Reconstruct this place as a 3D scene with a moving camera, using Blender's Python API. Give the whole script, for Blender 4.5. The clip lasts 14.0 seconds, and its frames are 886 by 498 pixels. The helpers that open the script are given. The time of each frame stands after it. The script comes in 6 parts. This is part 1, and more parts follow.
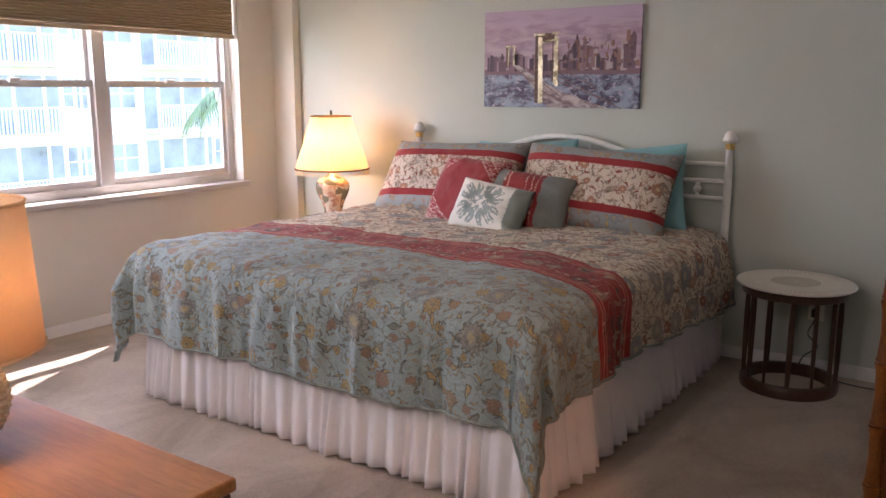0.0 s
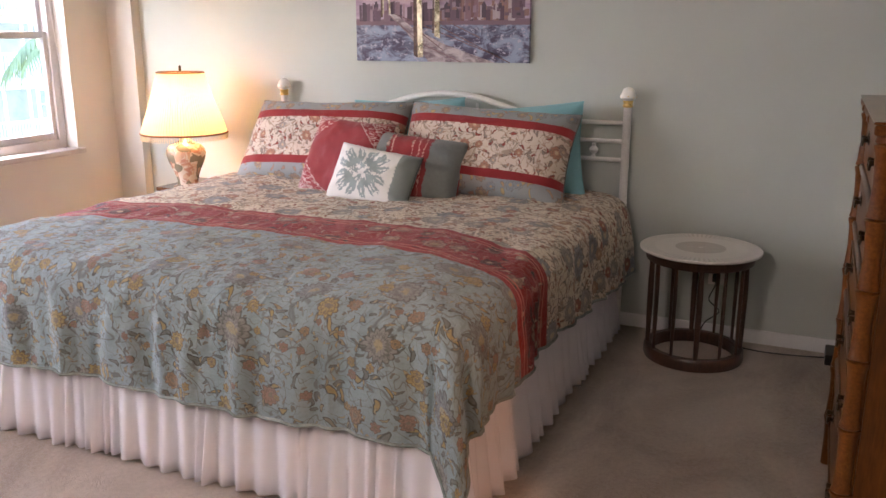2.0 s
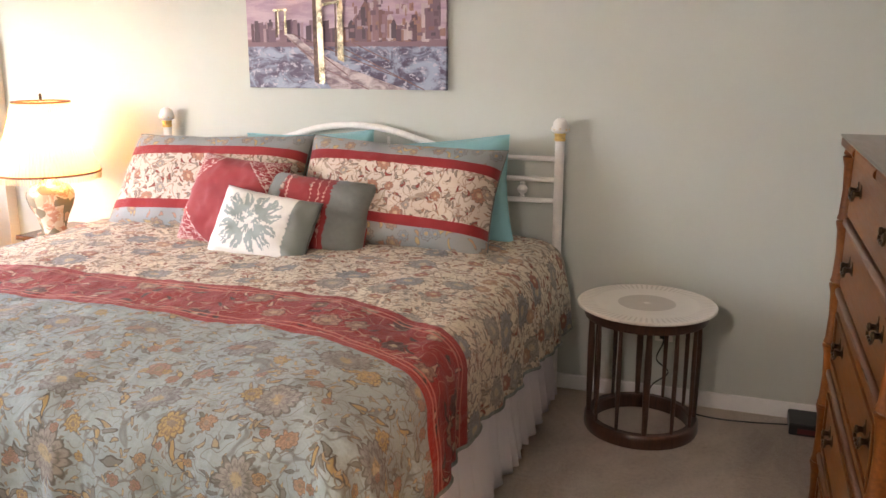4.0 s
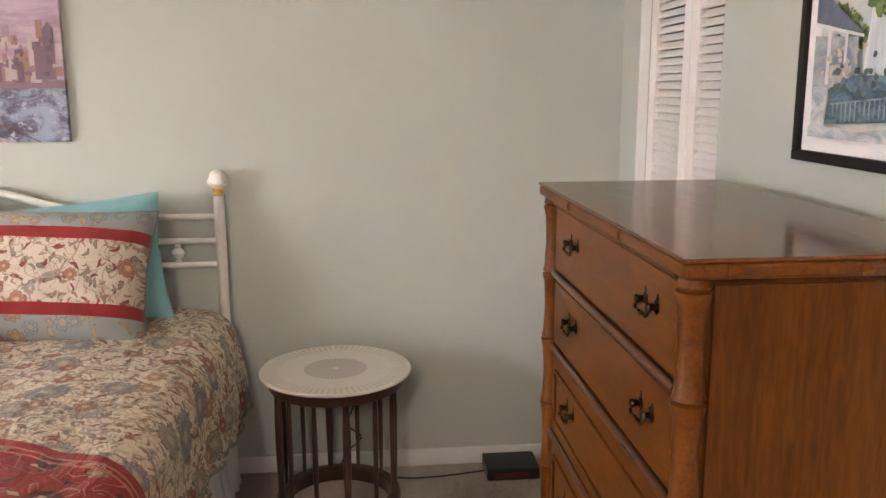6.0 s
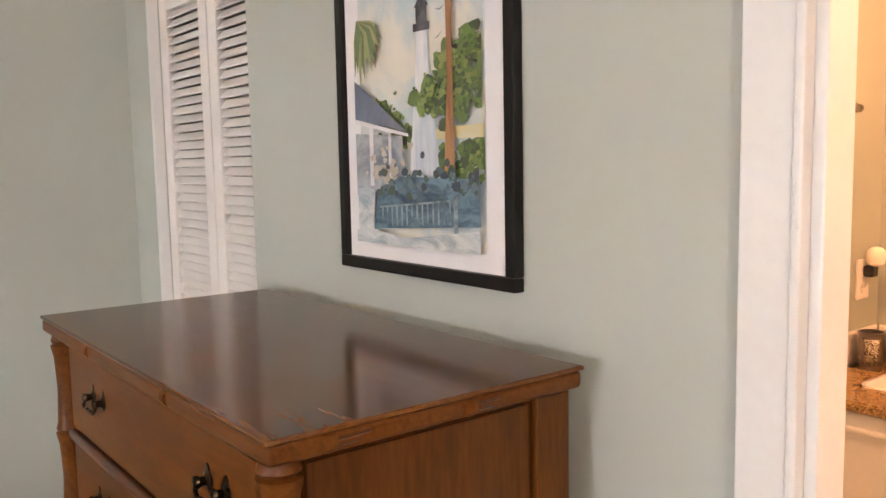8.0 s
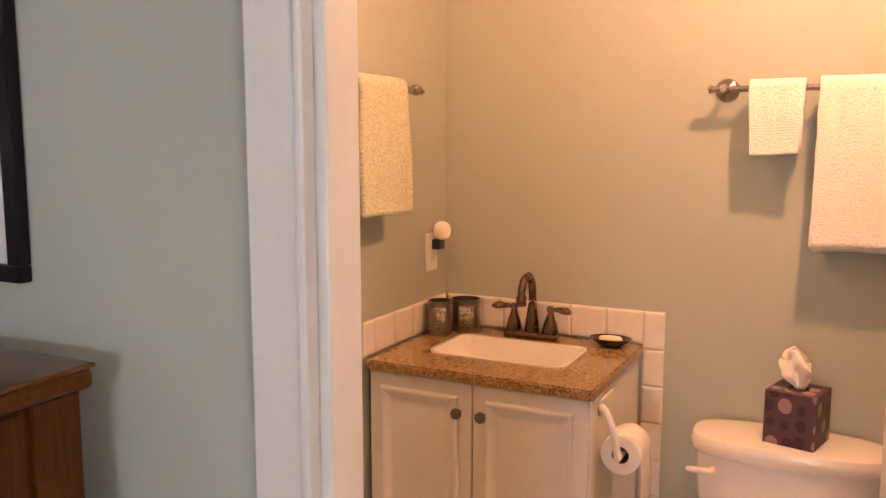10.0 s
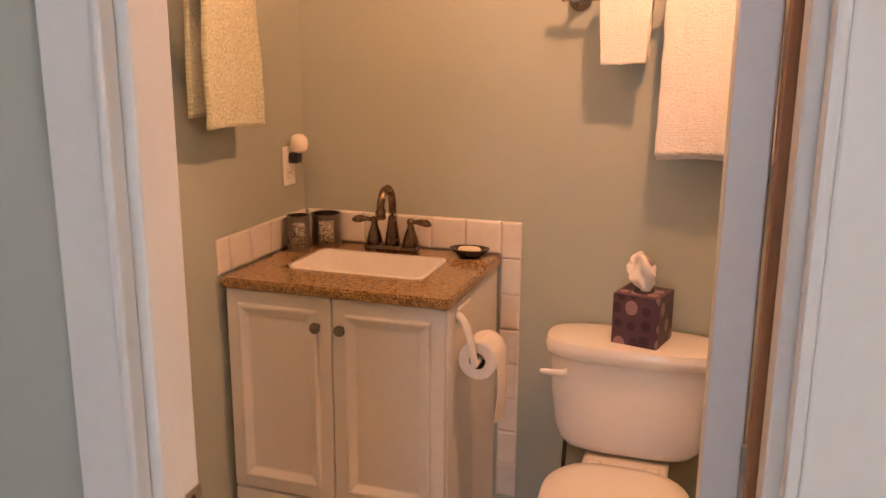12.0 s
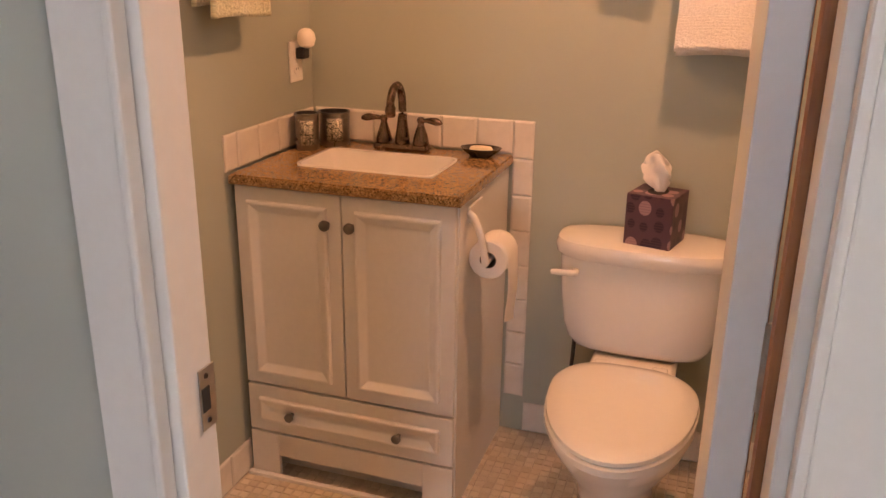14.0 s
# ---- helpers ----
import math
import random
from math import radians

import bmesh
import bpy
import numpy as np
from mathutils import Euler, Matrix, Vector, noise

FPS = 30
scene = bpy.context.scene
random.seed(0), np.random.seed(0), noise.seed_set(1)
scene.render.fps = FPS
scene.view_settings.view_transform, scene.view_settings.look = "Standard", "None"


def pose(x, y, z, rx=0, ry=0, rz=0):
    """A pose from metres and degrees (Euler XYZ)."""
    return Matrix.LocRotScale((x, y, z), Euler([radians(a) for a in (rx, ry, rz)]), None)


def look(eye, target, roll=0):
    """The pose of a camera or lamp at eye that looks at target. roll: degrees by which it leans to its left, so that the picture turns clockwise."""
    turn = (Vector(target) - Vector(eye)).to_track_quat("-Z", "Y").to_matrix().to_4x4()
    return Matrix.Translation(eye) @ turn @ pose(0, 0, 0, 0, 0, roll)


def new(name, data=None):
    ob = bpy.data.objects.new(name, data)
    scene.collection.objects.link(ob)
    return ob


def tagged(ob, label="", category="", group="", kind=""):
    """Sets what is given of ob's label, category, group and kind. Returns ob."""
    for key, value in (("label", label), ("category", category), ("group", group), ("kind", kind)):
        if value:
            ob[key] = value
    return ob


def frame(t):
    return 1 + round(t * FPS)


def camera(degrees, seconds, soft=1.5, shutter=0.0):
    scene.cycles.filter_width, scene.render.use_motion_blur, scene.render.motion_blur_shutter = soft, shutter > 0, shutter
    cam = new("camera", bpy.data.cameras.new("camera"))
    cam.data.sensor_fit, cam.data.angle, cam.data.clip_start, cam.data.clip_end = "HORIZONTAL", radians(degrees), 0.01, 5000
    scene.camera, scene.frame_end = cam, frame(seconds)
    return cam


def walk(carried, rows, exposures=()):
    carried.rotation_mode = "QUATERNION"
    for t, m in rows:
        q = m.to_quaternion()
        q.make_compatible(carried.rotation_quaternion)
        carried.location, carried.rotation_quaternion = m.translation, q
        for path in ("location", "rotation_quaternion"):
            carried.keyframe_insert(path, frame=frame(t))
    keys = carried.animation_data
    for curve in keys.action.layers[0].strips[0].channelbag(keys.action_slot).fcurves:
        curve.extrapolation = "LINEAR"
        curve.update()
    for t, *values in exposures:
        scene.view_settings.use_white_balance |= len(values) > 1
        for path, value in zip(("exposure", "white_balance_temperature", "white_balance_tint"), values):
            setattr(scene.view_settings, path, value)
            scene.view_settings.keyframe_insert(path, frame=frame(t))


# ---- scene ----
cam = camera(55.8, 14.0)
PATH = [
    (0, (0.226, 0.494, 1.37), (-0.886, 2.113, 0.994), 0.1),
    (0.5, (0.144, 0.509, 1.386), (-0.917, 2.153, 0.975), -0.3),
    (1, (-0.011, 0.55, 1.398), (-0.956, 2.258, 0.962), -0.9),
    (1.5, (-0.096, 0.644, 1.384), (-0.939, 2.399, 0.925), -0.7),
    (2, (-0.132, 0.805, 1.401), (-0.927, 2.572, 0.905), 0.1),
    (4.5, (-0.352, 1.476, 1.435), (-0.885, 3.356, 1.008), -0.4),
    (5, (-0.462, 1.548, 1.461), (-0.744, 3.488, 1.065), -1.4),
    (5.5, (-0.49, 1.635, 1.455), (-0.518, 3.598, 1.073), -1.1),
    (6, (-0.454, 1.738, 1.452), (-0.266, 3.693, 1.07), -0.2),
    (6.5, (-0.399, 1.847, 1.464), (0.055, 3.765, 1.128), 0.7),
    (7, (-0.376, 1.921, 1.481), (0.34, 3.765, 1.19), 0.1),
    (7.5, (-0.384, 2.01, 1.495), (0.595, 3.737, 1.251), -1.0),
    (8, (-0.38, 2.053, 1.496), (0.842, 3.622, 1.285), -1.1),
    (8.5, (-0.355, 2.056, 1.487), (1.081, 3.435, 1.297), 0.1),
    (9, (-0.309, 2.049, 1.482), (1.277, 3.252, 1.286), 0.2),
    (11.5, (-0.19, 1.967, 1.477), (1.671, 2.583, 1.079), 0.4),
    (12, (-0.195, 1.97, 1.46), (1.655, 2.579, 1.008), 0.4),
    (12.5, (-0.197, 1.977, 1.453), (1.637, 2.595, 0.946), 0.6),
    (13, (-0.192, 1.98, 1.437), (1.622, 2.607, 0.875), 0.5),
    (13.5, (-0.181, 1.982, 1.42), (1.62, 2.602, 0.808), 0.5),
    (14, (-0.18, 1.985, 1.414), (1.612, 2.59, 0.764), 0.7),
]
EXPOSURES = [(0, 3.04, 6500, 26), (1.5, 3.25, 6500, 26), (2.0, 3.35, 6500, 26), (4.5, 4.05, 6950, 23), (5.0, 3.95, 6950, 23), (6.0, 4.15, 6950, 22), (7.0, 4.45, 6950, 21), (7.5, 4.17, 6900, 21), (8.5, 4.0, 6850, 21), (9.0, 3.75, 6750, 22), (11.5, 3.05, 6500, 22), (14.0, 3.05, 6500, 22)]
walk(cam, [(t, look(eye, target, roll)) for t, eye, target, roll in PATH], EXPOSURES)

# ---------------------------------------------------------------- light
world = bpy.data.worlds.new("sky")
scene.world = world
world.use_nodes = True
wn = world.node_tree
sky = wn.nodes.new("ShaderNodeTexSky")
sky.sky_type, sky.sun_disc = "NISHITA", False
sky.sun_elevation, sky.sun_rotation = radians(40.6), radians(-23.5)
wn.links.new(sky.outputs[0], wn.nodes["Background"].inputs[0])
wn.nodes["Background"].inputs[1].default_value = 0.15


def lamp(name, kind, m, energy, color, **more):
    data = bpy.data.lights.new(name, kind)
    data.energy, data.color = energy, color
    for key, value in more.items():
        if key == "size":
            data.size = value
        elif key == "size_y":
            data.shape, data.size_y = "RECTANGLE", value
        elif key == "angle":
            data.angle = value
        elif key == "radius":
            data.shadow_soft_size = value
    ob = new(name, data)
    ob.matrix_world = m
    return ob


lamp("sun", "SUN", look((-4.65, 10.7, 10.0), (0, 0, 0)), 4.5, (1.0, 0.95, 0.87), angle=radians(0.5))
lamp("window_daylight", "AREA", look((-5.3, 1.3, 2.0), (-1.2, 3.9, 0.95)), 15, (0.92, 0.94, 0.98), size=2.6, size_y=2.0)
lamp("bedside_bulb", "POINT", pose(-3.34, 4.45, 1.02), 1.5, (1.0, 0.52, 0.17), radius=0.05)
lamp("desk_bulb", "POINT", pose(-1.235, 1.14, 1.04), 0.55, (1.0, 0.66, 0.40), radius=0.04)
BATH_LAMPS = ((1.52, 1.98, 2.29), (1.08, 2.88, 2.29))
for at, power in zip(BATH_LAMPS, (7.4, 3.0)):
    lamp("bath_bulb", "POINT", pose(*at), power, (1.0, 0.48, 0.222), radius=0.025)
# added fill lamp out of view, brightens the bedroom from behind the camera
lamp("bedroom_fill", "POINT", pose(-1.2, 0.2, 2.26), 6.4, (1.0, 0.91, 0.80), radius=0.12)

# ---------------------------------------------------------------- node helpers


class Nodes:
    """Short hand for building a node tree."""

    def __init__(self, name):
        self.m = bpy.data.materials.new(name)
        self.m.use_nodes = True
        self.t = self.m.node_tree
        self.b = self.t.nodes["Principled BSDF"]

    def add(self, kind, **sets):
        n = self.t.nodes.new(kind)
        if "operation" in sets:
            n.operation = sets["operation"]
        if "data_type" in sets:
            n.data_type = sets["data_type"]
        if "interpolation_type" in sets:
            n.interpolation_type = sets["interpolation_type"]
        if "voronoi_dimensions" in sets:
            n.voronoi_dimensions = sets["voronoi_dimensions"]
        return n

    def put(self, sock, value):
        if isinstance(value, bpy.types.NodeSocket):
            self.t.links.new(value, sock)
        elif isinstance(value, (tuple, list)) and len(value) == 3 and sock.type == "RGBA":
            sock.default_value = (*value, 1)
        else:
            sock.default_value = value

    def math(self, op, a, b=0.0, c=0.0):
        n = self.add("ShaderNodeMath", operation=op)
        for s, v in zip(n.inputs, (a, b, c)):
            self.put(s, v)
        return n.outputs[0]

    def mix(self, f, a, b):
        n = self.add("ShaderNodeMix", data_type="RGBA")
        self.put(n.inputs[0], f), self.put(n.inputs[6], a), self.put(n.inputs[7], b)
        return n.outputs[2]

    def step(self, x, lo, hi):
        """0 below lo, 1 above hi."""
        n = self.add("ShaderNodeMapRange", interpolation_type="SMOOTHSTEP")
        self.put(n.inputs[0], x)
        n.inputs[1].default_value, n.inputs[2].default_value = lo, hi
        return n.outputs[0]

    def band(self, x, lo, hi, soft=0.003):
        return self.math("MULTIPLY", self.step(x, lo - soft, lo + soft), self.math("SUBTRACT", 1.0, self.step(x, hi - soft, hi + soft)))

    def obj(self):
        return self.add("ShaderNodeTexCoord").outputs["Object"]

    def uv(self):
        return self.add("ShaderNodeTexCoord").outputs["UV"]

    def scaled(self, vec, s, shift=(0, 0, 0), turn=0):
        n = self.add("ShaderNodeMapping")
        self.put(n.inputs[0], vec)
        n.inputs["Scale"].default_value = s if isinstance(s, tuple) else (s, s, s)
        n.inputs["Location"].default_value = shift
        n.inputs["Rotation"].default_value = (0, 0, turn)
        return n.outputs[0]

    def noise(self, vec, scale, detail=4.0, rough=0.55, warp=0.0):
        n = self.add("ShaderNodeTexNoise")
        self.put(n.inputs["Vector"], vec)
        n.inputs["Scale"].default_value, n.inputs["Detail"].default_value = scale, detail
        n.inputs["Roughness"].default_value, n.inputs["Distortion"].default_value = rough, warp
        return n.outputs[0]

    def xyz(self, vec):
        n = self.add("ShaderNodeSeparateXYZ")
        self.put(n.inputs[0], vec)
        return n.outputs

    def bump(self, height, strength, dist=0.01):
        n = self.add("ShaderNodeBump")
        self.put(n.inputs["Height"], height)
        n.inputs["Strength"].default_value, n.inputs["Distance"].default_value = strength, dist
        self.t.links.new(n.outputs[0], self.b.inputs["Normal"])

    def out(self, color=None, rough=0.5, metal=0.0, **more):
        if color is not None:
            self.put(self.b.inputs["Base Color"], color)
        self.put(self.b.inputs["Roughness"], rough)
        self.put(self.b.inputs["Metallic"], metal)
        for key, value in more.items():
            self.put(self.b.inputs[key.replace("_", " ")], value)
        return self.m


def plain(name, color, rough=0.5, metal=0.0, vary=0.08, scale=6.0, bump=0.0, fine=60.0, **more):
    """A surface with two scales of variation."""
    k = Nodes(name)
    p = k.obj()
    a, b = k.noise(p, scale, 3), k.noise(p, fine, 4)
    f = k.math("MULTIPLY_ADD", a, 0.6, k.math("MULTIPLY", b, 0.4))
    dark = tuple(c * (1 - vary) for c in color)
    light = tuple(min(1, c * (1 + vary)) for c in color)
    if bump:
        k.bump(b, bump, 0.004)
    r = k.math("MULTIPLY_ADD", a, 0.16, rough - 0.08) if rough > 0.1 else rough
    return k.out(k.mix(k.step(f, 0.3, 0.7), dark, light), r, metal, **more)


def wood(name, dark, light, rough=0.3, axis=2, scale=1.0, coat=0.3, gloss=0.5):
    """Figured wood with its grain along an axis."""
    k = Nodes(name)
    s = [9.0 * scale] * 3
    s[axis] = 0.9 * scale
    p = k.scaled(k.obj(), tuple(s))
    broad = k.noise(p, 1.0, 5, 0.6, 1.2)
    s2 = [70.0 * scale] * 3
    s2[axis] = 7.0 * scale
    fine = k.noise(k.scaled(k.obj(), tuple(s2)), 1.0, 3, 0.6)
    blot = k.noise(k.obj(), 2.6, 3)
    fleck = k.noise(k.scaled(k.obj(), tuple(160.0 if i != axis else 22.0 for i in range(3))), 1.0, 2)
    f = k.math("MULTIPLY_ADD", fine, 0.35, k.math("MULTIPLY_ADD", broad, 0.28, k.math("MULTIPLY_ADD", fleck, 0.22, k.math("MULTIPLY", blot, 0.35))))
    k.bump(fine, 0.01, 0.001)
    return k.out(k.mix(k.step(f, 0.42, 0.78), dark, light), k.math("MULTIPLY_ADD", fine, 0.15, rough - 0.07), Coat_Weight=coat, Coat_Roughness=0.12, Specular_IOR_Level=gloss)


def weave(k, p, scale=900.0):
    x, y, _ = k.xyz(p)
    return k.math("ADD", k.math("SINE", k.math("MULTIPLY", x, scale)), k.math("SINE", k.math("MULTIPLY", y, scale)))


def flowers(k, p, size, under, petal, heart, line, reach=0.42, lobes=8.0, amount=1.0, shift=0.0, jitter=0.85):
    """Scatters petalled flower heads of that size over a cloth of colour `under`."""
    n = k.add("ShaderNodeTexVoronoi", voronoi_dimensions="2D")
    q = k.scaled(p, 1.0 / size, (shift, shift * 1.7, 0))
    k.put(n.inputs["Vector"], q)
    n.inputs["Scale"].default_value, n.inputs["Randomness"].default_value = 1.0, jitter
    d = n.outputs["Distance"]
    away = k.add("ShaderNodeVectorMath", operation="SUBTRACT")
    k.put(away.inputs[0], q), k.put(away.inputs[1], n.outputs["Position"])
    ax, ay, _ = k.xyz(away.outputs[0])
    ang = k.math("ARCTAN2", ay, ax)
    pick = k.xyz(n.outputs["Color"])
    lobe = k.math("ABSOLUTE", k.math("SINE", k.math("MULTIPLY", ang, lobes / 2)))
    wob = k.math("MULTIPLY_ADD", lobe, 0.24, -0.10)
    rough_edge = k.math("MULTIPLY", k.math("SUBTRACT", k.noise(q, 7.0, 2), 0.5), 0.30)
    r = k.math("DIVIDE", k.math("ADD", d, k.math("MULTIPLY", rough_edge, 0.6)), k.math("MULTIPLY", k.math("ADD", 1.0, wob), k.math("MULTIPLY_ADD", pick[0], 0.5 * reach, 0.6 * reach)))
    inside = k.math("SUBTRACT", 1.0, k.step(r, 0.93, 1.0))
    here = k.math("LESS_THAN", pick[2], amount)
    tint = k.mix(k.step(pick[1], 0.35, 0.65), petal[0], petal[1])
    tint = k.mix(k.math("MULTIPLY", k.band(r, 0.48, 0.62, 0.06), k.math("MULTIPLY", k.noise(q, 5.0, 2), 1.1)), tint, line)
    tint = k.mix(k.math("MULTIPLY", k.band(r, 0.85, 1.1, 0.06), 0.9), tint, line)
    seam = k.math("MULTIPLY", k.math("SUBTRACT", 1.0, k.step(lobe, 0.10, 0.24)), k.step(r, 0.34, 0.40))
    tint = k.mix(k.math("MULTIPLY", seam, 0.7), tint, line)
    tint = k.mix(k.math("SUBTRACT", 1.0, k.step(r, 0.22, 0.32)), tint, heart)
    tint = k.mix(k.math("MULTIPLY", k.step(k.noise(q, 26.0, 2), 0.52, 0.60), 0.35), tint, line)
    return k.mix(k.math("MULTIPLY", inside, here), under, tint)


def leaves(k, p, size, under, colors, line, amount=0.5, shift=3.0):
    """Small curled leaves turned every way."""
    n = k.add("ShaderNodeTexVoronoi", voronoi_dimensions="2D")
    warp = k.add("ShaderNodeVectorMath", operation="ADD")
    nz = k.add("ShaderNodeTexNoise")
    q = k.scaled(p, 1.0 / size, (shift, -shift, 0))
    k.put(nz.inputs["Vector"], q)
    nz.inputs["Scale"].default_value = 0.9
    k.put(warp.inputs[0], q), k.put(warp.inputs[1], nz.outputs["Color"])
    k.put(n.inputs["Vector"], warp.outputs[0])
    n.inputs["Scale"].default_value, n.inputs["Randomness"].default_value = 1.0, 1.0
    away = k.add("ShaderNodeVectorMath", operation="SUBTRACT")
    k.put(away.inputs[0], warp.outputs[0]), k.put(away.inputs[1], n.outputs["Position"])
    ax, ay, _ = k.xyz(away.outputs[0])
    pick = k.xyz(n.outputs["Color"])
    turn = k.math("MULTIPLY", pick[0], 6.283)
    c, s = k.math("COSINE", turn), k.math("SINE", turn)
    u = k.math("ADD", k.math("MULTIPLY", ax, c), k.math("MULTIPLY", ay, s))
    v = k.math("SUBTRACT", k.math("MULTIPLY", ay, c), k.math("MULTIPLY", ax, s))
    v = k.math("ADD", v, k.math("MULTIPLY", k.math("MULTIPLY", u, u), 0.9))
    r = k.math("SQRT", k.math("ADD", k.math("POWER", k.math("DIVIDE", u, 0.40), 2.0), k.math("POWER", k.math("DIVIDE", v, 0.13), 2.0)))
    inside = k.math("MULTIPLY", k.math("SUBTRACT", 1.0, k.step(r, 0.9, 1.02)), k.math("LESS_THAN", pick[2], amount))
    tint = k.mix(k.step(pick[1], 0.45, 0.55), colors[0], colors[1])
    tint = k.mix(k.step(r, 0.55, 0.75), tint, line)
    return k.mix(inside, under, tint)


def vines(k, p, scale, under, line, width=0.02, shift=0.0):
    n = k.noise(k.scaled(p, 1.0, (shift, shift, 0)), scale, 1.0, 0.4, 0.8)
    return k.mix(k.math("MULTIPLY", k.band(n, 0.5 - width, 0.5 + width, 0.008), 0.7), under, line)


# ---------------------------------------------------------------- mesh helpers


def part(name, bm, material, parent=None, label="", smooth=False):
    """Links a bmesh as one mesh object under a thing or part."""
    me = bpy.data.meshes.new(name)
    bmesh.ops.recalc_face_normals(bm, faces=bm.faces)
    bm.to_mesh(me)
    bm.free()
    me.materials.append(material)
    if smooth:
        for f in me.polygons:
            f.use_smooth = True
        me.set_sharp_from_angle(angle=radians(38))
    ob = new(name, me)
    if parent is not None:
        ob.parent = parent
    if label:
        ob["label"] = label
    return ob


def thing(name, loc, label, category, group="", kind="", turn=0.0):
    ob = new(name)
    ob.empty_display_size = 0.1
    ob.matrix_world = pose(*loc, 0, 0, turn)
    return tagged(ob, label, category, group, kind)


def box(lo, hi, bevel=0.0, seg=2, bm=None):
    bm = bm or bmesh.new()
    size = [max(1e-4, b - a) for a, b in zip(lo, hi)]
    made = bmesh.ops.create_cube(bm, size=1.0, matrix=Matrix.Translation([(a + b) / 2 for a, b in zip(lo, hi)]) @ Matrix.Diagonal((*size, 1)))
    if bevel:
        edges = list({e for v in made["verts"] for e in v.link_edges})
        bmesh.ops.bevel(bm, geom=edges, offset=min(bevel, min(size) * 0.45), segments=seg, affect="EDGES", profile=0.6)
    return bm


def lathe(profile, seg=32, bm=None, m=None, sx=1.0, sy=1.0, loop=False):
    """A turned shape from (radius, height) pairs."""
    bm = bm or bmesh.new()
    rings = []
    for r, z in profile:
        ring = []
        for i in range(seg):
            a = 2 * math.pi * i / seg
            p = Vector((r * math.cos(a) * sx, r * math.sin(a) * sy, z))
            ring.append(bm.verts.new(m @ p if m else p))
        rings.append(ring)
    for a, b in zip(rings, rings[1:] + (rings[:1] if loop else [])):
        for i in range(seg):
            bm.faces.new((a[i], a[(i + 1) % seg], b[(i + 1) % seg], b[i]))
    if not loop:
        bm.faces.new(rings[0][::-1]), bm.faces.new(rings[-1])
    return bm


def tube(points, r, seg=10, bm=None, ends=1.0):
    """A round bar along points; r may be a list."""
    bm = bm or bmesh.new()
    pts = [Vector(p) for p in points]
    rings = []
    up = Vector((0, 0, 1))
    for i, p in enumerate(pts):
        d = (pts[min(i + 1, len(pts) - 1)] - pts[max(i - 1, 0)]).normalized()
        side = d.cross(up)
        if side.length < 0.05:
            side = d.cross(Vector((1, 0, 0)))
        side.normalize()
        over = side.cross(d)
        rad = r[i] if isinstance(r, (list, tuple)) else r
        rings.append([bm.verts.new(p + rad * (math.cos(a) * side + math.sin(a) * over)) for a in [2 * math.pi * k / seg for k in range(seg)]])
    for a, b in zip(rings, rings[1:]):
        for i in range(seg):
            bm.faces.new((a[i], a[(i + 1) % seg], b[(i + 1) % seg], b[i]))
    bm.faces.new(rings[0][::-1]), bm.faces.new(rings[-1])
    return bm


def curve_points(pts, steps=8):
    """Smooth points through a few given ones."""
    p = [Vector(q) for q in pts]
    p = [p[0] * 2 - p[1]] + p + [p[-1] * 2 - p[-2]]
    out = []
    for i in range(1, len(p) - 2):
        for k in range(steps):
            t = k / steps
            out.append(0.5 * (2 * p[i] + (p[i + 1] - p[i - 1]) * t + (2 * p[i - 1] - 5 * p[i] + 4 * p[i + 1] - p[i + 2]) * t * t + (3 * p[i] - p[i - 1] - 3 * p[i + 1] + p[i + 2]) * t ** 3))
    return out + [p[-2]]


def grid(fn, nu, nv, uv=None, closed_u=False):
    """A sheet fn(i / nu, j / nv), with uv of the same arguments."""
    bm = bmesh.new()
    layer = bm.loops.layers.uv.new("UVMap") if uv else None
    cols = nu if closed_u else nu + 1
    v = [[bm.verts.new(fn(i / nu, j / nv)) for j in range(nv + 1)] for i in range(cols)]
    for i in range(nu):
        for j in range(nv):
            i2 = (i + 1) % cols
            f = bm.faces.new((v[i][j], v[i2][j], v[i2][j + 1], v[i][j + 1]))
            if uv:
                for loop, (a, b) in zip(f.loops, ((i, j), (i + 1, j), (i + 1, j + 1), (i, j + 1))):
                    loop[layer].uv = uv(a / nu, b / nv)
    return bm


def solid(ob, thick, offset=-1.0):
    m = ob.modifiers.new("thickness", "SOLIDIFY")
    m.thickness, m.offset = thick, offset
    return ob


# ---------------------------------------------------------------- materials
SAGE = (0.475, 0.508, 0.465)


def wall_paint(name, color):
    k = Nodes(name)
    p = k.obj()
    broad, roller = k.noise(p, 1.3, 3), k.noise(p, 240, 2)
    k.bump(roller, 0.06, 0.002)
    f = k.step(broad, 0.3, 0.7)
    return k.out(k.mix(f, tuple(c * 0.97 for c in color), tuple(c * 1.03 for c in color)), k.math("MULTIPLY_ADD", broad, 0.1, 0.5), Specular_IOR_Level=0.35)


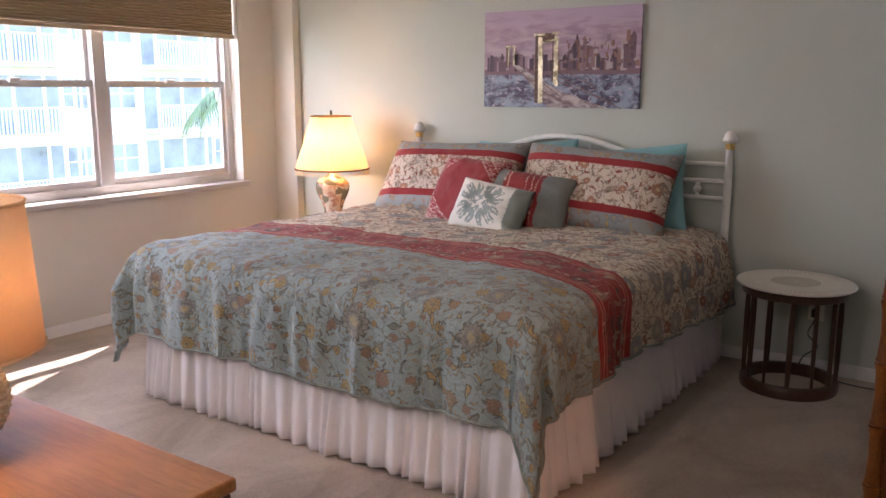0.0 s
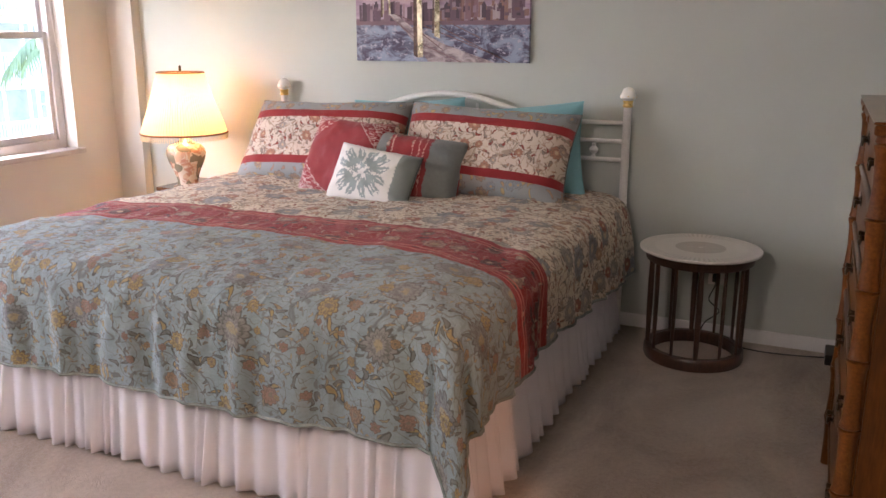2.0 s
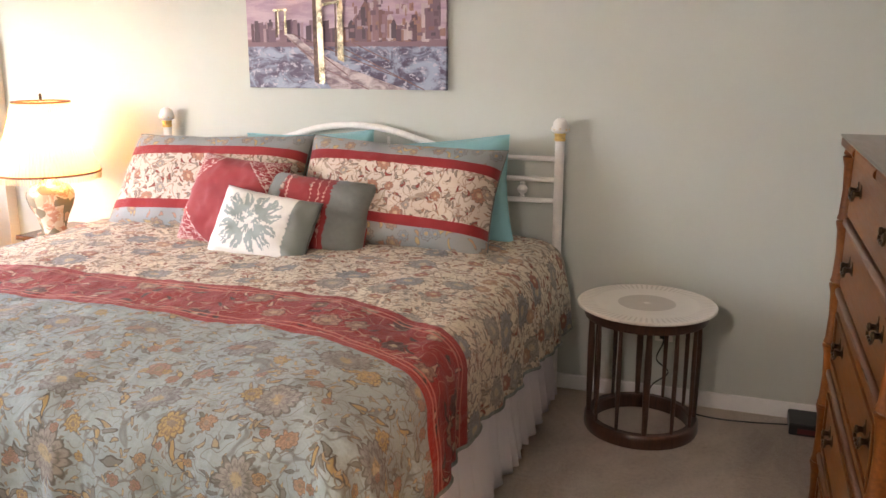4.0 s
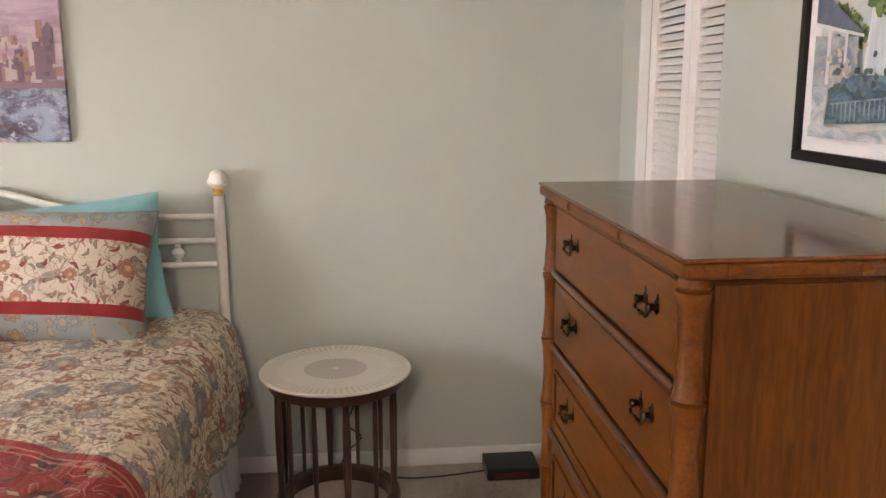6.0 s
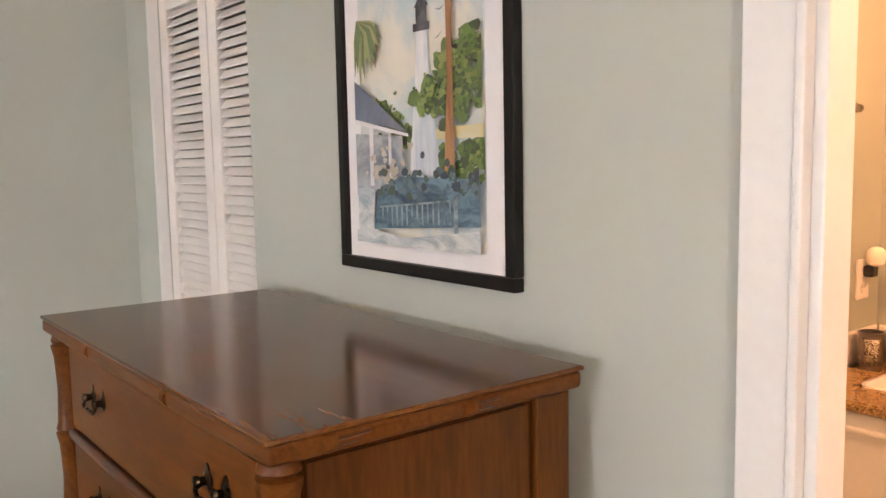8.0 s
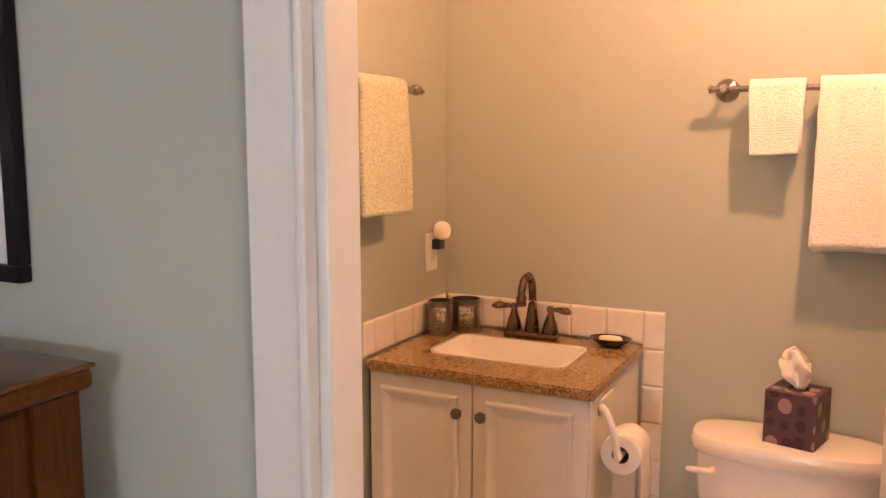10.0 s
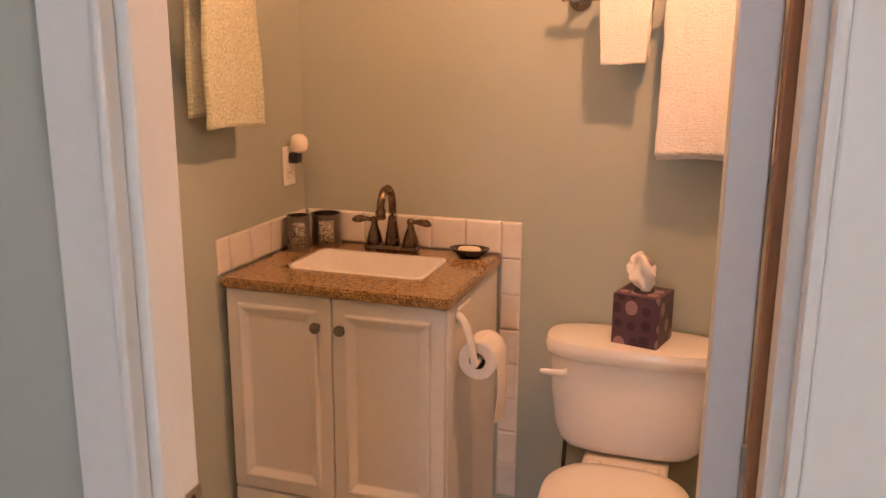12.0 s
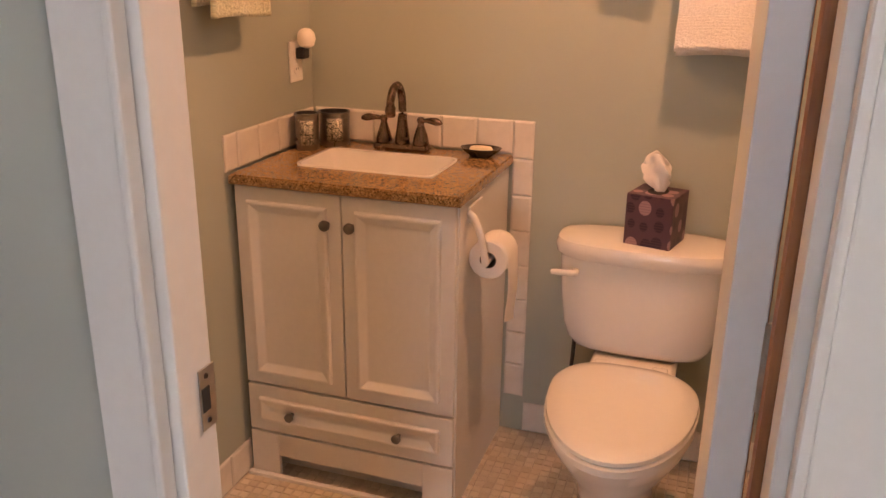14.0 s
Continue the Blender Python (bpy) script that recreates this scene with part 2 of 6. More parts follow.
paint_sage = wall_paint("sage_wall_paint", SAGE)
paint_cream = wall_paint("window_wall_paint", (0.60, 0.575, 0.52))
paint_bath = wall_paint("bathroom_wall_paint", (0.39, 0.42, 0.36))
paint_ceiling = wall_paint("ceiling_paint", (0.8, 0.79, 0.76))
trim_white = plain("white_trim_paint", (0.76, 0.76, 0.75), 0.38, vary=0.03, scale=3)
door_white = plain("white_door_paint", (0.72, 0.72, 0.72), 0.35, vary=0.03, scale=2, bump=0.03)
raw_wood = wood("raw_door_edge", (0.24, 0.095, 0.033), (0.38, 0.17, 0.065), 0.6, coat=0.0)
louver_white = plain("louver_paint", (0.80, 0.77, 0.74), 0.4, vary=0.03)
# near-black: paints the shade inside small holes, also colours the hose
dark_inside = plain("black_and_hole_shade", (0.03, 0.03, 0.03), 0.8)
aluminium = plain("window_aluminium", (0.54, 0.52, 0.52), 0.4, vary=0.05)
marble = plain("sill_marble", (0.52, 0.49, 0.47), 0.3, vary=0.08, scale=9)
k = Nodes("clear_glass")
glass = k.out((1, 1, 1), 0.02, Transmission_Weight=1.0, IOR=1.01)


def carpet_material():
    k = Nodes("beige_carpet")
    p = k.obj()
    pile, tuft, trod = k.noise(p, 230, 4, 0.75), k.noise(p, 60, 4, 0.65), k.noise(k.scaled(p, (1.0, 0.6, 1.0)), 2.2, 4, 0.6, 0.8)
    f = k.math("MULTIPLY_ADD", pile, 0.5, k.math("MULTIPLY_ADD", tuft, 0.3, k.math("MULTIPLY", trod, 0.75)))
    k.bump(k.math("ADD", pile, k.math("MULTIPLY", tuft, 1.2)), 0.9, 0.012)
    return k.out(k.mix(k.step(f, 0.50, 1.02), (0.27, 0.208, 0.155), (0.65, 0.545, 0.45)), 0.95, Sheen_Weight=0.25, Specular_IOR_Level=0.1)


carpet = carpet_material()

# ---------------------------------------------------------------- the room
HEAD, EAST, WEST, SOUTH, HIGH = 4.785, 0.472, -4.11, -1.2, 2.44


def structure(name, bm, material, parent=None, label="", category=""):
    ob = part(name, bm, material, parent, label)
    if parent is None:
        tagged(ob, label, category, kind="structure")
    return ob


def slab(name, lo, hi, material, label, category):
    return structure(name, box(lo, hi), material, None, label, category)


slab("floor", (WEST - 0.2, SOUTH - 0.12, -0.1), (EAST + 0.06, HEAD + 0.12, 0.0), carpet, "beige cut-pile carpet with trodden patches", "carpet floor")
slab("ceiling", (WEST - 0.2, SOUTH - 0.12, HIGH), (2.25, HEAD + 0.12, HIGH + 0.1), paint_ceiling, "plain white painted ceiling", "ceiling")
slab("wall_north", (WEST - 0.2, HEAD, 0.0), (1.4, HEAD + 0.12, HIGH), paint_sage, "sage green painted wall behind the bed", "wall")
slab("wall_south", (WEST - 0.2, SOUTH - 0.12, 0.0), (EAST + 0.12, SOUTH, HIGH), paint_sage, "plain painted wall", "wall")
WIN = (1.36, 4.41, 0.75, 2.10)


def wall_west():
    t = thing("wall_west", (0, 0, 0), "warm cream wall with the window opening", "wall", kind="structure")
    y0, y1, z0, z1 = WIN
    for lo, hi in (((SOUTH, 0), (y0, HIGH)), ((y1, 0), (HEAD, HIGH)), ((y0, 0), (y1, z0)), ((y0, z1), (y1, HIGH))):
        part("wall_panel", box((WEST - 0.2, lo[0], lo[1]), (WEST, hi[0], hi[1])), paint_cream, t)


wall_west()
slab("column", (WEST + 0.001, 4.72, 0.0), (-3.912, HEAD - 0.001, HIGH - 0.001), paint_cream, "boxed corner column in cream paint", "column")
DOOR = (1.898, 2.515, 2.05)
CLOSET = (3.86, 4.56, 2.05)


def wall_east():
    t = thing("wall_east", (0, 0, 0), "pale sage wall with bathroom door and closet opening", "wall", kind="structure")
    spans = [((SOUTH, 0), (DOOR[0], HIGH)), ((DOOR[1], 0), (CLOSET[0], HIGH)), ((DOOR[0], DOOR[2]), (DOOR[1], HIGH)), ((CLOSET[0], CLOSET[2]), (CLOSET[1], HIGH))]
    for lo, hi in spans:
        part("wall_panel", box((EAST, lo[0], lo[1]), (EAST + 0.06, hi[0], hi[1])), paint_sage, t)
    part("wall_panel", box((EAST + 0.028, CLOSET[1], 0), (EAST + 0.10, HEAD, HIGH)), paint_sage, t)


wall_east()


def baseboard(name, lo, hi):
    bm = box(lo, hi, 0.006)
    return structure(name, bm, trim_white, None, "low white painted baseboard", "baseboard")


baseboard("baseboard_north", (-3.912, HEAD - 0.013, 0), (EAST + 0.028, HEAD, 0.068))
baseboard("baseboard_west", (WEST, SOUTH, 0), (WEST + 0.013, 4.72, 0.068))
baseboard("baseboard_east", (EAST - 0.013, 2.592, 0), (EAST, CLOSET[0], 0.068))
baseboard("baseboard_east", (EAST - 0.013, SOUTH, 0), (EAST, 1.855, 0.068))


# the window: frame, two double-hung sashes, sill
def window():
    t = thing("window_1", (WEST, 0, 0), "white aluminium triple window, hung sashes, half behind a shade", "window", kind="structure")
    y0, y1, z0, z1 = WIN
    x0, x1 = -0.165, -0.085
    frame_part = part("window_frame", bmesh.new(), aluminium, t)
    bm = bmesh.new()
    box((x0, y0, z0), (x1, y0 + 0.05, z1), 0.004, bm=bm), box((x0, y1 - 0.05, z0), (x1, y1, z1), 0.004, bm=bm)
    box((x0, y0 + 0.05, z0), (x1, y1 - 0.05, z0 + 0.055), 0.004, bm=bm), box((x0, y0 + 0.05, z1 - 0.05), (x1, y1 - 0.05, z1), 0.004, bm=bm)
    for mid in (3.435, 2.42):
        box((x0, mid - 0.04, z0 + 0.055), (x1, mid + 0.04, z1 - 0.05), 0.004, bm=bm)
    bm.to_mesh(frame_part.data), bm.free()
    for a, b in ((y0 + 0.05, 2.38), (2.46, 3.395), (3.475, y1 - 0.05)):
        for lo, hi, dx in ((z0 + 0.055, 1.415, -0.115), (1.375, z1 - 0.05, -0.145)):
            sash = bmesh.new()
            w = 0.026
            for q in (((dx - 0.014, a, lo), (dx + 0.014, a + w, hi)), ((dx - 0.014, b - w, lo), (dx + 0.014, b, hi)), ((dx - 0.014, a + w, lo), (dx + 0.014, b - w, lo + w + 0.012)), ((dx - 0.014, a + w, hi - w - 0.012), (dx + 0.014, b - w, hi))):
                box(*q, 0.003, bm=sash)
            s = part("sash", sash, aluminium, t)
            p = part("pane", box((dx - 0.003, a + w, lo + w), (dx + 0.003, b - w, hi - w)), glass, s)
            p.visible_shadow = False
        part("latch", box((-0.10, (a + b) / 2 - 0.03, 1.40), (-0.075, (a + b) / 2 + 0.03, 1.425), 0.004), aluminium, t)
    part("window_sill", box((-0.084, y0 - 0.03, z0 - 0.028), (0.035, y1 + 0.03, z0 + 0.004), 0.006), marble, t, "pale stone sill")
    return t


window()


# bathroom shell
BX, BY, BS = 2.128, 3.19, 0.1
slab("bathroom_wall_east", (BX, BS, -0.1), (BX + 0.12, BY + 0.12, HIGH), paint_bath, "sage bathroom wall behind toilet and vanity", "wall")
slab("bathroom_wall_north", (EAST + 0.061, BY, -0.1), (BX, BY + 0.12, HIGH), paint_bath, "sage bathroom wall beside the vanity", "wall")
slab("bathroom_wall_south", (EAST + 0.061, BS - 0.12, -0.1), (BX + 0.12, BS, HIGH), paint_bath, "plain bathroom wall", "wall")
slab("closet_wall_back", (1.3, BY + 0.12, -0.1), (1.4, HEAD, HIGH), paint_ceiling, "plain closet wall", "wall")
slab("closet_floor", (EAST + 0.061, BY + 0.12, -0.1), (1.3, HEAD, -0.002), carpet, "carpeted closet floor", "carpet floor")


# ---------------------------------------------------------------- bathroom doorway and door
def casing():
    t = thing("door_trim", (EAST, 0, 0), "white moulded door casing and jamb round the bathroom doorway", "door trim", kind="structure")
    y0, y1, top = DOOR
    for a, s in ((y1, 1.0), (y0, -1.0)):
        def span(u, v, x0, x1):
            lo, hi = sorted((a + s * u, a + s * v))
            return (x0, lo, 0), (x1, hi, top + 0.07)
        part("casing_board", box(*span(0.007, 0.071, -0.018, 0.0), 0.003), trim_white, t)
        part("casing_bead", box(*span(-0.005, 0.0068, -0.0235, 0.0), 0.005, 3), trim_white, t)
        lo, hi = sorted((a - s * 0.018, a))
        part("jamb", box((0.0005, lo, 0), (0.062, hi, top), 0.003), trim_white, t)
    part("head_board", box((-0.018, y0 - 0.006, top + 0.004), (0.0, y1 + 0.006, top + 0.07), 0.003), trim_white, t)
    part("head_jamb", box((0.0005, y0 + 0.018, top - 0.018), (0.062, y1 - 0.018, top), 0.002), trim_white, t)
    part("raw_edge", box((0.064, y0 - 0.03, 0), (0.100, y0 + 0.0265, top)), raw_wood, t, "unpainted brown wood edge")
    plate = part("strike_plate", box((0.034, y1 - 0.0205, 0.915), (0.062, y1 - 0.0185, 0.99), 0.001), steel, t, "worn steel strike plate")
    for dz in (0.925, 0.98):
        part("screw", lathe([(0.0035, 0), (0.003, 0.0015)], 8, m=pose(0.046, y1 - 0.0205, dz, 90)), dark_metal, plate)
    # no real hole: a dark plate paints its shaded inside
    part("latch_hole", box((0.036, y1 - 0.0215, 0.938), (0.05, y1 - 0.0204, 0.967)), dark_inside, plate)


def door():
    t = thing("door_1", (EAST + 0.118, 1.945, 0.012), "white flush bathroom door standing open inwards", "door", kind="structure")
    part("leaf", box((0, -0.018, 0), (0.58, 0.018, 2.01), 0.002), door_white, t)
    part("door_edge", box((-0.0015, -0.0188, 0), (0.006, -0.0182, 2.01)), raw_wood, t)
    for z in (0.22, 1.0, 1.78):
        part("hinge", lathe([(0.006, z), (0.006, z + 0.09)], 10, m=pose(-0.004, -0.022, 0)), steel, t, "painted hinge knuckle")


steel = plain("worn_steel", (0.52, 0.50, 0.47), 0.35, 1.0, 0.12, 30)
dark_metal = plain("dark_metal", (0.10, 0.09, 0.085), 0.4, 1.0, 0.2, 30)
casing()
door()


# ---------------------------------------------------------------- louvred closet doors
def louvre_door():
    t = thing("closet_door", (EAST + 0.052, CLOSET[1], 0.012), "white louvred bifold closet door, shut", "closet door", kind="structure")
    w = (CLOSET[1] - CLOSET[0]) / 2 - 0.003
    tall, thick, stile = 2.02, 0.026, 0.055
    slat_mesh = None
    for n in range(2):
        y1 = -n * (w + 0.004) - 0.001
        y0 = y1 - w
        panel = part("panel", box((0, y0, 0), (thick, y0 + stile, tall), 0.003), louver_white, t)
        part("stile", box((0, y1 - stile, 0), (thick, y1, tall), 0.003), louver_white, panel)
        for z0, z1 in ((0.0, 0.13), (0.93, 1.0), (tall - 0.09, tall)):
            part("rail", box((0.001, y0 + stile, z0), (thick - 0.001, y1 - stile, z1), 0.002), louver_white, panel)
        for z0, z1 in ((0.13, 0.93), (1.0, tall - 0.09)):
            count = int((z1 - z0) / 0.0245)
            for i in range(count):
                z = z0 + (i + 0.5) * (z1 - z0) / count
                if slat_mesh is None:
                    s = part("slat", box((-0.0136, stile - w, -0.0026), (0.0136, -stile, 0.0026), 0.0018), louver_white, panel)
                    slat_mesh = s.data
                else:
                    s = new("slat", slat_mesh)
                    s.parent = panel
                s.matrix_basis = pose(thick / 2, y1, z, 0, -53, 0)


louvre_door()
for a, b in ((CLOSET[1] - 0.001, CLOSET[1] + 0.012),):
    structure("closet_trim", box((EAST + 0.018, a, 0), (EAST + 0.05, b, CLOSET[2]), 0.003), trim_white, None, "narrow white closet door stop", "trim")


# ---------------------------------------------------------------- window shade
def pleated_shade():
    t = thing("window_shade", (WEST - 0.04, (WIN[0] + WIN[1]) / 2, 1.69), "beige pleated fabric shade, drawn half up", "window shade")
    half, top = (WIN[1] - WIN[0]) / 2 - 0.012, WIN[3] - 1.69 - 0.035
    n = 21

    def wavy(u, v):
        i = round(v * 2 * n)
        return (0.016 if i % 2 else -0.002, (u * 2 - 1) * half, 0.03 + v * (top - 0.03))
    k = Nodes("shade_fabric")
    f = k.noise(k.scaled(k.obj(), (300, 40, 300)), 1.0, 3)
    k.bump(f, 0.2, 0.002)
    cloth = k.out(k.mix(f, (0.40, 0.31, 0.20), (0.56, 0.45, 0.31)), 0.85)
    solid(part("pleats", grid(wavy, 2, 2 * n), cloth, t, "beige pleated fabric"), 0.004)
    part("bottom_rail", box((-0.01, -half, 0), (0.024, half, 0.028), 0.006), plain("shade_rail", (0.42, 0.32, 0.21), 0.5), t)
    part("head_rail", box((-0.015, -half, top), (0.03, half, top + 0.034), 0.004), trim_white, t)
    cord = [(0.02, half - 0.05, 0.02), (0.026, half - 0.02, -0.25), (0.03, half + 0.0, -0.5), (0.034, half - 0.015, -0.62), (0.026, half - 0.035, -0.55), (0.02, half - 0.06, -0.2), (0.02, half - 0.07, 0.0)]
    part("cord", tube(curve_points(cord, 8), 0.0014, 6), trim_white, t, "thin white pull cord", True)


pleated_shade()

# ---------------------------------------------------------------- bed
white_iron = plain("white_enamel_iron", (0.74, 0.73, 0.70), 0.35, vary=0.06, scale=25, bump=0.1, fine=90)
gold = plain("gold_paint", (0.72, 0.50, 0.17), 0.3, 0.9, 0.12, 40)
BED = (-2.95, -0.965, 2.72, 4.70)


def skirt_cloth():
    k = Nodes("white_skirt_cotton")
    p = k.obj()
    k.bump(k.noise(p, 500, 2), 0.15, 0.002)
    return k.out(k.mix(k.noise(p, 3.0, 3), (0.66, 0.635, 0.67), (0.76, 0.735, 0.76)), 0.85, Sheen_Weight=0.2)


def bed():
    t = thing("bed", ((BED[0] + BED[1]) / 2, (BED[2] + BED[3]) / 2, 0), "king bed with a white metal headboard and white skirt", "bed")
    hx, hy = (BED[1] - BED[0]) / 2, (BED[3] - BED[2]) / 2
    tick = plain("mattress_ticking", (0.75, 0.74, 0.72), 0.9, bump=0.2)
    part("box_spring", box((-hx + 0.04, -hy + 0.04, 0.12), (hx - 0.04, hy, 0.36), 0.03, 3), tick, t)
    part("mattress", box((-hx + 0.03, -hy + 0.03, 0.362), (hx - 0.03, hy, 0.615), 0.06, 4), tick, t)
    cotton = skirt_cloth()
    rnd = random.Random(4)

    def ruffle(a, b, n, out):
        """A gathered hanging strip from a to b."""
        wide = [rnd.uniform(0.45, 1.9) for _ in range(n)]
        total = sum(wide)
        stops = [0.0]
        for w in wide:
            stops.append(stops[-1] + w / total)
        amp = [rnd.uniform(0.5, 1.25) for _ in range(n + 1)]
        lean = [rnd.uniform(-0.02, 0.02) for _ in range(n + 1)]

        def fn(u, v):
            i = min(n - 1, next(k for k in range(n) if u <= stops[k + 1] + 1e-9))
            f = (u - stops[i]) / (stops[i + 1] - stops[i])
            wave = 0.5 - 0.5 * math.cos(2 * math.pi * f)
            wave = wave ** 0.85
            fall = 1 - v
            d = 0.034 * wave * amp[i] * (0.2 + 0.8 * fall) + 0.026 * fall + 0.004 * math.sin(60 * u + 3 * v)
            along = lean[i] * fall * wave
            x = a[0] + (b[0] - a[0]) * (u + along * 0.3) + out[0] * d
            y = a[1] + (b[1] - a[1]) * (u + along * 0.3) + out[1] * d
            return (x, y, 0.008 + 0.375 * v + 0.006 * math.sin(19 * u + amp[i]))
        return grid(fn, n * 12, 8)
    for name, a, b, n, out in (("skirt_foot", (-hx + 0.02, -hy + 0.025), (hx + 0.015, -hy + 0.025), 34, (0, -1)), ("skirt_side", (hx - 0.02, -hy + 0.0), (hx - 0.02, hy), 27, (1, 0)), ("skirt_side", (-hx + 0.02, hy), (-hx + 0.02, -hy + 0.025), 30, (-1, 0))):
        solid(part(name, ruffle(a, b, n, out), cotton, t, "gathered white cotton skirt", True), 0.0025)
    # headboard
    head = hy + 0.03
    mid = 0.0465
    h = part("headboard", bmesh.new(), white_iron, t, "white metal headboard with an arch")
    for sx in (-1, 1):
        x = mid + sx * 0.951
        post = part("post", lathe([(0.019, 0.0), (0.019, 1.075), (0.021, 1.08), (0.021, 1.105), (0.018, 1.11)], 20, m=pose(x, head, 0)), white_iron, h, smooth=True)
        part("collar", lathe([(0.0215, 1.077), (0.0245, 1.083), (0.0215, 1.089), (0.0215, 1.096), (0.0245, 1.102), (0.0215, 1.108)], 20, m=pose(x, head, 0)), gold, h, "gold ring", True)
        ball = [(0.016, 1.108), (0.031, 1.113), (0.037, 1.121), (0.036, 1.132), (0.03, 1.14), (0.029, 1.15), (0.021, 1.162), (0.008, 1.169), (0.002, 1.17)]
        part("finial", lathe(ball, 20, m=pose(x, head, 0)), white_iron, h, "white ball finial with gold specks", True)
        for i in range(9):
            a = i * 0.7
            part("speck", lathe([(0.003, 0), (0.002, 0.0015)], 6, m=pose(x + 0.037 * math.cos(a), head + 0.037 * math.sin(a), 1.124 + 0.004 * (i % 2), 90, 0, math.degrees(a) + 90)), gold, h)
        for z in (1.003, 0.917, 0.83):
            part("rail", tube([(x, head, z), (mid + sx * 0.34, head, z)], 0.0105, 12), white_iron, h, smooth=True)
        orn = lathe([(0.004, -0.035), (0.012, -0.03), (0.006, -0.022), (0.018, -0.012), (0.022, 0.0), (0.018, 0.01), (0.008, 0.018), (0.012, 0.026), (0.004, 0.036)], 14, m=pose(mid + sx * 0.80, head, 0.874))
        part("rosette", orn, white_iron, h, "white porcelain knob with gold", True)
        part("upright", tube([(mid + sx * 0.34, head, 0.45), (mid + sx * 0.34, head, 1.0)], 0.0105, 12), white_iron, h, smooth=True)
    arch = [(-0.62, head, 0.975), (-0.50, head, 1.003), (-0.34, head, 1.045), (-0.17, head, 1.092), (0.0, head, 1.108), (0.17, head, 1.092), (0.34, head, 1.045), (0.50, head, 1.003), (0.62, head, 0.975)]
    arch = [(x + mid + 0.035, y, z + 0.006) for x, y, z in arch]
    part("arch", tube(curve_points(arch, 6), 0.0145, 12), white_iron, h, smooth=True)
    part("rail", tube([(mid - 0.93, head, 0.48), (mid + 0.93, head, 0.48)], 0.012, 12), white_iron, h, smooth=True)
    for i in range(5):
        part("rail", tube([(mid - 0.2 + 0.1 * i, head, 0.48), (mid - 0.2 + 0.1 * i, head, 1.07)], 0.007, 8), white_iron, h, smooth=True)
    h.data.clear_geometry()
    bm = box((mid - 0.94, head - 0.008, 0.30), (mid + 0.94, head + 0.008, 0.33), 0.004)
    bm.to_mesh(h.data), bm.free()
    h.data.materials.append(white_iron) if not h.data.materials else None
    return t


bed()


def comforter_cloth():
    k = Nodes("printed_comforter")
    p = k.uv()
    t = k.xyz(p)[1]
    wave = k.math("MULTIPLY", k.math("SUBTRACT", k.noise(p, 1.6, 2), 0.5), 0.05)
    t = k.math("ADD", t, wave)
    t = k.math("MULTIPLY_ADD", k.step(k.xyz(p)[0], 0.50, 1.20), 0.16, t)
    t = k.math("MULTIPLY_ADD", k.step(k.math("MULTIPLY", k.xyz(p)[0], -1.0), 0.30, 1.0), 0.08, t)
    cream = (0.70, 0.61, 0.47)
    head = k.mix(k.noise(p, 7.0, 3), cream, tuple(c * 0.88 for c in cream))
    head = vines(k, p, 17.0, head, (0.26, 0.20, 0.15), 0.020, 4.0)
    head = vines(k, p, 30.0, head, (0.34, 0.24, 0.17), 0.022, 1.0)
    head = leaves(k, p, 0.052, head, ((0.22, 0.20, 0.18), (0.24, 0.06, 0.04)), (0.40, 0.31, 0.22), 0.85, 7.0)
    head = leaves(k, p, 0.037, head, ((0.33, 0.27, 0.21), (0.30, 0.13, 0.08)), (0.17, 0.12, 0.09), 0.7, 1.0)
    head = leaves(k, p, 0.025, head, ((0.25, 0.22, 0.18), (0.42, 0.25, 0.15)), (0.28, 0.20, 0.15), 0.55, 5.0)
    head = flowers(k, p, 0.20, head, ((0.27, 0.275, 0.27), (0.36, 0.32, 0.26)), (0.50, 0.40, 0.27), (0.14, 0.12, 0.105), 0.28, 13.0, 0.8, 2.0, 0.5)
    head = flowers(k, p, 0.11, head, ((0.33, 0.11, 0.07), (0.43, 0.27, 0.17)), (0.55, 0.42, 0.26), (0.22, 0.12, 0.09), 0.25, 8.0, 0.6, 5.3)
    blue = (0.265, 0.345, 0.362)
    foot = k.mix(k.noise(p, 5.0, 3), blue, (0.235, 0.298, 0.305))
    foot = vines(k, p, 9.0, foot, (0.13, 0.135, 0.12), 0.010, 1.0)
    foot = vines(k, p, 19.0, foot, (0.15, 0.155, 0.135), 0.013, 6.0)
    foot = leaves(k, p, 0.066, foot, ((0.17, 0.18, 0.165), (0.33, 0.25, 0.12)), (0.095, 0.095, 0.085), 0.55, 2.0)
    foot = leaves(k, p, 0.040, foot, ((0.30, 0.26, 0.17), (0.15, 0.165, 0.155)), (0.12, 0.12, 0.11), 0.55, 9.0)
    foot = leaves(k, p, 0.026, foot, ((0.34, 0.29, 0.18), (0.16, 0.17, 0.15)), (0.20, 0.18, 0.14), 0.4, 4.0)
    foot = flowers(k, p, 0.27, foot, ((0.215, 0.24, 0.24), (0.25, 0.25, 0.225)), (0.34, 0.29, 0.18), (0.11, 0.11, 0.10), 0.21, 15.0, 0.85, 0.4, 0.45)
    foot = flowers(k, p, 0.165, foot, ((0.35, 0.27, 0.12), (0.31, 0.20, 0.155)), (0.22, 0.19, 0.14), (0.13, 0.105, 0.08), 0.185, 10.0, 0.66, 3.0, 0.6)
    foot = flowers(k, p, 0.072, foot, ((0.36, 0.27, 0.12), (0.30, 0.19, 0.15)), (0.20, 0.16, 0.11), (0.12, 0.10, 0.08), 0.23, 6.0, 0.34, 6.0)
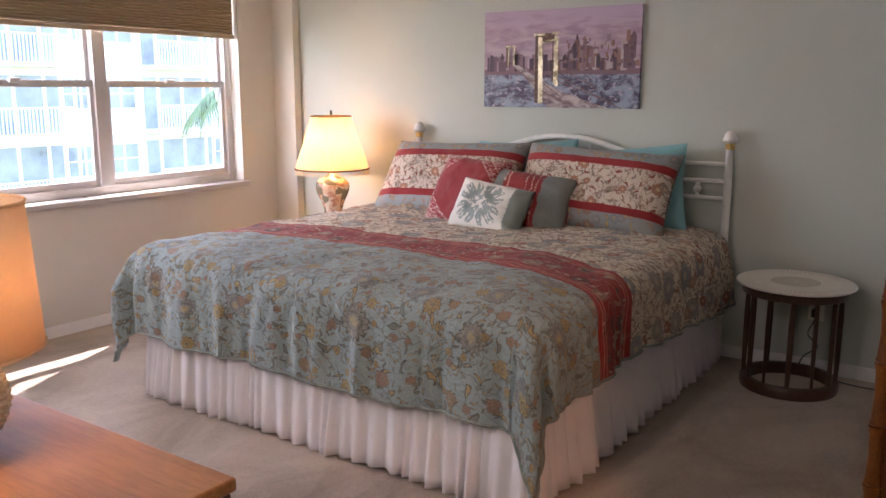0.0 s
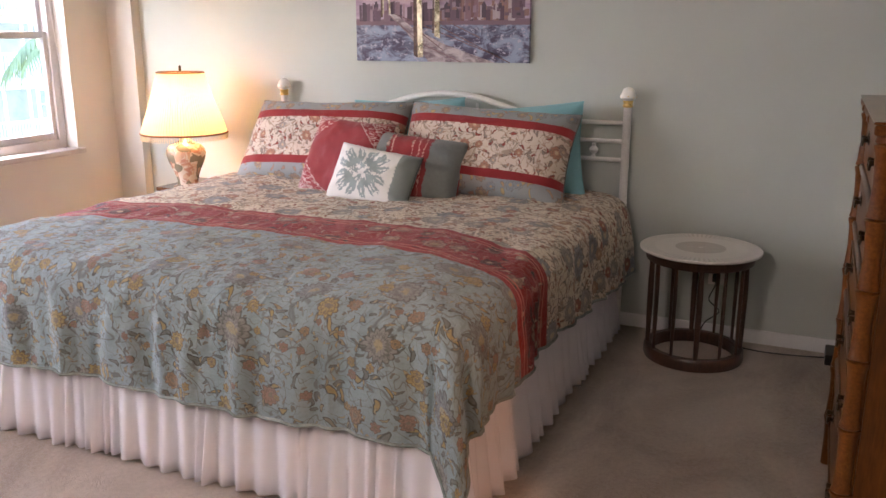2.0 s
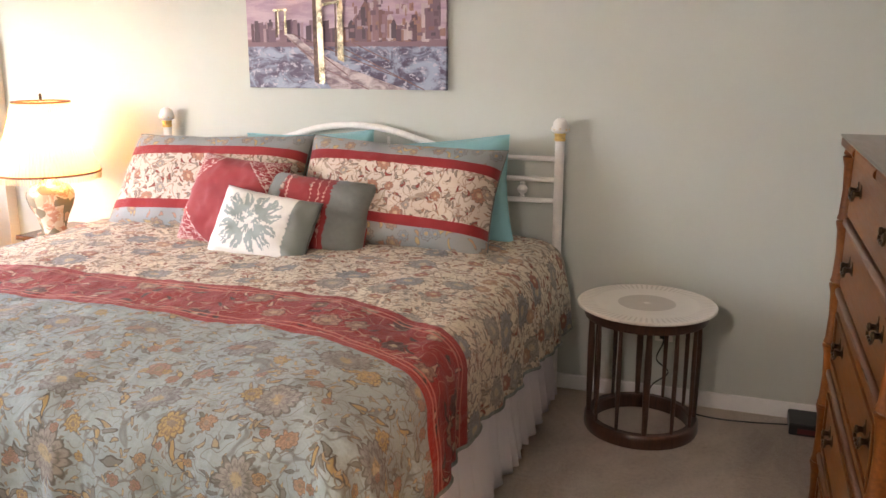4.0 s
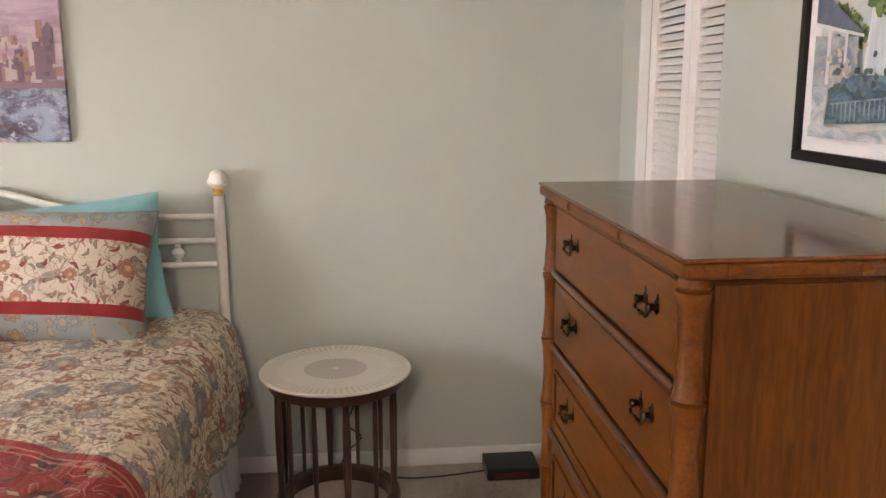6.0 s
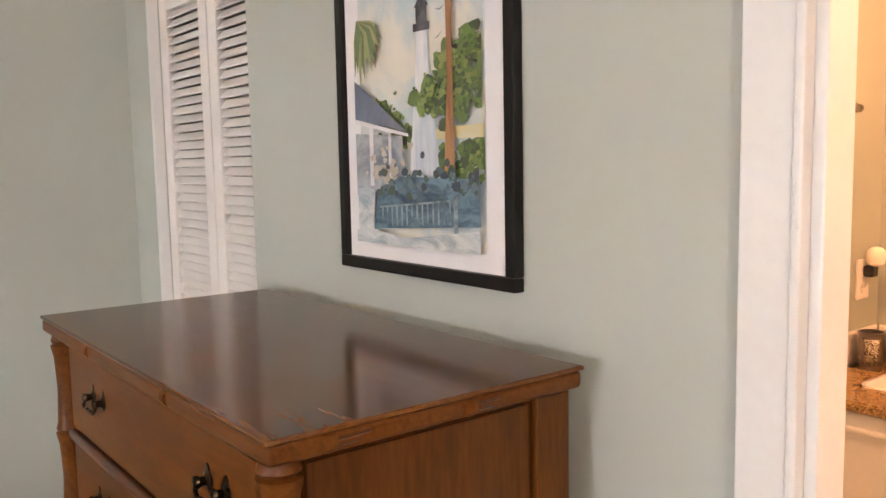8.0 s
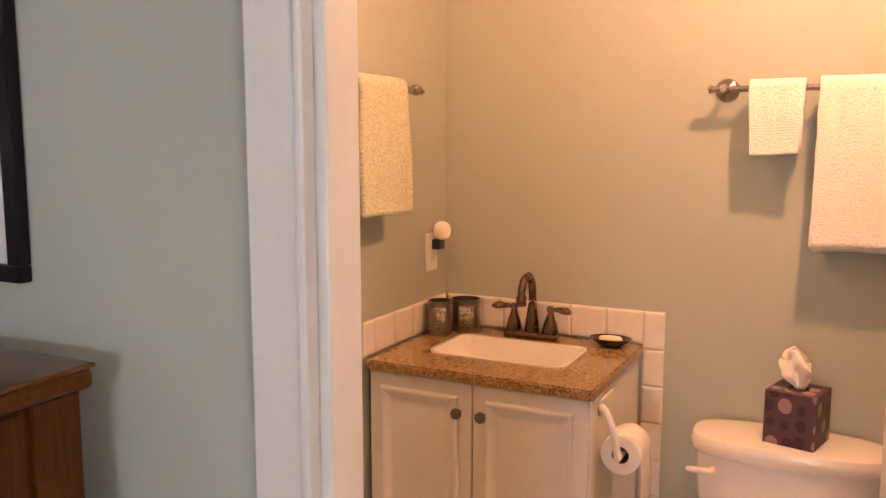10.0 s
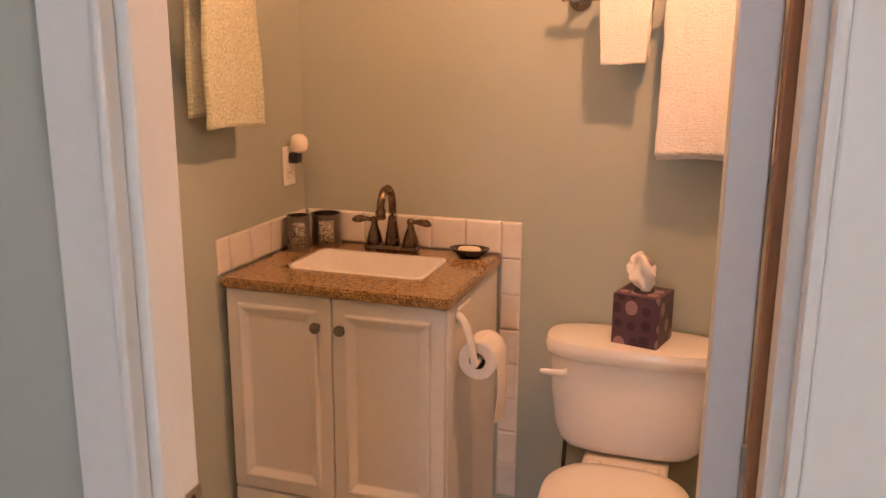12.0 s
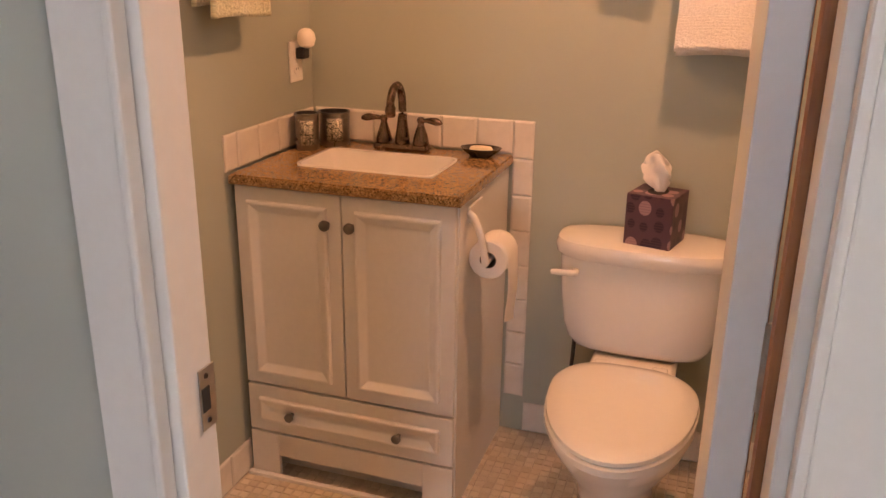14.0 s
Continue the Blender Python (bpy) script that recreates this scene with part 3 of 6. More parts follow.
    foot = k.mix(k.math("MULTIPLY", k.step(k.noise(p, 85.0, 3, 0.7), 0.45, 0.66), 0.16), foot, (0.12, 0.125, 0.115))
    head = k.mix(k.math("MULTIPLY", k.step(k.noise(p, 95.0, 3, 0.7), 0.47, 0.66), 0.20), head, (0.23, 0.17, 0.13))
    red = k.mix(k.noise(p, 12.0, 3), (0.28, 0.016, 0.013), (0.21, 0.012, 0.010))
    red = vines(k, p, 16.0, red, (0.42, 0.24, 0.17), 0.014, 2.0)
    red = leaves(k, p, 0.06, red, ((0.06, 0.025, 0.02), (0.46, 0.28, 0.20)), (0.10, 0.022, 0.02), 0.6, 3.0)
    red = flowers(k, p, 0.135, red, ((0.085, 0.028, 0.024), (0.34, 0.20, 0.14)), (0.42, 0.30, 0.20), (0.10, 0.03, 0.025), 0.30, 7.0, 0.8, 1.0)
    lo, hi = 0.560, 0.865
    for a in (lo + 0.030, lo + 0.050, hi - 0.054, hi - 0.034):
        red = k.mix(k.band(t, a, a + 0.006, 0.002), red, (0.48, 0.15, 0.11))
    plain_red = (0.27, 0.019, 0.015)
    red = k.mix(k.math("SUBTRACT", 1.0, k.step(t, lo + 0.026, lo + 0.03)), red, plain_red)
    red = k.mix(k.step(t, hi - 0.028, hi - 0.024), red, plain_red)
    color = k.mix(k.step(t, lo - 0.002, lo + 0.002), foot, red)
    color = k.mix(k.step(t, hi - 0.002, hi + 0.002), color, head)
    folds = k.noise(k.scaled(p, (7, 3.0, 1)), 1.0, 4, 0.5, 0.6)
    thread = weave(k, p, 2600.0)
    slant = k.add("ShaderNodeMapping")
    k.put(slant.inputs["Vector"], p)
    slant.inputs["Rotation"].default_value = (0, 0, 0.55)
    slant.inputs["Scale"].default_value = (16, 34, 1)
    puckers = k.noise(slant.outputs[0], 1.0, 3, 0.55, 0.9)
    folds = k.math("MULTIPLY_ADD", puckers, 0.20, folds)
    k.bump(k.math("MULTIPLY_ADD", folds, 1.4, k.math("MULTIPLY", thread, 0.006)), 0.75, 0.034)
    return k.out(color, 0.82, Sheen_Weight=0.15, Specular_IOR_Level=0.25)


def comforter():
    t = thing("comforter", ((BED[0] + BED[1]) / 2, BED[2], 0.617), "blue and cream floral comforter with a dark red band", "comforter")
    half, length = (BED[1] - BED[0]) / 2, BED[3] - BED[2]
    r, over, over_foot = 0.10, 0.375, 0.44
    ex = half - r + 0.034
    ey = r - 0.012

    def fold(d):
        arc = r * math.pi / 2
        if d <= 0:
            return 0.0, 0.0
        if d < arc:
            return r * math.sin(d / r), r * (1 - math.cos(d / r))
        return r + 0.05 * (d - arc), r + 0.998 * (d - arc)
    su, sv = ex + over, length - ey + over_foot

    def flat(u, v):
        s = (2 * u - 1) * su
        return s, ey - over_foot + v * sv

    def fn(u, v):
        s, w = flat(u, v)
        ds, dw = max(0.0, abs(s) - ex), max(0.0, ey - w)
        d = math.hypot(ds, dw)
        both = 2 * ds * dw / (d * d) if d else 0.0
        lengthen = 1 + (0.12 if s > 0 else 0.03) * both ** 2 + (0.13 * max(0.0, w - 0.9) if ds > dw else 0.0)
        out, down = fold(d * lengthen)
        ox, oy = (ds / d, dw / d) if d else (0.0, 0.0)
        sx = 1 if s > 0 else -1
        x, y = sx * (min(abs(s), ex) + ox * out), max(w, ey) - oy * out
        z = 0.052 - down
        hang = min(1.0, max(0.0, (d - 0.06) / 0.2))
        # hanging folds, deepest at the two corners
        along = w if ds > dw else s
        push = hang * (0.010 * math.sin(along * 27 + 2.0 * noise.noise((along * 3, 0, 4))) + 0.005 * math.sin(along * 61 + 1.3 + 3 * noise.noise((along * 5, d * 4, 1))))
        push += 0.010 * hang * (1 - 2.4 * abs(noise.noise((along * 7, d * 0.9, 17))))
        push += 0.005 * hang * (1 - 2 * abs(noise.noise((along * 13, d * 2.2, 9))))
        ang = math.atan2(dw, ds) if d else 0.0
        push += both * hang * (0.05 * math.cos(ang * 6 + 0.4) + 0.03)
        push += 0.022 * ox * hang * max(0.0, min(1.0, (w - 1.2) / 0.6))
        x += sx * ox * push
        y -= oy * push
        # the puffed, quilted top sags towards its edges
        edge = min(1.0, max(0.0, min(ex - abs(s), w - ey) / 0.30))
        z += 0.022 * math.sin(edge * math.pi / 2) if d == 0 else 0.0
        p = Vector((x * 3.0, y * 3.0, z * 3.0))
        z += (1 - hang) * (0.014 * noise.noise(p) + 0.009 * noise.noise(p * 3.1) + 0.0035 * noise.noise(p * 9))
        lump = 0.012 * noise.noise(p * 1.4 + Vector((7, 0, 0))) * hang
        x += sx * ox * lump
        y -= oy * lump
        z += hang * 0.02 * noise.noise((along * 2.2, 5.0, 1.0))
        if s < 0:
            x -= 0.05 * min(1.0, -s / ex)
            z += 0.02 * min(1.0, (s / ex) ** 2)
        return (x, y, z)

    body = part("cover", grid(fn, 190, 190, lambda u, v: flat(u, v)), comforter_cloth(), t, "printed floral cotton", True)
    solid(body, 0.016)
    # piped hem
    edge = [fn(0.0, j / 120) for j in range(121)][::-1] + [fn(i / 150, 0.0) for i in range(1, 151)] + [fn(1.0, j / 120) for j in range(1, 121)]
    part("hem", tube(edge, 0.006, 6), plain("hem_cotton", (0.23, 0.26, 0.24), 0.85, vary=0.3, scale=20), t, "corded hem", True)


comforter()


# ---------------------------------------------------------------- pillows
def cushion_mesh(w, h, fat, seed=0, n=64, m=40, splay=(0.0, 0.0)):
    """A stuffed cushion, w by h, standing in x and z, its face towards -y."""
    rnd = random.Random(seed)
    off = rnd.uniform(0, 50)
    bm = bmesh.new()
    layer = bm.loops.layers.uv.new("UVMap")
    for side in (-1, 1):
        v = []
        for i in range(n + 1):
            row = []
            for j in range(m + 1):
                u, q = 2 * i / n - 1, 2 * j / m - 1
                puff = max(0.0, (1 - u ** 4) * (1 - q ** 4)) ** 0.55
                pinch = 1 - 0.055 * (1 - abs(q) ** 2.0) * abs(u) ** 3
                pinch2 = 1 - 0.075 * (1 - abs(u) ** 2.0) * abs(q) ** 3
                crease = 0.010 * noise.noise((u * 3 + off, q * 3, side)) + 0.005 * noise.noise((u * 9 + off, q * 7, side))
                crease += 0.005 * math.sin(u * 22 + off + 2 * q) * abs(q) ** 3
                crease += 0.011 * (1 - 2 * abs(noise.noise((u * 2.6 * w + q * 2 * h + off, q * 1.7 - u, side + 3))))
                slope = splay[0 if u < 0 else 1] * abs(u) * (1 - q) / 2
                y = side * (fat * puff + crease * puff + 0.004)
                row.append(bm.verts.new((u * w / 2 * pinch + (slope if u > 0 else -slope), y, h / 2 + q * h / 2 * pinch2)))
            v.append(row)
        for i in range(n):
            for j in range(m):
                f = bm.faces.new((v[i][j], v[i + 1][j], v[i + 1][j + 1], v[i][j + 1]))
                for loop, (a, b) in zip(f.loops, ((i, j), (i + 1, j), (i + 1, j + 1), (i, j + 1))):
                    loop[layer].uv = ((a / n - 0.5) * w, (b / m - 0.5) * h)
    bmesh.ops.remove_doubles(bm, verts=bm.verts, dist=0.0085)
    return bm


def cushion(name, w, h, fat, cloth, label, loc, lean, turn, roll=0.0, seed=0, piping=None, group="", splay=(0.0, 0.0)):
    t = thing(name, loc, label, "pillow", group)
    t.matrix_world = pose(*loc, 0, 0, turn) @ pose(0, 0, 0, -lean, 0, 0) @ pose(0, 0, 0, 0, roll, 0)
    part("cover", cushion_mesh(w, h, fat, seed, splay=splay), cloth, t, smooth=True)
    rim = []
    for u, q in [(a / 20 * 2 - 1, -1) for a in range(21)] + [(1, a / 14 * 2 - 1) for a in range(1, 15)] + [(1 - a / 20 * 2, 1) for a in range(1, 21)] + [(-1, 1 - a / 14 * 2) for a in range(1, 15)]:
        slope = splay[0 if u < 0 else 1] * u * (1 - q) / 2
        rim.append((u * w / 2 * (1 - 0.055 * (1 - q * q) * abs(u) ** 3) + slope, 0, h / 2 + q * h / 2 * (1 - 0.075 * (1 - u * u) * abs(q) ** 3)))
    part("piping", tube(rim, 0.004, 6), piping or cloth, t, "corded seam", True)
    return t


def sham_cloth():
    k = Nodes("sham_print")
    p = k.uv()
    v = k.xyz(p)[1]
    cream = k.mix(k.noise(p, 8.0), (0.60, 0.51, 0.42), (0.55, 0.46, 0.38))
    mid = vines(k, p, 10.0, cream, (0.24, 0.17, 0.12), 0.014, 2.0)
    mid = vines(k, p, 24.0, mid, (0.30, 0.19, 0.14), 0.016, 6.0)
    mid = leaves(k, p, 0.042, mid, ((0.28, 0.06, 0.045), (0.26, 0.22, 0.18)), (0.16, 0.10, 0.08), 0.95, 5.0)
    mid = leaves(k, p, 0.028, mid, ((0.36, 0.20, 0.13), (0.30, 0.26, 0.21)), (0.24, 0.16, 0.12), 0.6, 2.0)
    mid = flowers(k, p, 0.10, mid, ((0.42, 0.20, 0.13), (0.36, 0.33, 0.29)), (0.55, 0.40, 0.26), (0.20, 0.12, 0.09), 0.27, 9.0, 0.7, 3.0)
    grey = k.mix(k.noise(p, 6.0, 3, 0.6, 1.0), (0.25, 0.32, 0.345), (0.31, 0.275, 0.245))
    outer = leaves(k, p, 0.052, grey, ((0.40, 0.22, 0.16), (0.46, 0.33, 0.16)), (0.24, 0.20, 0.17), 0.8, 4.0)
    outer = flowers(k, p, 0.075, outer, ((0.36, 0.25, 0.18), (0.27, 0.31, 0.33)), (0.45, 0.32, 0.18), (0.17, 0.15, 0.135), 0.34, 7.0, 0.8, 7.0)
    c = k.mix(k.band(v, -0.115, 0.125, 0.001), outer, mid)
    red = k.mix(k.noise(p, 30.0), (0.30, 0.026, 0.028), (0.24, 0.02, 0.022))
    for a, b in ((-0.135, -0.095), (0.108, 0.150)):
        c = k.mix(k.band(v, a, b, 0.0008), c, red)
    k.bump(k.math("MULTIPLY_ADD", weave(k, p, 2600.0), 0.01, k.noise(k.scaled(p, (10, 6, 1)), 1.0, 3, 0.5, 0.8)), 0.4, 0.02)
    return k.out(c, 0.82, Sheen_Weight=0.15, Specular_IOR_Level=0.25)


def teal_cloth():
    k = Nodes("aqua_cotton")
    p = k.uv()
    k.bump(k.noise(k.scaled(p, (9, 5, 1)), 1.0, 4, 0.5, 0.8), 0.4, 0.02)
    return k.out(k.mix(k.noise(p, 5.0), (0.19, 0.43, 0.47), (0.24, 0.50, 0.54)), 0.8, Sheen_Weight=0.1)


def red_cloth():
    k = Nodes("red_damask")
    p = k.uv()
    x, y, _ = k.xyz(p)
    red = k.mix(k.noise(p, 40.0), (0.30, 0.026, 0.03), (0.25, 0.02, 0.024))
    far = k.math("ADD", k.math("ABSOLUTE", x), k.math("ABSOLUTE", y))
    scroll = k.noise(p, 17.0, 1.5, 0.5, 2.6)
    lines = k.band(scroll, 0.465, 0.525, 0.012)
    fine = k.band(k.noise(p, 36.0, 1.0, 0.5, 3.0), 0.46, 0.54, 0.015)
    figure = k.math("MAXIMUM", lines, k.math("MULTIPLY", fine, k.step(far, 0.30, 0.31)))
    ring = k.math("MAXIMUM", k.band(far, 0.232, 0.238, 0.001), k.band(far, 0.298, 0.304, 0.001))
    f = k.math("MULTIPLY", k.math("MAXIMUM", figure, ring), k.step(far, 0.23, 0.232))
    k.bump(f, 0.3, 0.003)
    return k.out(k.mix(k.math("MULTIPLY", f, 0.8), red, (0.62, 0.47, 0.42)), 0.75, Sheen_Weight=0.2)


def striped_cloth():
    k = Nodes("grey_red_canvas")
    p = k.uv()
    x = k.xyz(p)[0]
    grey = k.mix(k.noise(p, 60.0), (0.17, 0.19, 0.185), (0.22, 0.24, 0.23))
    red = k.mix(k.noise(p, 30.0), (0.31, 0.03, 0.03), (0.25, 0.022, 0.024))
    red = flowers(k, p, 0.13, red, ((0.55, 0.40, 0.33), (0.16, 0.06, 0.05)), (0.50, 0.36, 0.24), (0.20, 0.09, 0.07), 0.34, 6.0, 0.75, 2.0)
    c = k.mix(k.band(x, -0.125, 0.085, 0.001), grey, red)
    c = k.mix(k.band(x, 0.005, 0.085, 0.001), c, (0.27, 0.024, 0.026))
    for a in (0.001, 0.028, 0.058, -0.105):
        c = k.mix(k.band(x, a, a + 0.005, 0.0008), c, (0.58, 0.32, 0.26))
    k.bump(weave(k, p, 2000.0), 0.2, 0.001)
    return k.out(c, 0.85, Sheen_Weight=0.15)


def motif_cloth():
    """White cotton with an embroidered grey-green leaf figure."""
    k = Nodes("embroidered_cotton")
    p = k.uv()
    x, y, _ = k.xyz(p)
    x = k.math("MULTIPLY", k.math("ADD", x, 0.03), 0.92)
    x0, y0 = k.math("ABSOLUTE", x), k.math("ABSOLUTE", y)
    u, v = k.math("MAXIMUM", x0, y0), k.math("MINIMUM", x0, y0)

    def frond(cx, cy, turn, long, wide, bend):
        """A curled leaf, mirrored into all eight wedges, with a pale vein."""
        co, si = math.cos(turn), math.sin(turn)
        dx, dy = k.math("SUBTRACT", u, cx), k.math("SUBTRACT", v, cy)
        along = k.math("ADD", k.math("MULTIPLY", dx, co), k.math("MULTIPLY", dy, si))
        cross = k.math("SUBTRACT", k.math("MULTIPLY", dy, co), k.math("MULTIPLY", dx, si))
        cross = k.math("ADD", cross, k.math("MULTIPLY", k.math("MULTIPLY", along, along), bend))
        e = k.math("ADD", k.math("POWER", k.math("DIVIDE", along, long), 2.0), k.math("POWER", k.math("DIVIDE", cross, wide), 2.0))
        vein = k.math("MULTIPLY", k.band(cross, -0.0018, 0.0018, 0.0006), k.math("GREATER_THAN", along, -long * 0.2))
        return k.math("MULTIPLY", k.math("SUBTRACT", 1.0, k.step(e, 0.85, 1.0)), k.math("SUBTRACT", 1.0, vein))
    f = frond(0.080, 0.021, 0.22, 0.042, 0.017, -7.0)
    for shape in ((0.064, 0.056, 0.74, 0.050, 0.014, 3.0), (0.036, 0.008, 0.16, 0.026, 0.008, 0.0)):
        f = k.math("MAXIMUM", f, frond(*shape))
    c = k.mix(f, (0.72, 0.71, 0.66), (0.29, 0.345, 0.33))
    c = k.mix(k.step(x, 0.142, 0.145), c, (0.26, 0.30, 0.285))
    k.bump(k.math("MULTIPLY_ADD", f, 1.0, k.math("MULTIPLY", weave(k, p, 2200.0), 0.1)), 0.12, 0.003)
    return k.out(c, 0.85, Sheen_Weight=0.15)


TOP = 0.655
sham = sham_cloth()
grey_cord = plain("grey_cord", (0.17, 0.18, 0.17), 0.85)
cushion("pillow", 0.86, 0.445, 0.09, teal_cloth(), "plain aqua cotton bed pillow against the headboard", (-1.535, 4.590, TOP - 0.03), 6, 0, -5, seed=1, group="aqua pillows")
cushion("pillow", 0.62, 0.465, 0.09, bpy.data.materials["aqua_cotton"], "plain aqua cotton bed pillow against the headboard", (-2.03, 4.60, TOP - 0.03), 6, 0, -3, seed=2, group="aqua pillows")
cushion("sham", 0.86, 0.47, 0.12, sham, "floral king sham with two dark red stripes", (-1.575, 4.36, TOP - 0.015), 25, 0, 2.5, seed=3, piping=grey_cord, group="floral shams", splay=(0.0, 0.0))
cushion("sham", 0.88, 0.465, 0.12, sham, "floral king sham with two dark red stripes", (-2.40, 4.35, TOP - 0.01), 24, 0, -1.5, seed=4, piping=grey_cord, group="floral shams", splay=(0.10, 0.0))
cushion("throw_pillow", 0.42, 0.40, 0.075, red_cloth(), "square dark red pillow with pale damask corners", (-2.205, 4.145, TOP + 0.0), 30, -2, 4, seed=5)
cushion("throw_pillow", 0.47, 0.33, 0.085, striped_cloth(), "slate grey oblong pillow with a red flowered stripe", (-1.845, 4.20, TOP - 0.01), 26, 8, 6, seed=6)
cushion("throw_pillow", 0.40, 0.285, 0.075, motif_cloth(), "small white pillow with a grey-green embroidered flower", (-1.975, 4.03, TOP - 0.01), 30, 8, 9, seed=7, piping=grey_cord)

# ---------------------------------------------------------------- round side table
walnut = wood("dark_walnut", (0.030, 0.012, 0.007), (0.085, 0.034, 0.018), 0.35, 2, 1.2)
cherry = wood("cherry_veneer", (0.052, 0.0150, 0.0020), (0.128, 0.0430, 0.0066), 0.36, 2, 1.4, 0.0, 0.22)
cherry_flat = wood("cherry_top", (0.085, 0.030, 0.008), (0.17, 0.068, 0.021), 0.15, 1, 1.15, 0.0, 0.32)
cherry_front = wood("cherry_front", (0.074, 0.0205, 0.0028), (0.160, 0.0530, 0.0085), 0.36, 1, 1.6, 0.0, 0.22)
cherry_dark = wood("cherry_moulding", (0.050, 0.0145, 0.0045), (0.11, 0.034, 0.010), 0.3, 1, 1.0, 0.2)


def table_tray():
    k = Nodes("white_tray_lacquer")
    x, y, _ = k.xyz(k.obj())
    r = k.math("SQRT", k.math("ADD", k.math("MULTIPLY", x, x), k.math("MULTIPLY", y, y)))
    a = k.math("ARCTAN2", y, x)
    spokes = k.step(k.math("SINE", k.math("MULTIPLY", a, 48.0)), -0.1, 0.25)
    grey = k.math("MULTIPLY", k.band(r, 0.012, 0.107, 0.002), k.math("MULTIPLY_ADD", spokes, 0.65, 0.30))
    rays = k.step(k.math("SINE", k.math("MULTIPLY", a, 72.0)), 0.2, 0.5)
    rim = k.math("MULTIPLY", k.band(r, 0.195, 0.25, 0.006), k.math("MULTIPLY", rays, 0.5))
    c = k.mix(k.noise(k.obj(), 14.0, 3), (0.76, 0.73, 0.68), (0.69, 0.66, 0.61))
    c = k.mix(grey, c, (0.36, 0.32, 0.275))
    return k.out(k.mix(rim, c, (0.44, 0.40, 0.35)), 0.38)


def side_table():
    t = thing("side_table", (-0.560, 4.505, 0), "round dark walnut drum table with a white patterned top", "side table")
    t.scale = (1.0, 1.0, 1.025)
    part("base_ring", lathe([(0.180, 0.0), (0.214, 0.0), (0.218, 0.01), (0.216, 0.045), (0.210, 0.052), (0.186, 0.052), (0.180, 0.045)], 48, loop=True), walnut, t, smooth=True)
    part("apron", lathe([(0.190, 0.437), (0.226, 0.437), (0.230, 0.443), (0.232, 0.476), (0.188, 0.477)], 48, loop=True), walnut, t, smooth=True)
    for i in range(12):
        a = 2 * math.pi * (i + 0.35) / 12
        big = i % 3 == 0
        x, y = 0.200 * math.cos(a), 0.200 * math.sin(a)
        w = 0.013 if big else 0.0085
        part("spindle", lathe([(w * 0.75, 0.05), (w, 0.2), (w * 1.05, 0.32), (w * 0.8, 0.438)], 10, m=pose(x, y, 0)), walnut, t, smooth=True)
    part("tray", lathe([(0.20, 0.477), (0.250, 0.478), (0.258, 0.482), (0.259, 0.488), (0.255, 0.492), (0.250, 0.4905), (0.02, 0.4895)], 64), table_tray(), t, "white lacquer top with a sunburst", True)


side_table()


# ---------------------------------------------------------------- dresser
def bamboo(x, y, nodes, r, top, foot=0.0):
    prof = [(r * 0.9, foot)]
    last = foot
    for z in nodes:
        prof += [(r * 0.86, (last + z) / 2), (r * 0.98, z - 0.022), (r * 1.16, z - 0.006), (r * 1.2, z), (r * 0.95, z + 0.003), (r * 1.15, z + 0.008), (r * 1.0, z + 0.02)]
        last = z
    prof += [(r * 0.9, (last + top) / 2), (r, top)]
    return lathe(prof, 18, m=pose(x, y, 0))


brass = plain("aged_brass", (0.060, 0.045, 0.028), 0.3, 1.0, 0.4, 60)


def bail_pull(parent, x, y, z, q=0.7):
    """Two rosettes and a hanging bail of size q, on a front that faces -x."""
    h = part("handle", lathe([(0.002, 0), (0.002, 0.001)], 6, m=pose(x, y, z, 0, -90)), brass, parent, "aged brass bail pull")
    for s in (-1, 1):
        ros = [(0.017, 0), (0.019, 0.002), (0.013, 0.004), (0.008, 0.007), (0.009, 0.016), (0.012, 0.020), (0.010, 0.026), (0.003, 0.028)]
        part("rosette", lathe([(a * q, b * q) for a, b in ros], 14, m=pose(x, y + s * 0.038 * q, z + 0.012 * q, 0, -90)), brass, h, smooth=True)
        leaf = [(0.012, 0), (0.010, 0.002), (0.002, 0.003)]
        part("leaf", lathe([(a * q, b * q) for a, b in leaf], 10, m=pose(x, y + s * 0.04 * q, z + 0.031 * q, 0, -90), sy=0.8), brass, h, smooth=True)
    bend = [(-0.018, -0.038, 0.012), (-0.022, -0.045, 0.002), (-0.024, -0.032, -0.011), (-0.024, -0.010, -0.008), (-0.024, 0, -0.013), (-0.024, 0.010, -0.008), (-0.024, 0.032, -0.011), (-0.022, 0.045, 0.002), (-0.018, 0.038, 0.012)]
    part("bail", tube(curve_points([(x + a * q, y + b * q, z + c * q) for a, b, c in bend], 5), 0.0042 * q, 8), brass, h, smooth=True)


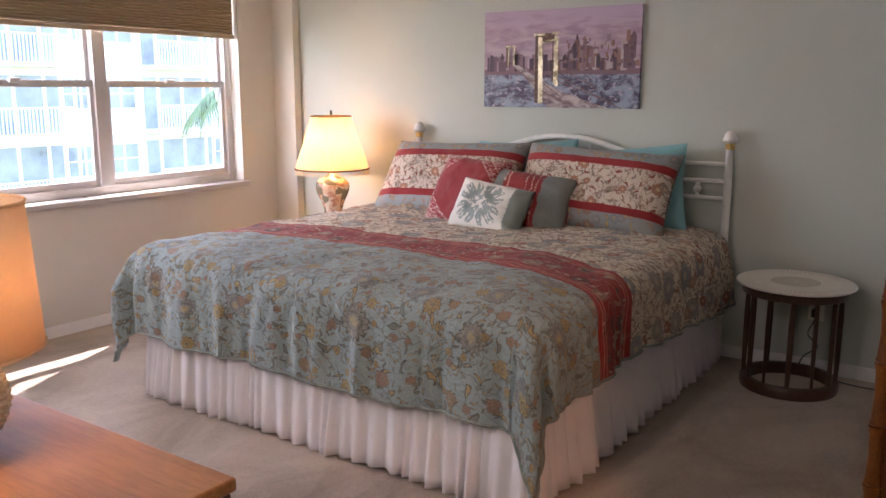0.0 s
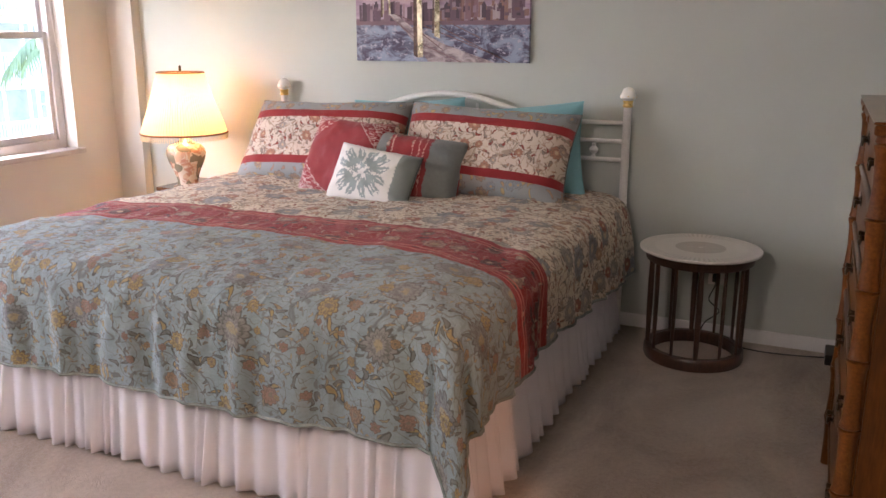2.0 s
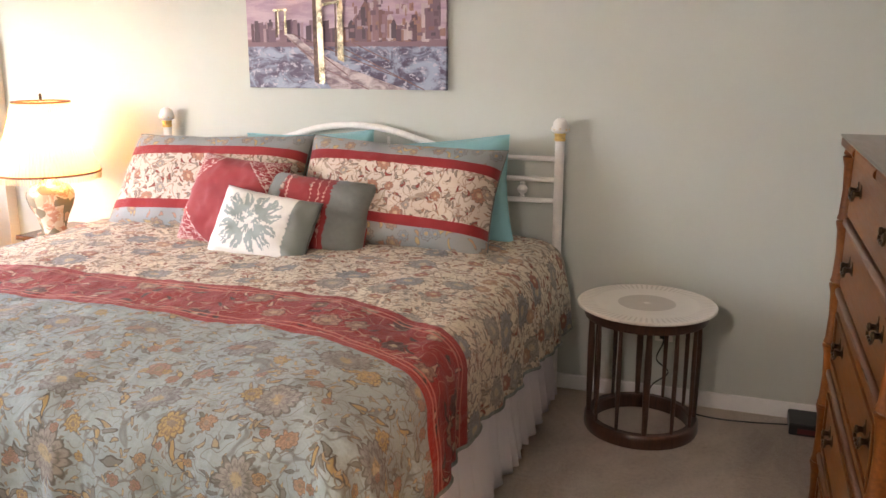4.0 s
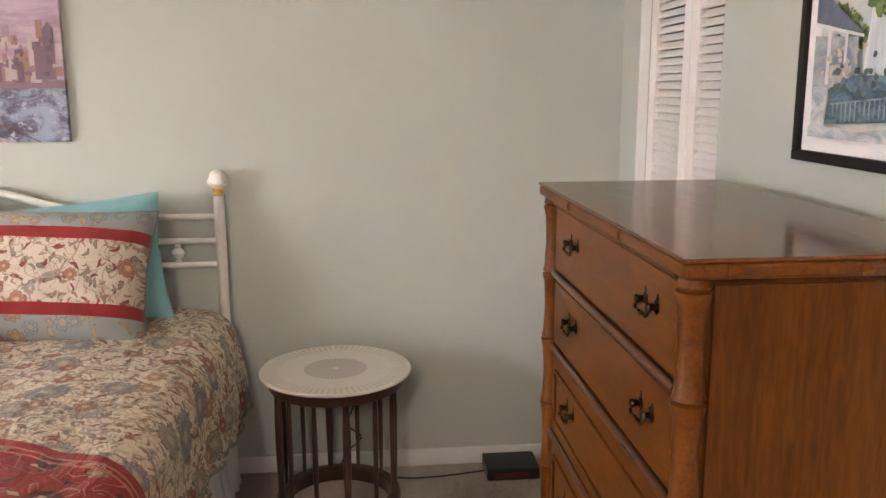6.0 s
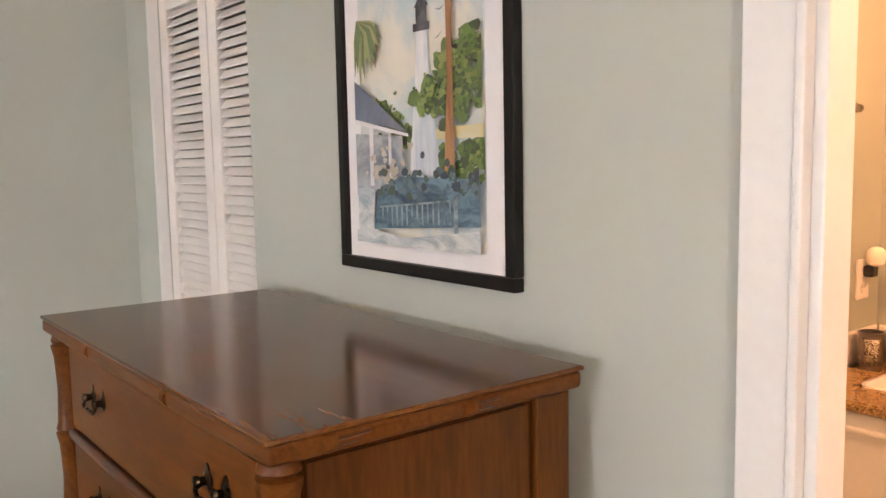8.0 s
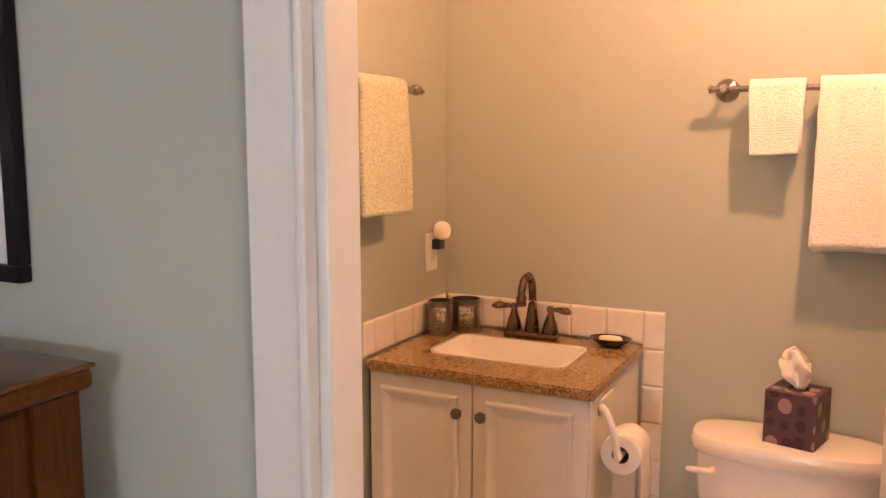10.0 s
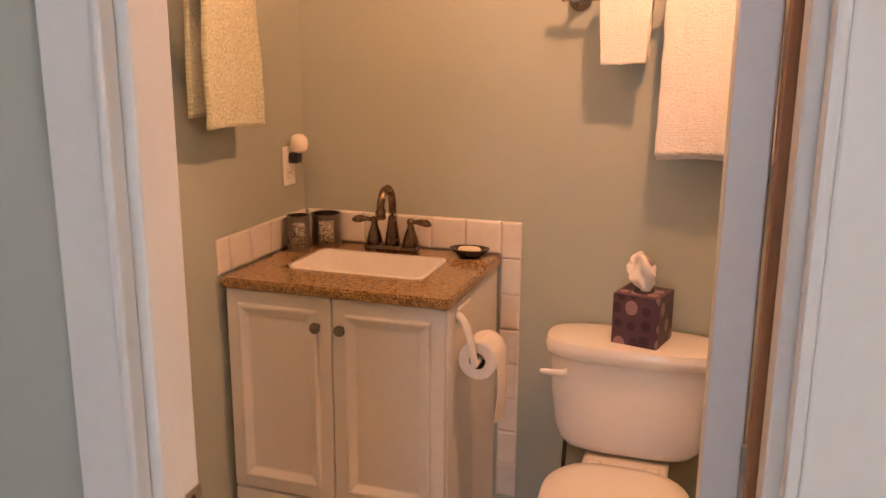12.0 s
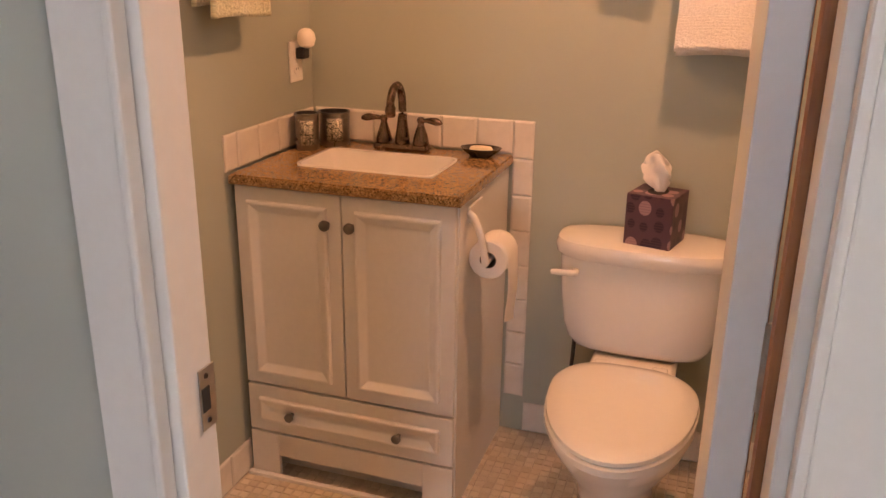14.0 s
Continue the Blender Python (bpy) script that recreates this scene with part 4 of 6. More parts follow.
def dresser():
    """Origin on the floor at its near front corner; x runs back to the wall, y along its front."""
    t = thing("dresser", (-0.02, 2.80, 0), "tall cherry chest of drawers with bamboo-turned corner posts", "dresser")
    depth, width, high = 0.44, 0.905, 1.195
    part("body", box((0.022, 0.02, 0.075), (depth - 0.006, width - 0.02, high - 0.002), 0.002), cherry, t)
    part("side_panel", box((0.044, 0.012, 0.11), (depth - 0.075, 0.0205, high - 0.012), 0.002), cherry, t)
    part("side_stile", box((depth - 0.066, 0.006, 0.03), (depth - 0.006, 0.0205, high - 0.004), 0.003), cherry, t)
    part("base_rail", box((0.024, 0.03, 0.03), (depth - 0.02, width - 0.03, 0.0745), 0.004), cherry_dark, t)
    nodes = (0.17, 0.345, 0.51, 0.68, 0.845, 1.008, 1.172)
    for y in (0.026, width - 0.026):
        part("post", bamboo(0.020, y, nodes, 0.0215, high - 0.001), cherry_front, t, "bamboo-turned post", True)
    for y in (0.03, width - 0.03):
        part("back_foot", box((depth - 0.05, y - 0.02, 0), (depth - 0.01, y + 0.02, 0.03), 0.003), cherry_dark, t)
    # top: slab, rounded reeded edge, polished face
    part("top", box((-0.012, -0.012, high + 0.024), (depth + 0.004, width + 0.012, high + 0.030), 0.003), cherry_flat, t, "polished dark cherry top")
    for name, lo, hi in (("edge", (-0.010, -0.010, high), (depth + 0.002, width + 0.010, high + 0.0235)),):
        part("top_edge", box(lo, hi, 0.008, 4), cherry_front, t, "rounded reeded edge")
    rnd = random.Random(8)
    for i in range(2):
        a = 0.03 + i * 0.19
        n = part("edge_knuckle", lathe([(0.0112, -0.009), (0.0122, 0.0), (0.0112, 0.009)], 12, m=pose(a + 0.03, -0.0035, high + 0.0115, 0, 90)), cherry_front, t, smooth=True)
        for dz in (0.007, 0.014):
            part("reed", tube([(a + 0.040, -0.0112, high + dz), (a + 0.062 + 0.02 * rnd.random(), -0.0114, high + dz + 0.001)], 0.0016, 6), cherry_dark, t)
    for i in range(2):
        b = 0.28 + i * 0.345
        part("edge_knuckle", lathe([(0.0112, -0.009), (0.0122, 0.0), (0.0112, 0.009)], 12, m=pose(-0.0035, b, high + 0.0115, 90)), cherry_front, t, smooth=True)
    part("cornice", box((0.008, 0.062, high - 0.016), (0.024, width - 0.062, high - 0.001), 0.005), cherry_front, t)
    rows = ((1.030, 1.176, False), (0.852, 1.000, False), (0.63, 0.822, True), (0.395, 0.607, True), (0.13, 0.372, True))
    for z0, z1, panelled in rows:
        d = part("drawer", box((0.014, 0.070, z0), (0.0225, width - 0.070, z1), 0.003), cherry_front, t)
        if panelled:
            edge = bmesh.new()
            lo, hi = 0.105, width - 0.105
            for q in (((0.0085, lo, z0 + 0.03), (0.0145, hi, z0 + 0.038)), ((0.0085, lo, z1 - 0.038), (0.0145, hi, z1 - 0.03)), ((0.0085, lo, z0 + 0.0385), (0.0145, lo + 0.008, z1 - 0.0385)), ((0.0085, hi - 0.008, z0 + 0.0385), (0.0145, hi, z1 - 0.0385))):
                box(*q, 0.002, bm=edge)
            part("beading", edge, cherry, d, "pale raised bead")
        mid = (z0 + z1) / 2 + 0.005
        for y in (0.178, width - 0.245):
            bail_pull(d, 0.0138, y, mid)
    for z in (1.015, 0.837, 0.6185, 0.3835):
        part("rail", lathe([(0.0075, 0.062), (0.0095, 0.08), (0.0095, width - 0.08), (0.0075, width - 0.062)], 12, m=pose(0.014, 0, z, -90)), cherry_dark, t, "half-round moulding", True)


dresser()


# ---------------------------------------------------------------- desk and its lamp
def desk():
    t = thing("desk", (-0.762, 1.345, 0), "brown cherry desk with a moulded top", "desk")
    part("top", box((-1.75, -0.62, 0.728), (0, 0, 0.752), 0.006, 3), wood("desk_cherry", (0.17, 0.062, 0.019), (0.34, 0.142, 0.048), 0.34, 0, 0.7, 0.1, 0.35), t, "satin cherry desk top")
    part("edge_moulding", box((-1.745, -0.615, 0.706), (-0.006, -0.006, 0.7275), 0.009, 3), cherry_dark, t)
    part("apron", box((-1.70, -0.57, 0.60), (-0.045, -0.045, 0.7055), 0.003), cherry, t)
    for x in (-1.68, -0.07):
        for y in (-0.55, -0.07):
            part("leg", bamboo(x, y, (0.15, 0.3, 0.45, 0.57), 0.026, 0.60), cherry, t, "bamboo-turned leg", True)


def burlap(name, a, b, glow):
    k = Nodes(name)
    x, y, z = k.xyz(k.obj())
    ang = k.math("ARCTAN2", y, x)
    slub = k.noise(k.scaled(k.obj(), (60, 60, 500)), 1.0, 3)
    slub2 = k.noise(k.scaled(k.obj(), (400, 400, 30)), 1.0, 3)
    f = k.math("MULTIPLY", k.math("ADD", slub, slub2), 0.5)
    k.bump(f, 0.3, 0.002)
    c = k.mix(f, a, b)
    m = k.out(c, 0.9, Transmission_Weight=0.0)
    tr = k.add("ShaderNodeBsdfTranslucent")
    k.put(tr.inputs[0], c)
    mx = k.add("ShaderNodeMixShader")
    mx.inputs[0].default_value = glow
    k.t.links.new(k.b.outputs[0], mx.inputs[1]), k.t.links.new(tr.outputs[0], mx.inputs[2])
    k.t.links.new(mx.outputs[0], k.t.nodes["Material Output"].inputs[0])
    return m


def bulb_glass(name, color, power):
    k = Nodes(name)
    return k.out((0.9, 0.85, 0.75), 0.4, Emission_Color=color, Emission_Strength=power)


def drum_lamp():
    t = thing("desk_lamp", (-1.235, 1.14, 0.753), "lit table lamp with tan burlap shade and pale woven base", "table lamp")
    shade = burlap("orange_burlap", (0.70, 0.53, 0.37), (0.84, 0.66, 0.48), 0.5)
    rope = plain("pale_rope", (0.56, 0.50, 0.38), 0.9, vary=0.25, scale=40, bump=0.4, fine=200)
    part("stem", lathe([(0.058, 0), (0.060, 0.006), (0.012, 0.012), (0.010, 0.30)], 20), walnut, t, smooth=True)
    for i in range(12):
        r = 0.046 + 0.034 * math.sin((i + 0.8) / 12.6 * math.pi)
        pts = [((r + 0.003 * (-1) ** j) * math.cos(2 * math.pi * j / 36), (r + 0.003 * (-1) ** j) * math.sin(2 * math.pi * j / 36), 0.019 + i * 0.0128) for j in range(37)]
        part("coil", tube(pts, 0.0074, 7), rope, t, "pale woven rope coil", smooth=True)
    s = part("shade", lathe_open([(0.151, 0.180), (0.137, 0.430)], 64), shade, t, "tan burlap tapered shade", True)
    solid(s, 0.002)
    part("shade_ring", ring(0.137, 0.430, 0.003), shade, t, smooth=True)
    part("shade_ring", ring(0.151, 0.180, 0.003), shade, t, smooth=True)
    part("socket", lathe([(0.014, 0.30), (0.016, 0.35)], 12), brass, t)


def lathe_open(profile, seg):
    n = len(profile) - 1
    return grid(lambda u, v: (profile[round(v * n)][0] * math.cos(2 * math.pi * u), profile[round(v * n)][0] * math.sin(2 * math.pi * u), profile[round(v * n)][1]), seg, n, closed_u=True)


def ring(r, z, thick, seg=48, x=0.0, y=0.0):
    bm = bmesh.new()
    rings = []
    for i in range(seg):
        a = 2 * math.pi * i / seg
        rings.append([bm.verts.new((x + (r + thick * math.cos(b)) * math.cos(a), y + (r + thick * math.cos(b)) * math.sin(a), z + thick * math.sin(b))) for b in [k * math.pi / 3 for k in range(6)]])
    for i in range(seg):
        for k in range(6):
            bm.faces.new((rings[i][k], rings[(i + 1) % seg][k], rings[(i + 1) % seg][(k + 1) % 6], rings[i][(k + 1) % 6]))
    return bm


desk()
drum_lamp()


# ---------------------------------------------------------------- nightstand and bedside lamp
def nightstand():
    t = thing("nightstand", (-3.39, 4.52, 0), "cherry nightstand beside the bed, mostly hidden", "nightstand")
    part("body", box((-0.11, -0.115, 0.08), (0.20, 0.22, 0.545), 0.004), cherry, t)
    part("top", box((-0.13, -0.135, 0.5455), (0.22, 0.235, 0.568), 0.006, 3), cherry_flat, t)
    for z0, z1 in ((0.11, 0.32), (0.34, 0.53)):
        d = part("drawer", box((-0.09, -0.127, z0), (0.18, -0.1155, z1), 0.003), cherry_front, t)
        part("knob", lathe([(0.007, 0), (0.007, 0.012), (0.015, 0.018), (0.01, 0.026)], 12, m=pose(0.045, -0.127, (z0 + z1) / 2, 90)), brass, d, smooth=True)
    for x in (-0.085, 0.175):
        for y in (-0.09, 0.195):
            part("leg", box((x - 0.02, y - 0.02, 0), (x + 0.02, y + 0.02, 0.0795), 0.004), cherry_dark, t)


def porcelain_print():
    k = Nodes("painted_porcelain")
    p = k.obj()
    n = k.add("ShaderNodeTexVoronoi")
    k.put(n.inputs["Vector"], p)
    n.inputs["Scale"].default_value = 26.0
    pick = k.xyz(n.outputs["Color"])
    blot = k.noise(p, 18.0, 3, 0.6, 1.5)
    c = k.mix(k.step(pick[0], 0.4, 0.6), (0.50, 0.26, 0.17), (0.62, 0.42, 0.28))
    c = k.mix(k.step(blot, 0.46, 0.52), c, (0.66, 0.55, 0.42))
    c = k.mix(k.step(pick[1], 0.78, 0.8), c, (0.22, 0.19, 0.13))
    return k.out(c, 0.2, Coat_Weight=0.5)


def bedside_lamp():
    t = thing("bedside_lamp", (-3.34, 4.45, 0.598), "porcelain table lamp with a pleated cream shade, lit", "table lamp")
    part("base", lathe([(0.075, -0.03), (0.078, -0.018), (0.06, -0.01), (0.055, 0.01), (0.07, 0.06), (0.098, 0.12), (0.108, 0.16), (0.105, 0.185), (0.085, 0.21), (0.045, 0.228), (0.03, 0.24), (0.02, 0.25)], 40), porcelain_print(), t, "painted floral porcelain jar", True)
    part("stem", lathe([(0.010, 0.25), (0.010, 0.40)], 12), brass, t)
    cream = burlap("cream_pleated_silk", (0.80, 0.72, 0.55), (0.86, 0.79, 0.62), 0.6)
    n = 90
    prof = [(0.230, 0.275), (0.220, 0.31), (0.170, 0.45), (0.122, 0.605)]

    def fn(u, v):
        i = min(2, int(v * 3))
        f = v * 3 - i
        r = prof[i][0] * (1 - f) + prof[i + 1][0] * f
        r += 0.0025 * math.cos(2 * math.pi * u * n)
        return (r * math.cos(2 * math.pi * u), r * math.sin(2 * math.pi * u), prof[i][1] * (1 - f) + prof[i + 1][1] * f)
    s = part("shade", grid(fn, n * 4, 9, closed_u=True), cream, t, "cream pleated empire shade", True)
    trim = plain("brown_braid", (0.22, 0.095, 0.04), 0.8)
    part("braid", ring(0.232, 0.278, 0.005), trim, s, "brown braid", True)
    part("braid", ring(0.124, 0.603, 0.005), trim, s, "brown braid", True)
    fringe = bmesh.new()
    for i in range(110):
        a = 2 * math.pi * i / 110
        lathe([(0.0022, 0.244), (0.003, 0.256), (0.002, 0.274)], 5, fringe, pose(0.231 * math.cos(a), 0.231 * math.sin(a), 0))
    f = part("fringe", fringe, plain("cream_fringe", (0.72, 0.58, 0.38), 0.8), s, "beaded cream fringe")
    f["kind"] = "stuff"
    part("harp", tube(curve_points([(0, -0.02, 0.36), (0, -0.06, 0.45), (0, -0.05, 0.55), (0, 0, 0.612), (0, 0.05, 0.55), (0, 0.06, 0.45), (0, 0.02, 0.36)], 6), 0.002, 6), brass, t, smooth=True)
    part("finial", lathe([(0.004, 0.612), (0.009, 0.62), (0.006, 0.626), (0.009, 0.633), (0.002, 0.642)], 12), brass, t, "brass finial", True)


nightstand()
bedside_lamp()


# ---------------------------------------------------------------- router and cable behind the table
def router():
    t = thing("router", (0.085, 4.68, 0.0), "low black router on the carpet by the baseboard", "router")
    black = plain("black_plastic", (0.012, 0.012, 0.013), 0.35, vary=0.2)
    part("case", box((-0.10, -0.075, 0.004), (0.10, 0.075, 0.052), 0.008, 3), black, t)
    part("label_strip", box((-0.07, -0.0762, 0.014), (0.06, -0.0752, 0.034)), plain("dark_red_label", (0.10, 0.015, 0.018), 0.4), t, "dim red strip")
    for x in (-0.085, 0.085):
        part("foot", lathe([(0.008, 0), (0.008, 0.0045)], 8, m=pose(x, 0, 0)), black, t)


def cable():
    t = thing("cable", (-0.51, 4.76, 0.0), "thin black power cable from an outlet to the router", "cable")
    black = bpy.data.materials["black_plastic"]
    pts = [(0.0, 0.0, 0.30), (0.002, -0.028, 0.27), (-0.02, -0.03, 0.20), (0.03, -0.035, 0.15), (-0.03, -0.04, 0.09), (-0.06, -0.06, 0.02), (-0.12, -0.07, 0.006), (-0.02, -0.05, 0.006), (0.10, -0.07, 0.006), (0.22, -0.10, 0.006), (0.36, -0.09, 0.006), (0.50, -0.08, 0.014)]
    part("cord", tube(curve_points(pts, 6), 0.0032, 7), black, t, smooth=True)
    part("plug", box((-0.014, -0.025, 0.285), (0.014, 0.012, 0.325), 0.006), black, t, "black plug")


def outlet(name, m, label):
    t = thing(name, (0, 0, 0), label, "outlet", kind="structure")
    t.matrix_world = m
    white = plain(name + "_plastic", (0.78, 0.76, 0.72), 0.35, vary=0.03)
    part("cover_plate", box((-0.036, -0.006, -0.058), (0.036, 0, 0.058), 0.004, 3), white, t)
    for z in (-0.022, 0.022):
        r = part("receptacle", lathe([(0.017, 0), (0.0165, 0.0025)], 20, m=pose(0, -0.0055, z, 90)), white, t)
        for x in (-0.006, 0.006):
            # slots are dark slips in place of shaded recesses
            part("slot", box((x - 0.001, -0.0086, z - 0.002), (x + 0.001, -0.0079, z + 0.006)), dark_inside, r)
    return t


router()
cable()
outlet("wall_outlet", pose(-0.51, HEAD, 0.32), "white wall outlet behind the side table")


# ---------------------------------------------------------------- pictures
def flat_paint(name, a, b, scale, warp=0.5, stretch=(1, 1, 1), rough=0.6, bump=0.3):
    k = Nodes(name)
    f = k.noise(k.scaled(k.obj(), stretch), scale, 5, 0.65, warp)
    k.bump(f, bump, 0.003)
    return k.out(k.mix(k.step(f, 0.32, 0.68), a, b), rough)


def island_paint(name, colors, rough=0.6):
    """Every loose piece takes one of a few paints."""
    k = Nodes(name)
    g = k.add("ShaderNodeNewGeometry").outputs["Random Per Island"]
    c = colors[0]
    for i, col in enumerate(colors[1:]):
        c = k.mix(k.step(g, (i + 1) / len(colors) - 0.001, (i + 1) / len(colors) + 0.001), c, col)
    f = k.noise(k.scaled(k.obj(), (60, 60, 25)), 1.0, 4)
    k.bump(f, 0.3, 0.002)
    return k.out(k.mix(k.math("MULTIPLY", f, 0.55), c, (0.14, 0.085, 0.11)), rough)


def plate(points, y, bm, thick=0.0012):
    """A flat patch in the x-z plane whose face is at -y."""
    a = [bm.verts.new((x, y, z)) for x, z in points]
    b = [bm.verts.new((x, y + thick, z)) for x, z in points]
    bm.faces.new(a), bm.faces.new(b[::-1])
    n = len(a)
    for i in range(n):
        bm.faces.new((a[i], b[i], b[(i + 1) % n], a[(i + 1) % n]))
    return bm


def bridge_canvas():
    """Local x runs along the wall, z up from the canvas's lower edge."""
    w, h = 0.955, 0.535
    t = thing("painting", (-2.413, HEAD, 1.268), "unframed canvas of a bridge and a mauve city skyline", "painting")
    face = -0.024
    k = Nodes("skyline_ground")
    x, y, z = k.xyz(k.obj())
    sky1 = k.noise(k.scaled(k.obj(), (2, 2, 9)), 3.0, 5, 0.6, 0.6)
    sky = k.mix(k.step(sky1, 0.35, 0.65), (0.34, 0.235, 0.32), (0.50, 0.38, 0.45))
    sky = k.mix(k.step(k.math("ADD", z, k.math("MULTIPLY", sky1, 0.2)), 0.50, 0.62), sky, (0.46, 0.35, 0.47))
    wet1, wet2 = k.noise(k.scaled(k.obj(), (6, 1, 11)), 1.6, 5, 0.65, 0.8), k.noise(k.scaled(k.obj(), (11, 1, 16)), 2.2, 4, 0.75)
    water = k.mix(k.step(wet1, 0.40, 0.62), (0.07, 0.055, 0.10), (0.28, 0.33, 0.45))
    water = k.mix(k.step(wet2, 0.55, 0.62), water, (0.42, 0.40, 0.50))
    water = k.mix(k.step(wet2, 0.33, 0.38), (0.045, 0.04, 0.075), water)
    line = k.math("ADD", z, k.math("MULTIPLY", k.noise(k.obj(), 40.0, 2), 0.012))
    c = k.mix(k.step(line, 0.184, 0.190), water, (0.20, 0.12, 0.15))
    c = k.mix(k.step(line, 0.212, 0.222), c, sky)
    k.bump(k.math("ADD", wet2, sky1), 0.4, 0.004)
    ground = k.out(c, 0.55)
    part("canvas", box((0, face, 0), (w, -0.001, h), 0.002), ground, t)
    rnd = random.Random(21)
    far = bmesh.new()
    for i in range(46):
        x = rnd.uniform(0.01, 0.46)
        b, tall = rnd.uniform(0.012, 0.03), rnd.uniform(0.02, 0.085)
        plate([(x, 0.20), (x + b, 0.20), (x + b, 0.215 + tall), (x, 0.215 + tall * rnd.uniform(0.9, 1.0))], face - 0.001 - 0.00003 * i, far)
    part("far_city", far, island_paint("far_city_paint", [(0.15, 0.09, 0.13), (0.26, 0.16, 0.20), (0.09, 0.055, 0.085), (0.38, 0.26, 0.31), (0.06, 0.04, 0.06)]), t, "dim mauve blocks")["kind"] = "stuff"
    near = bmesh.new()
    for i in range(80):
        x = rnd.uniform(0.47, 0.915)
        peak = 0.045 + 0.15 * (0.5 + 0.5 * math.sin(x * 23)) * rnd.uniform(0.35, 1.0)
        b = rnd.uniform(0.012, 0.038)
        z0 = 0.20 + rnd.uniform(0, 0.02)
        pts = [(x, z0), (x + b, z0), (x + b, z0 + peak), (x + b * 0.5, z0 + peak + (0.02 if rnd.random() < 0.3 else 0)), (x, z0 + peak)]
        plate(pts, face - 0.0012 - 0.00003 * i, near)
    for i in range(60):
        x, z0 = rnd.uniform(0.50, 0.93), rnd.uniform(0.21, 0.36)
        b, d = rnd.uniform(0.004, 0.025), rnd.uniform(0.006, 0.035)
        plate([(x, z0), (x + b, z0), (x + b, z0 + d), (x, z0 + d * 0.9)], face - 0.0038 - 0.00002 * i, near)
    part("near_city", near, island_paint("near_city_paint", [(0.10, 0.055, 0.075), (0.28, 0.16, 0.18), (0.33, 0.18, 0.14), (0.16, 0.10, 0.13), (0.56, 0.46, 0.47), (0.06, 0.045, 0.06), (0.36, 0.26, 0.31), (0.20, 0.10, 0.09)]), t, "mauve and rust towers")["kind"] = "stuff"
    road = bmesh.new()
    plate([(0.19, 0.235), (0.235, 0.235), (0.33, 0.17), (0.50, 0.09), (0.78, 0.0), (0.42, 0.0), (0.37, 0.06), (0.30, 0.14)], face - 0.0052, road)
    part("roadway", road, flat_paint("road_paint", (0.16, 0.11, 0.13), (0.55, 0.47, 0.47), 14.0, 0.8, (1, 1, 2.2)), t, "greyed pink roadway")
    rails = bmesh.new()
    for a, b in (((0.235, 0.235), (0.80, 0.03)), ((0.49, 0.17), (0.86, 0.0)), ((0.36, 0.155), (0.50, 0.06)), ((0.20, 0.23), (0.38, 0.09)), ((0.38, 0.09), (0.60, 0.0)), ((0.52, 0.20), (0.70, 0.12))):
        dx, dz = b[0] - a[0], b[1] - a[1]
        n = math.hypot(dx, dz)
        ox, oz = -dz / n * 0.0022, dx / n * 0.0022
        plate([(a[0] - ox, a[1] - oz), (b[0] - ox, b[1] - oz), (b[0] + ox, b[1] + oz), (a[0] + ox, a[1] + oz)], face - 0.0068, rails)
    part("railing", rails, flat_paint("rail_paint", (0.10, 0.05, 0.06), (0.26, 0.15, 0.15), 40.0), t, "dark strokes")
    dark = bmesh.new()
    plate([(0.338, 0.03), (0.362, 0.02), (0.355, 0.40), (0.338, 0.41)], face - 0.008, dark)
    plate([(0.362, 0.355), (0.46, 0.365), (0.46, 0.405), (0.345, 0.405)], face - 0.0081, dark)
    plate([(0.444, 0.14), (0.452, 0.14), (0.452, 0.37), (0.446, 0.37)], face - 0.0082, dark)
    plate([(0.150, 0.22), (0.163, 0.22), (0.163, 0.335), (0.152, 0.335)], face - 0.0083, dark)
    part("tower_shade", dark, flat_paint("tower_dark", (0.06, 0.035, 0.03), (0.17, 0.10, 0.075), 60.0), t, "dark bridge piers")
    leafing = bmesh.new()
    for pts in ([(0.362, 0.02), (0.392, 0.022), (0.383, 0.385), (0.357, 0.385)], [(0.455, 0.125), (0.486, 0.115), (0.482, 0.385), (0.457, 0.395)], [(0.33, 0.392), (0.40, 0.394), (0.40, 0.404), (0.33, 0.404)], [(0.44, 0.398), (0.486, 0.40), (0.486, 0.412), (0.442, 0.412)], [(0.142, 0.332), (0.212, 0.334), (0.212, 0.343), (0.142, 0.343)], [(0.197, 0.235), (0.208, 0.235), (0.208, 0.335), (0.198, 0.335)], [(0.163, 0.235), (0.170, 0.235), (0.170, 0.335), (0.163, 0.335)], [(0.385, 0.35), (0.455, 0.362), (0.455, 0.372), (0.385, 0.362)]):
        plate(pts, face - 0.0095, leafing)
    part("gold_leaf", leafing, plain("gold_leaf", (0.46, 0.40, 0.29), 0.28, 0.95, 0.7, 16, bump=0.5, fine=70), t, "shiny gold leaf piers")


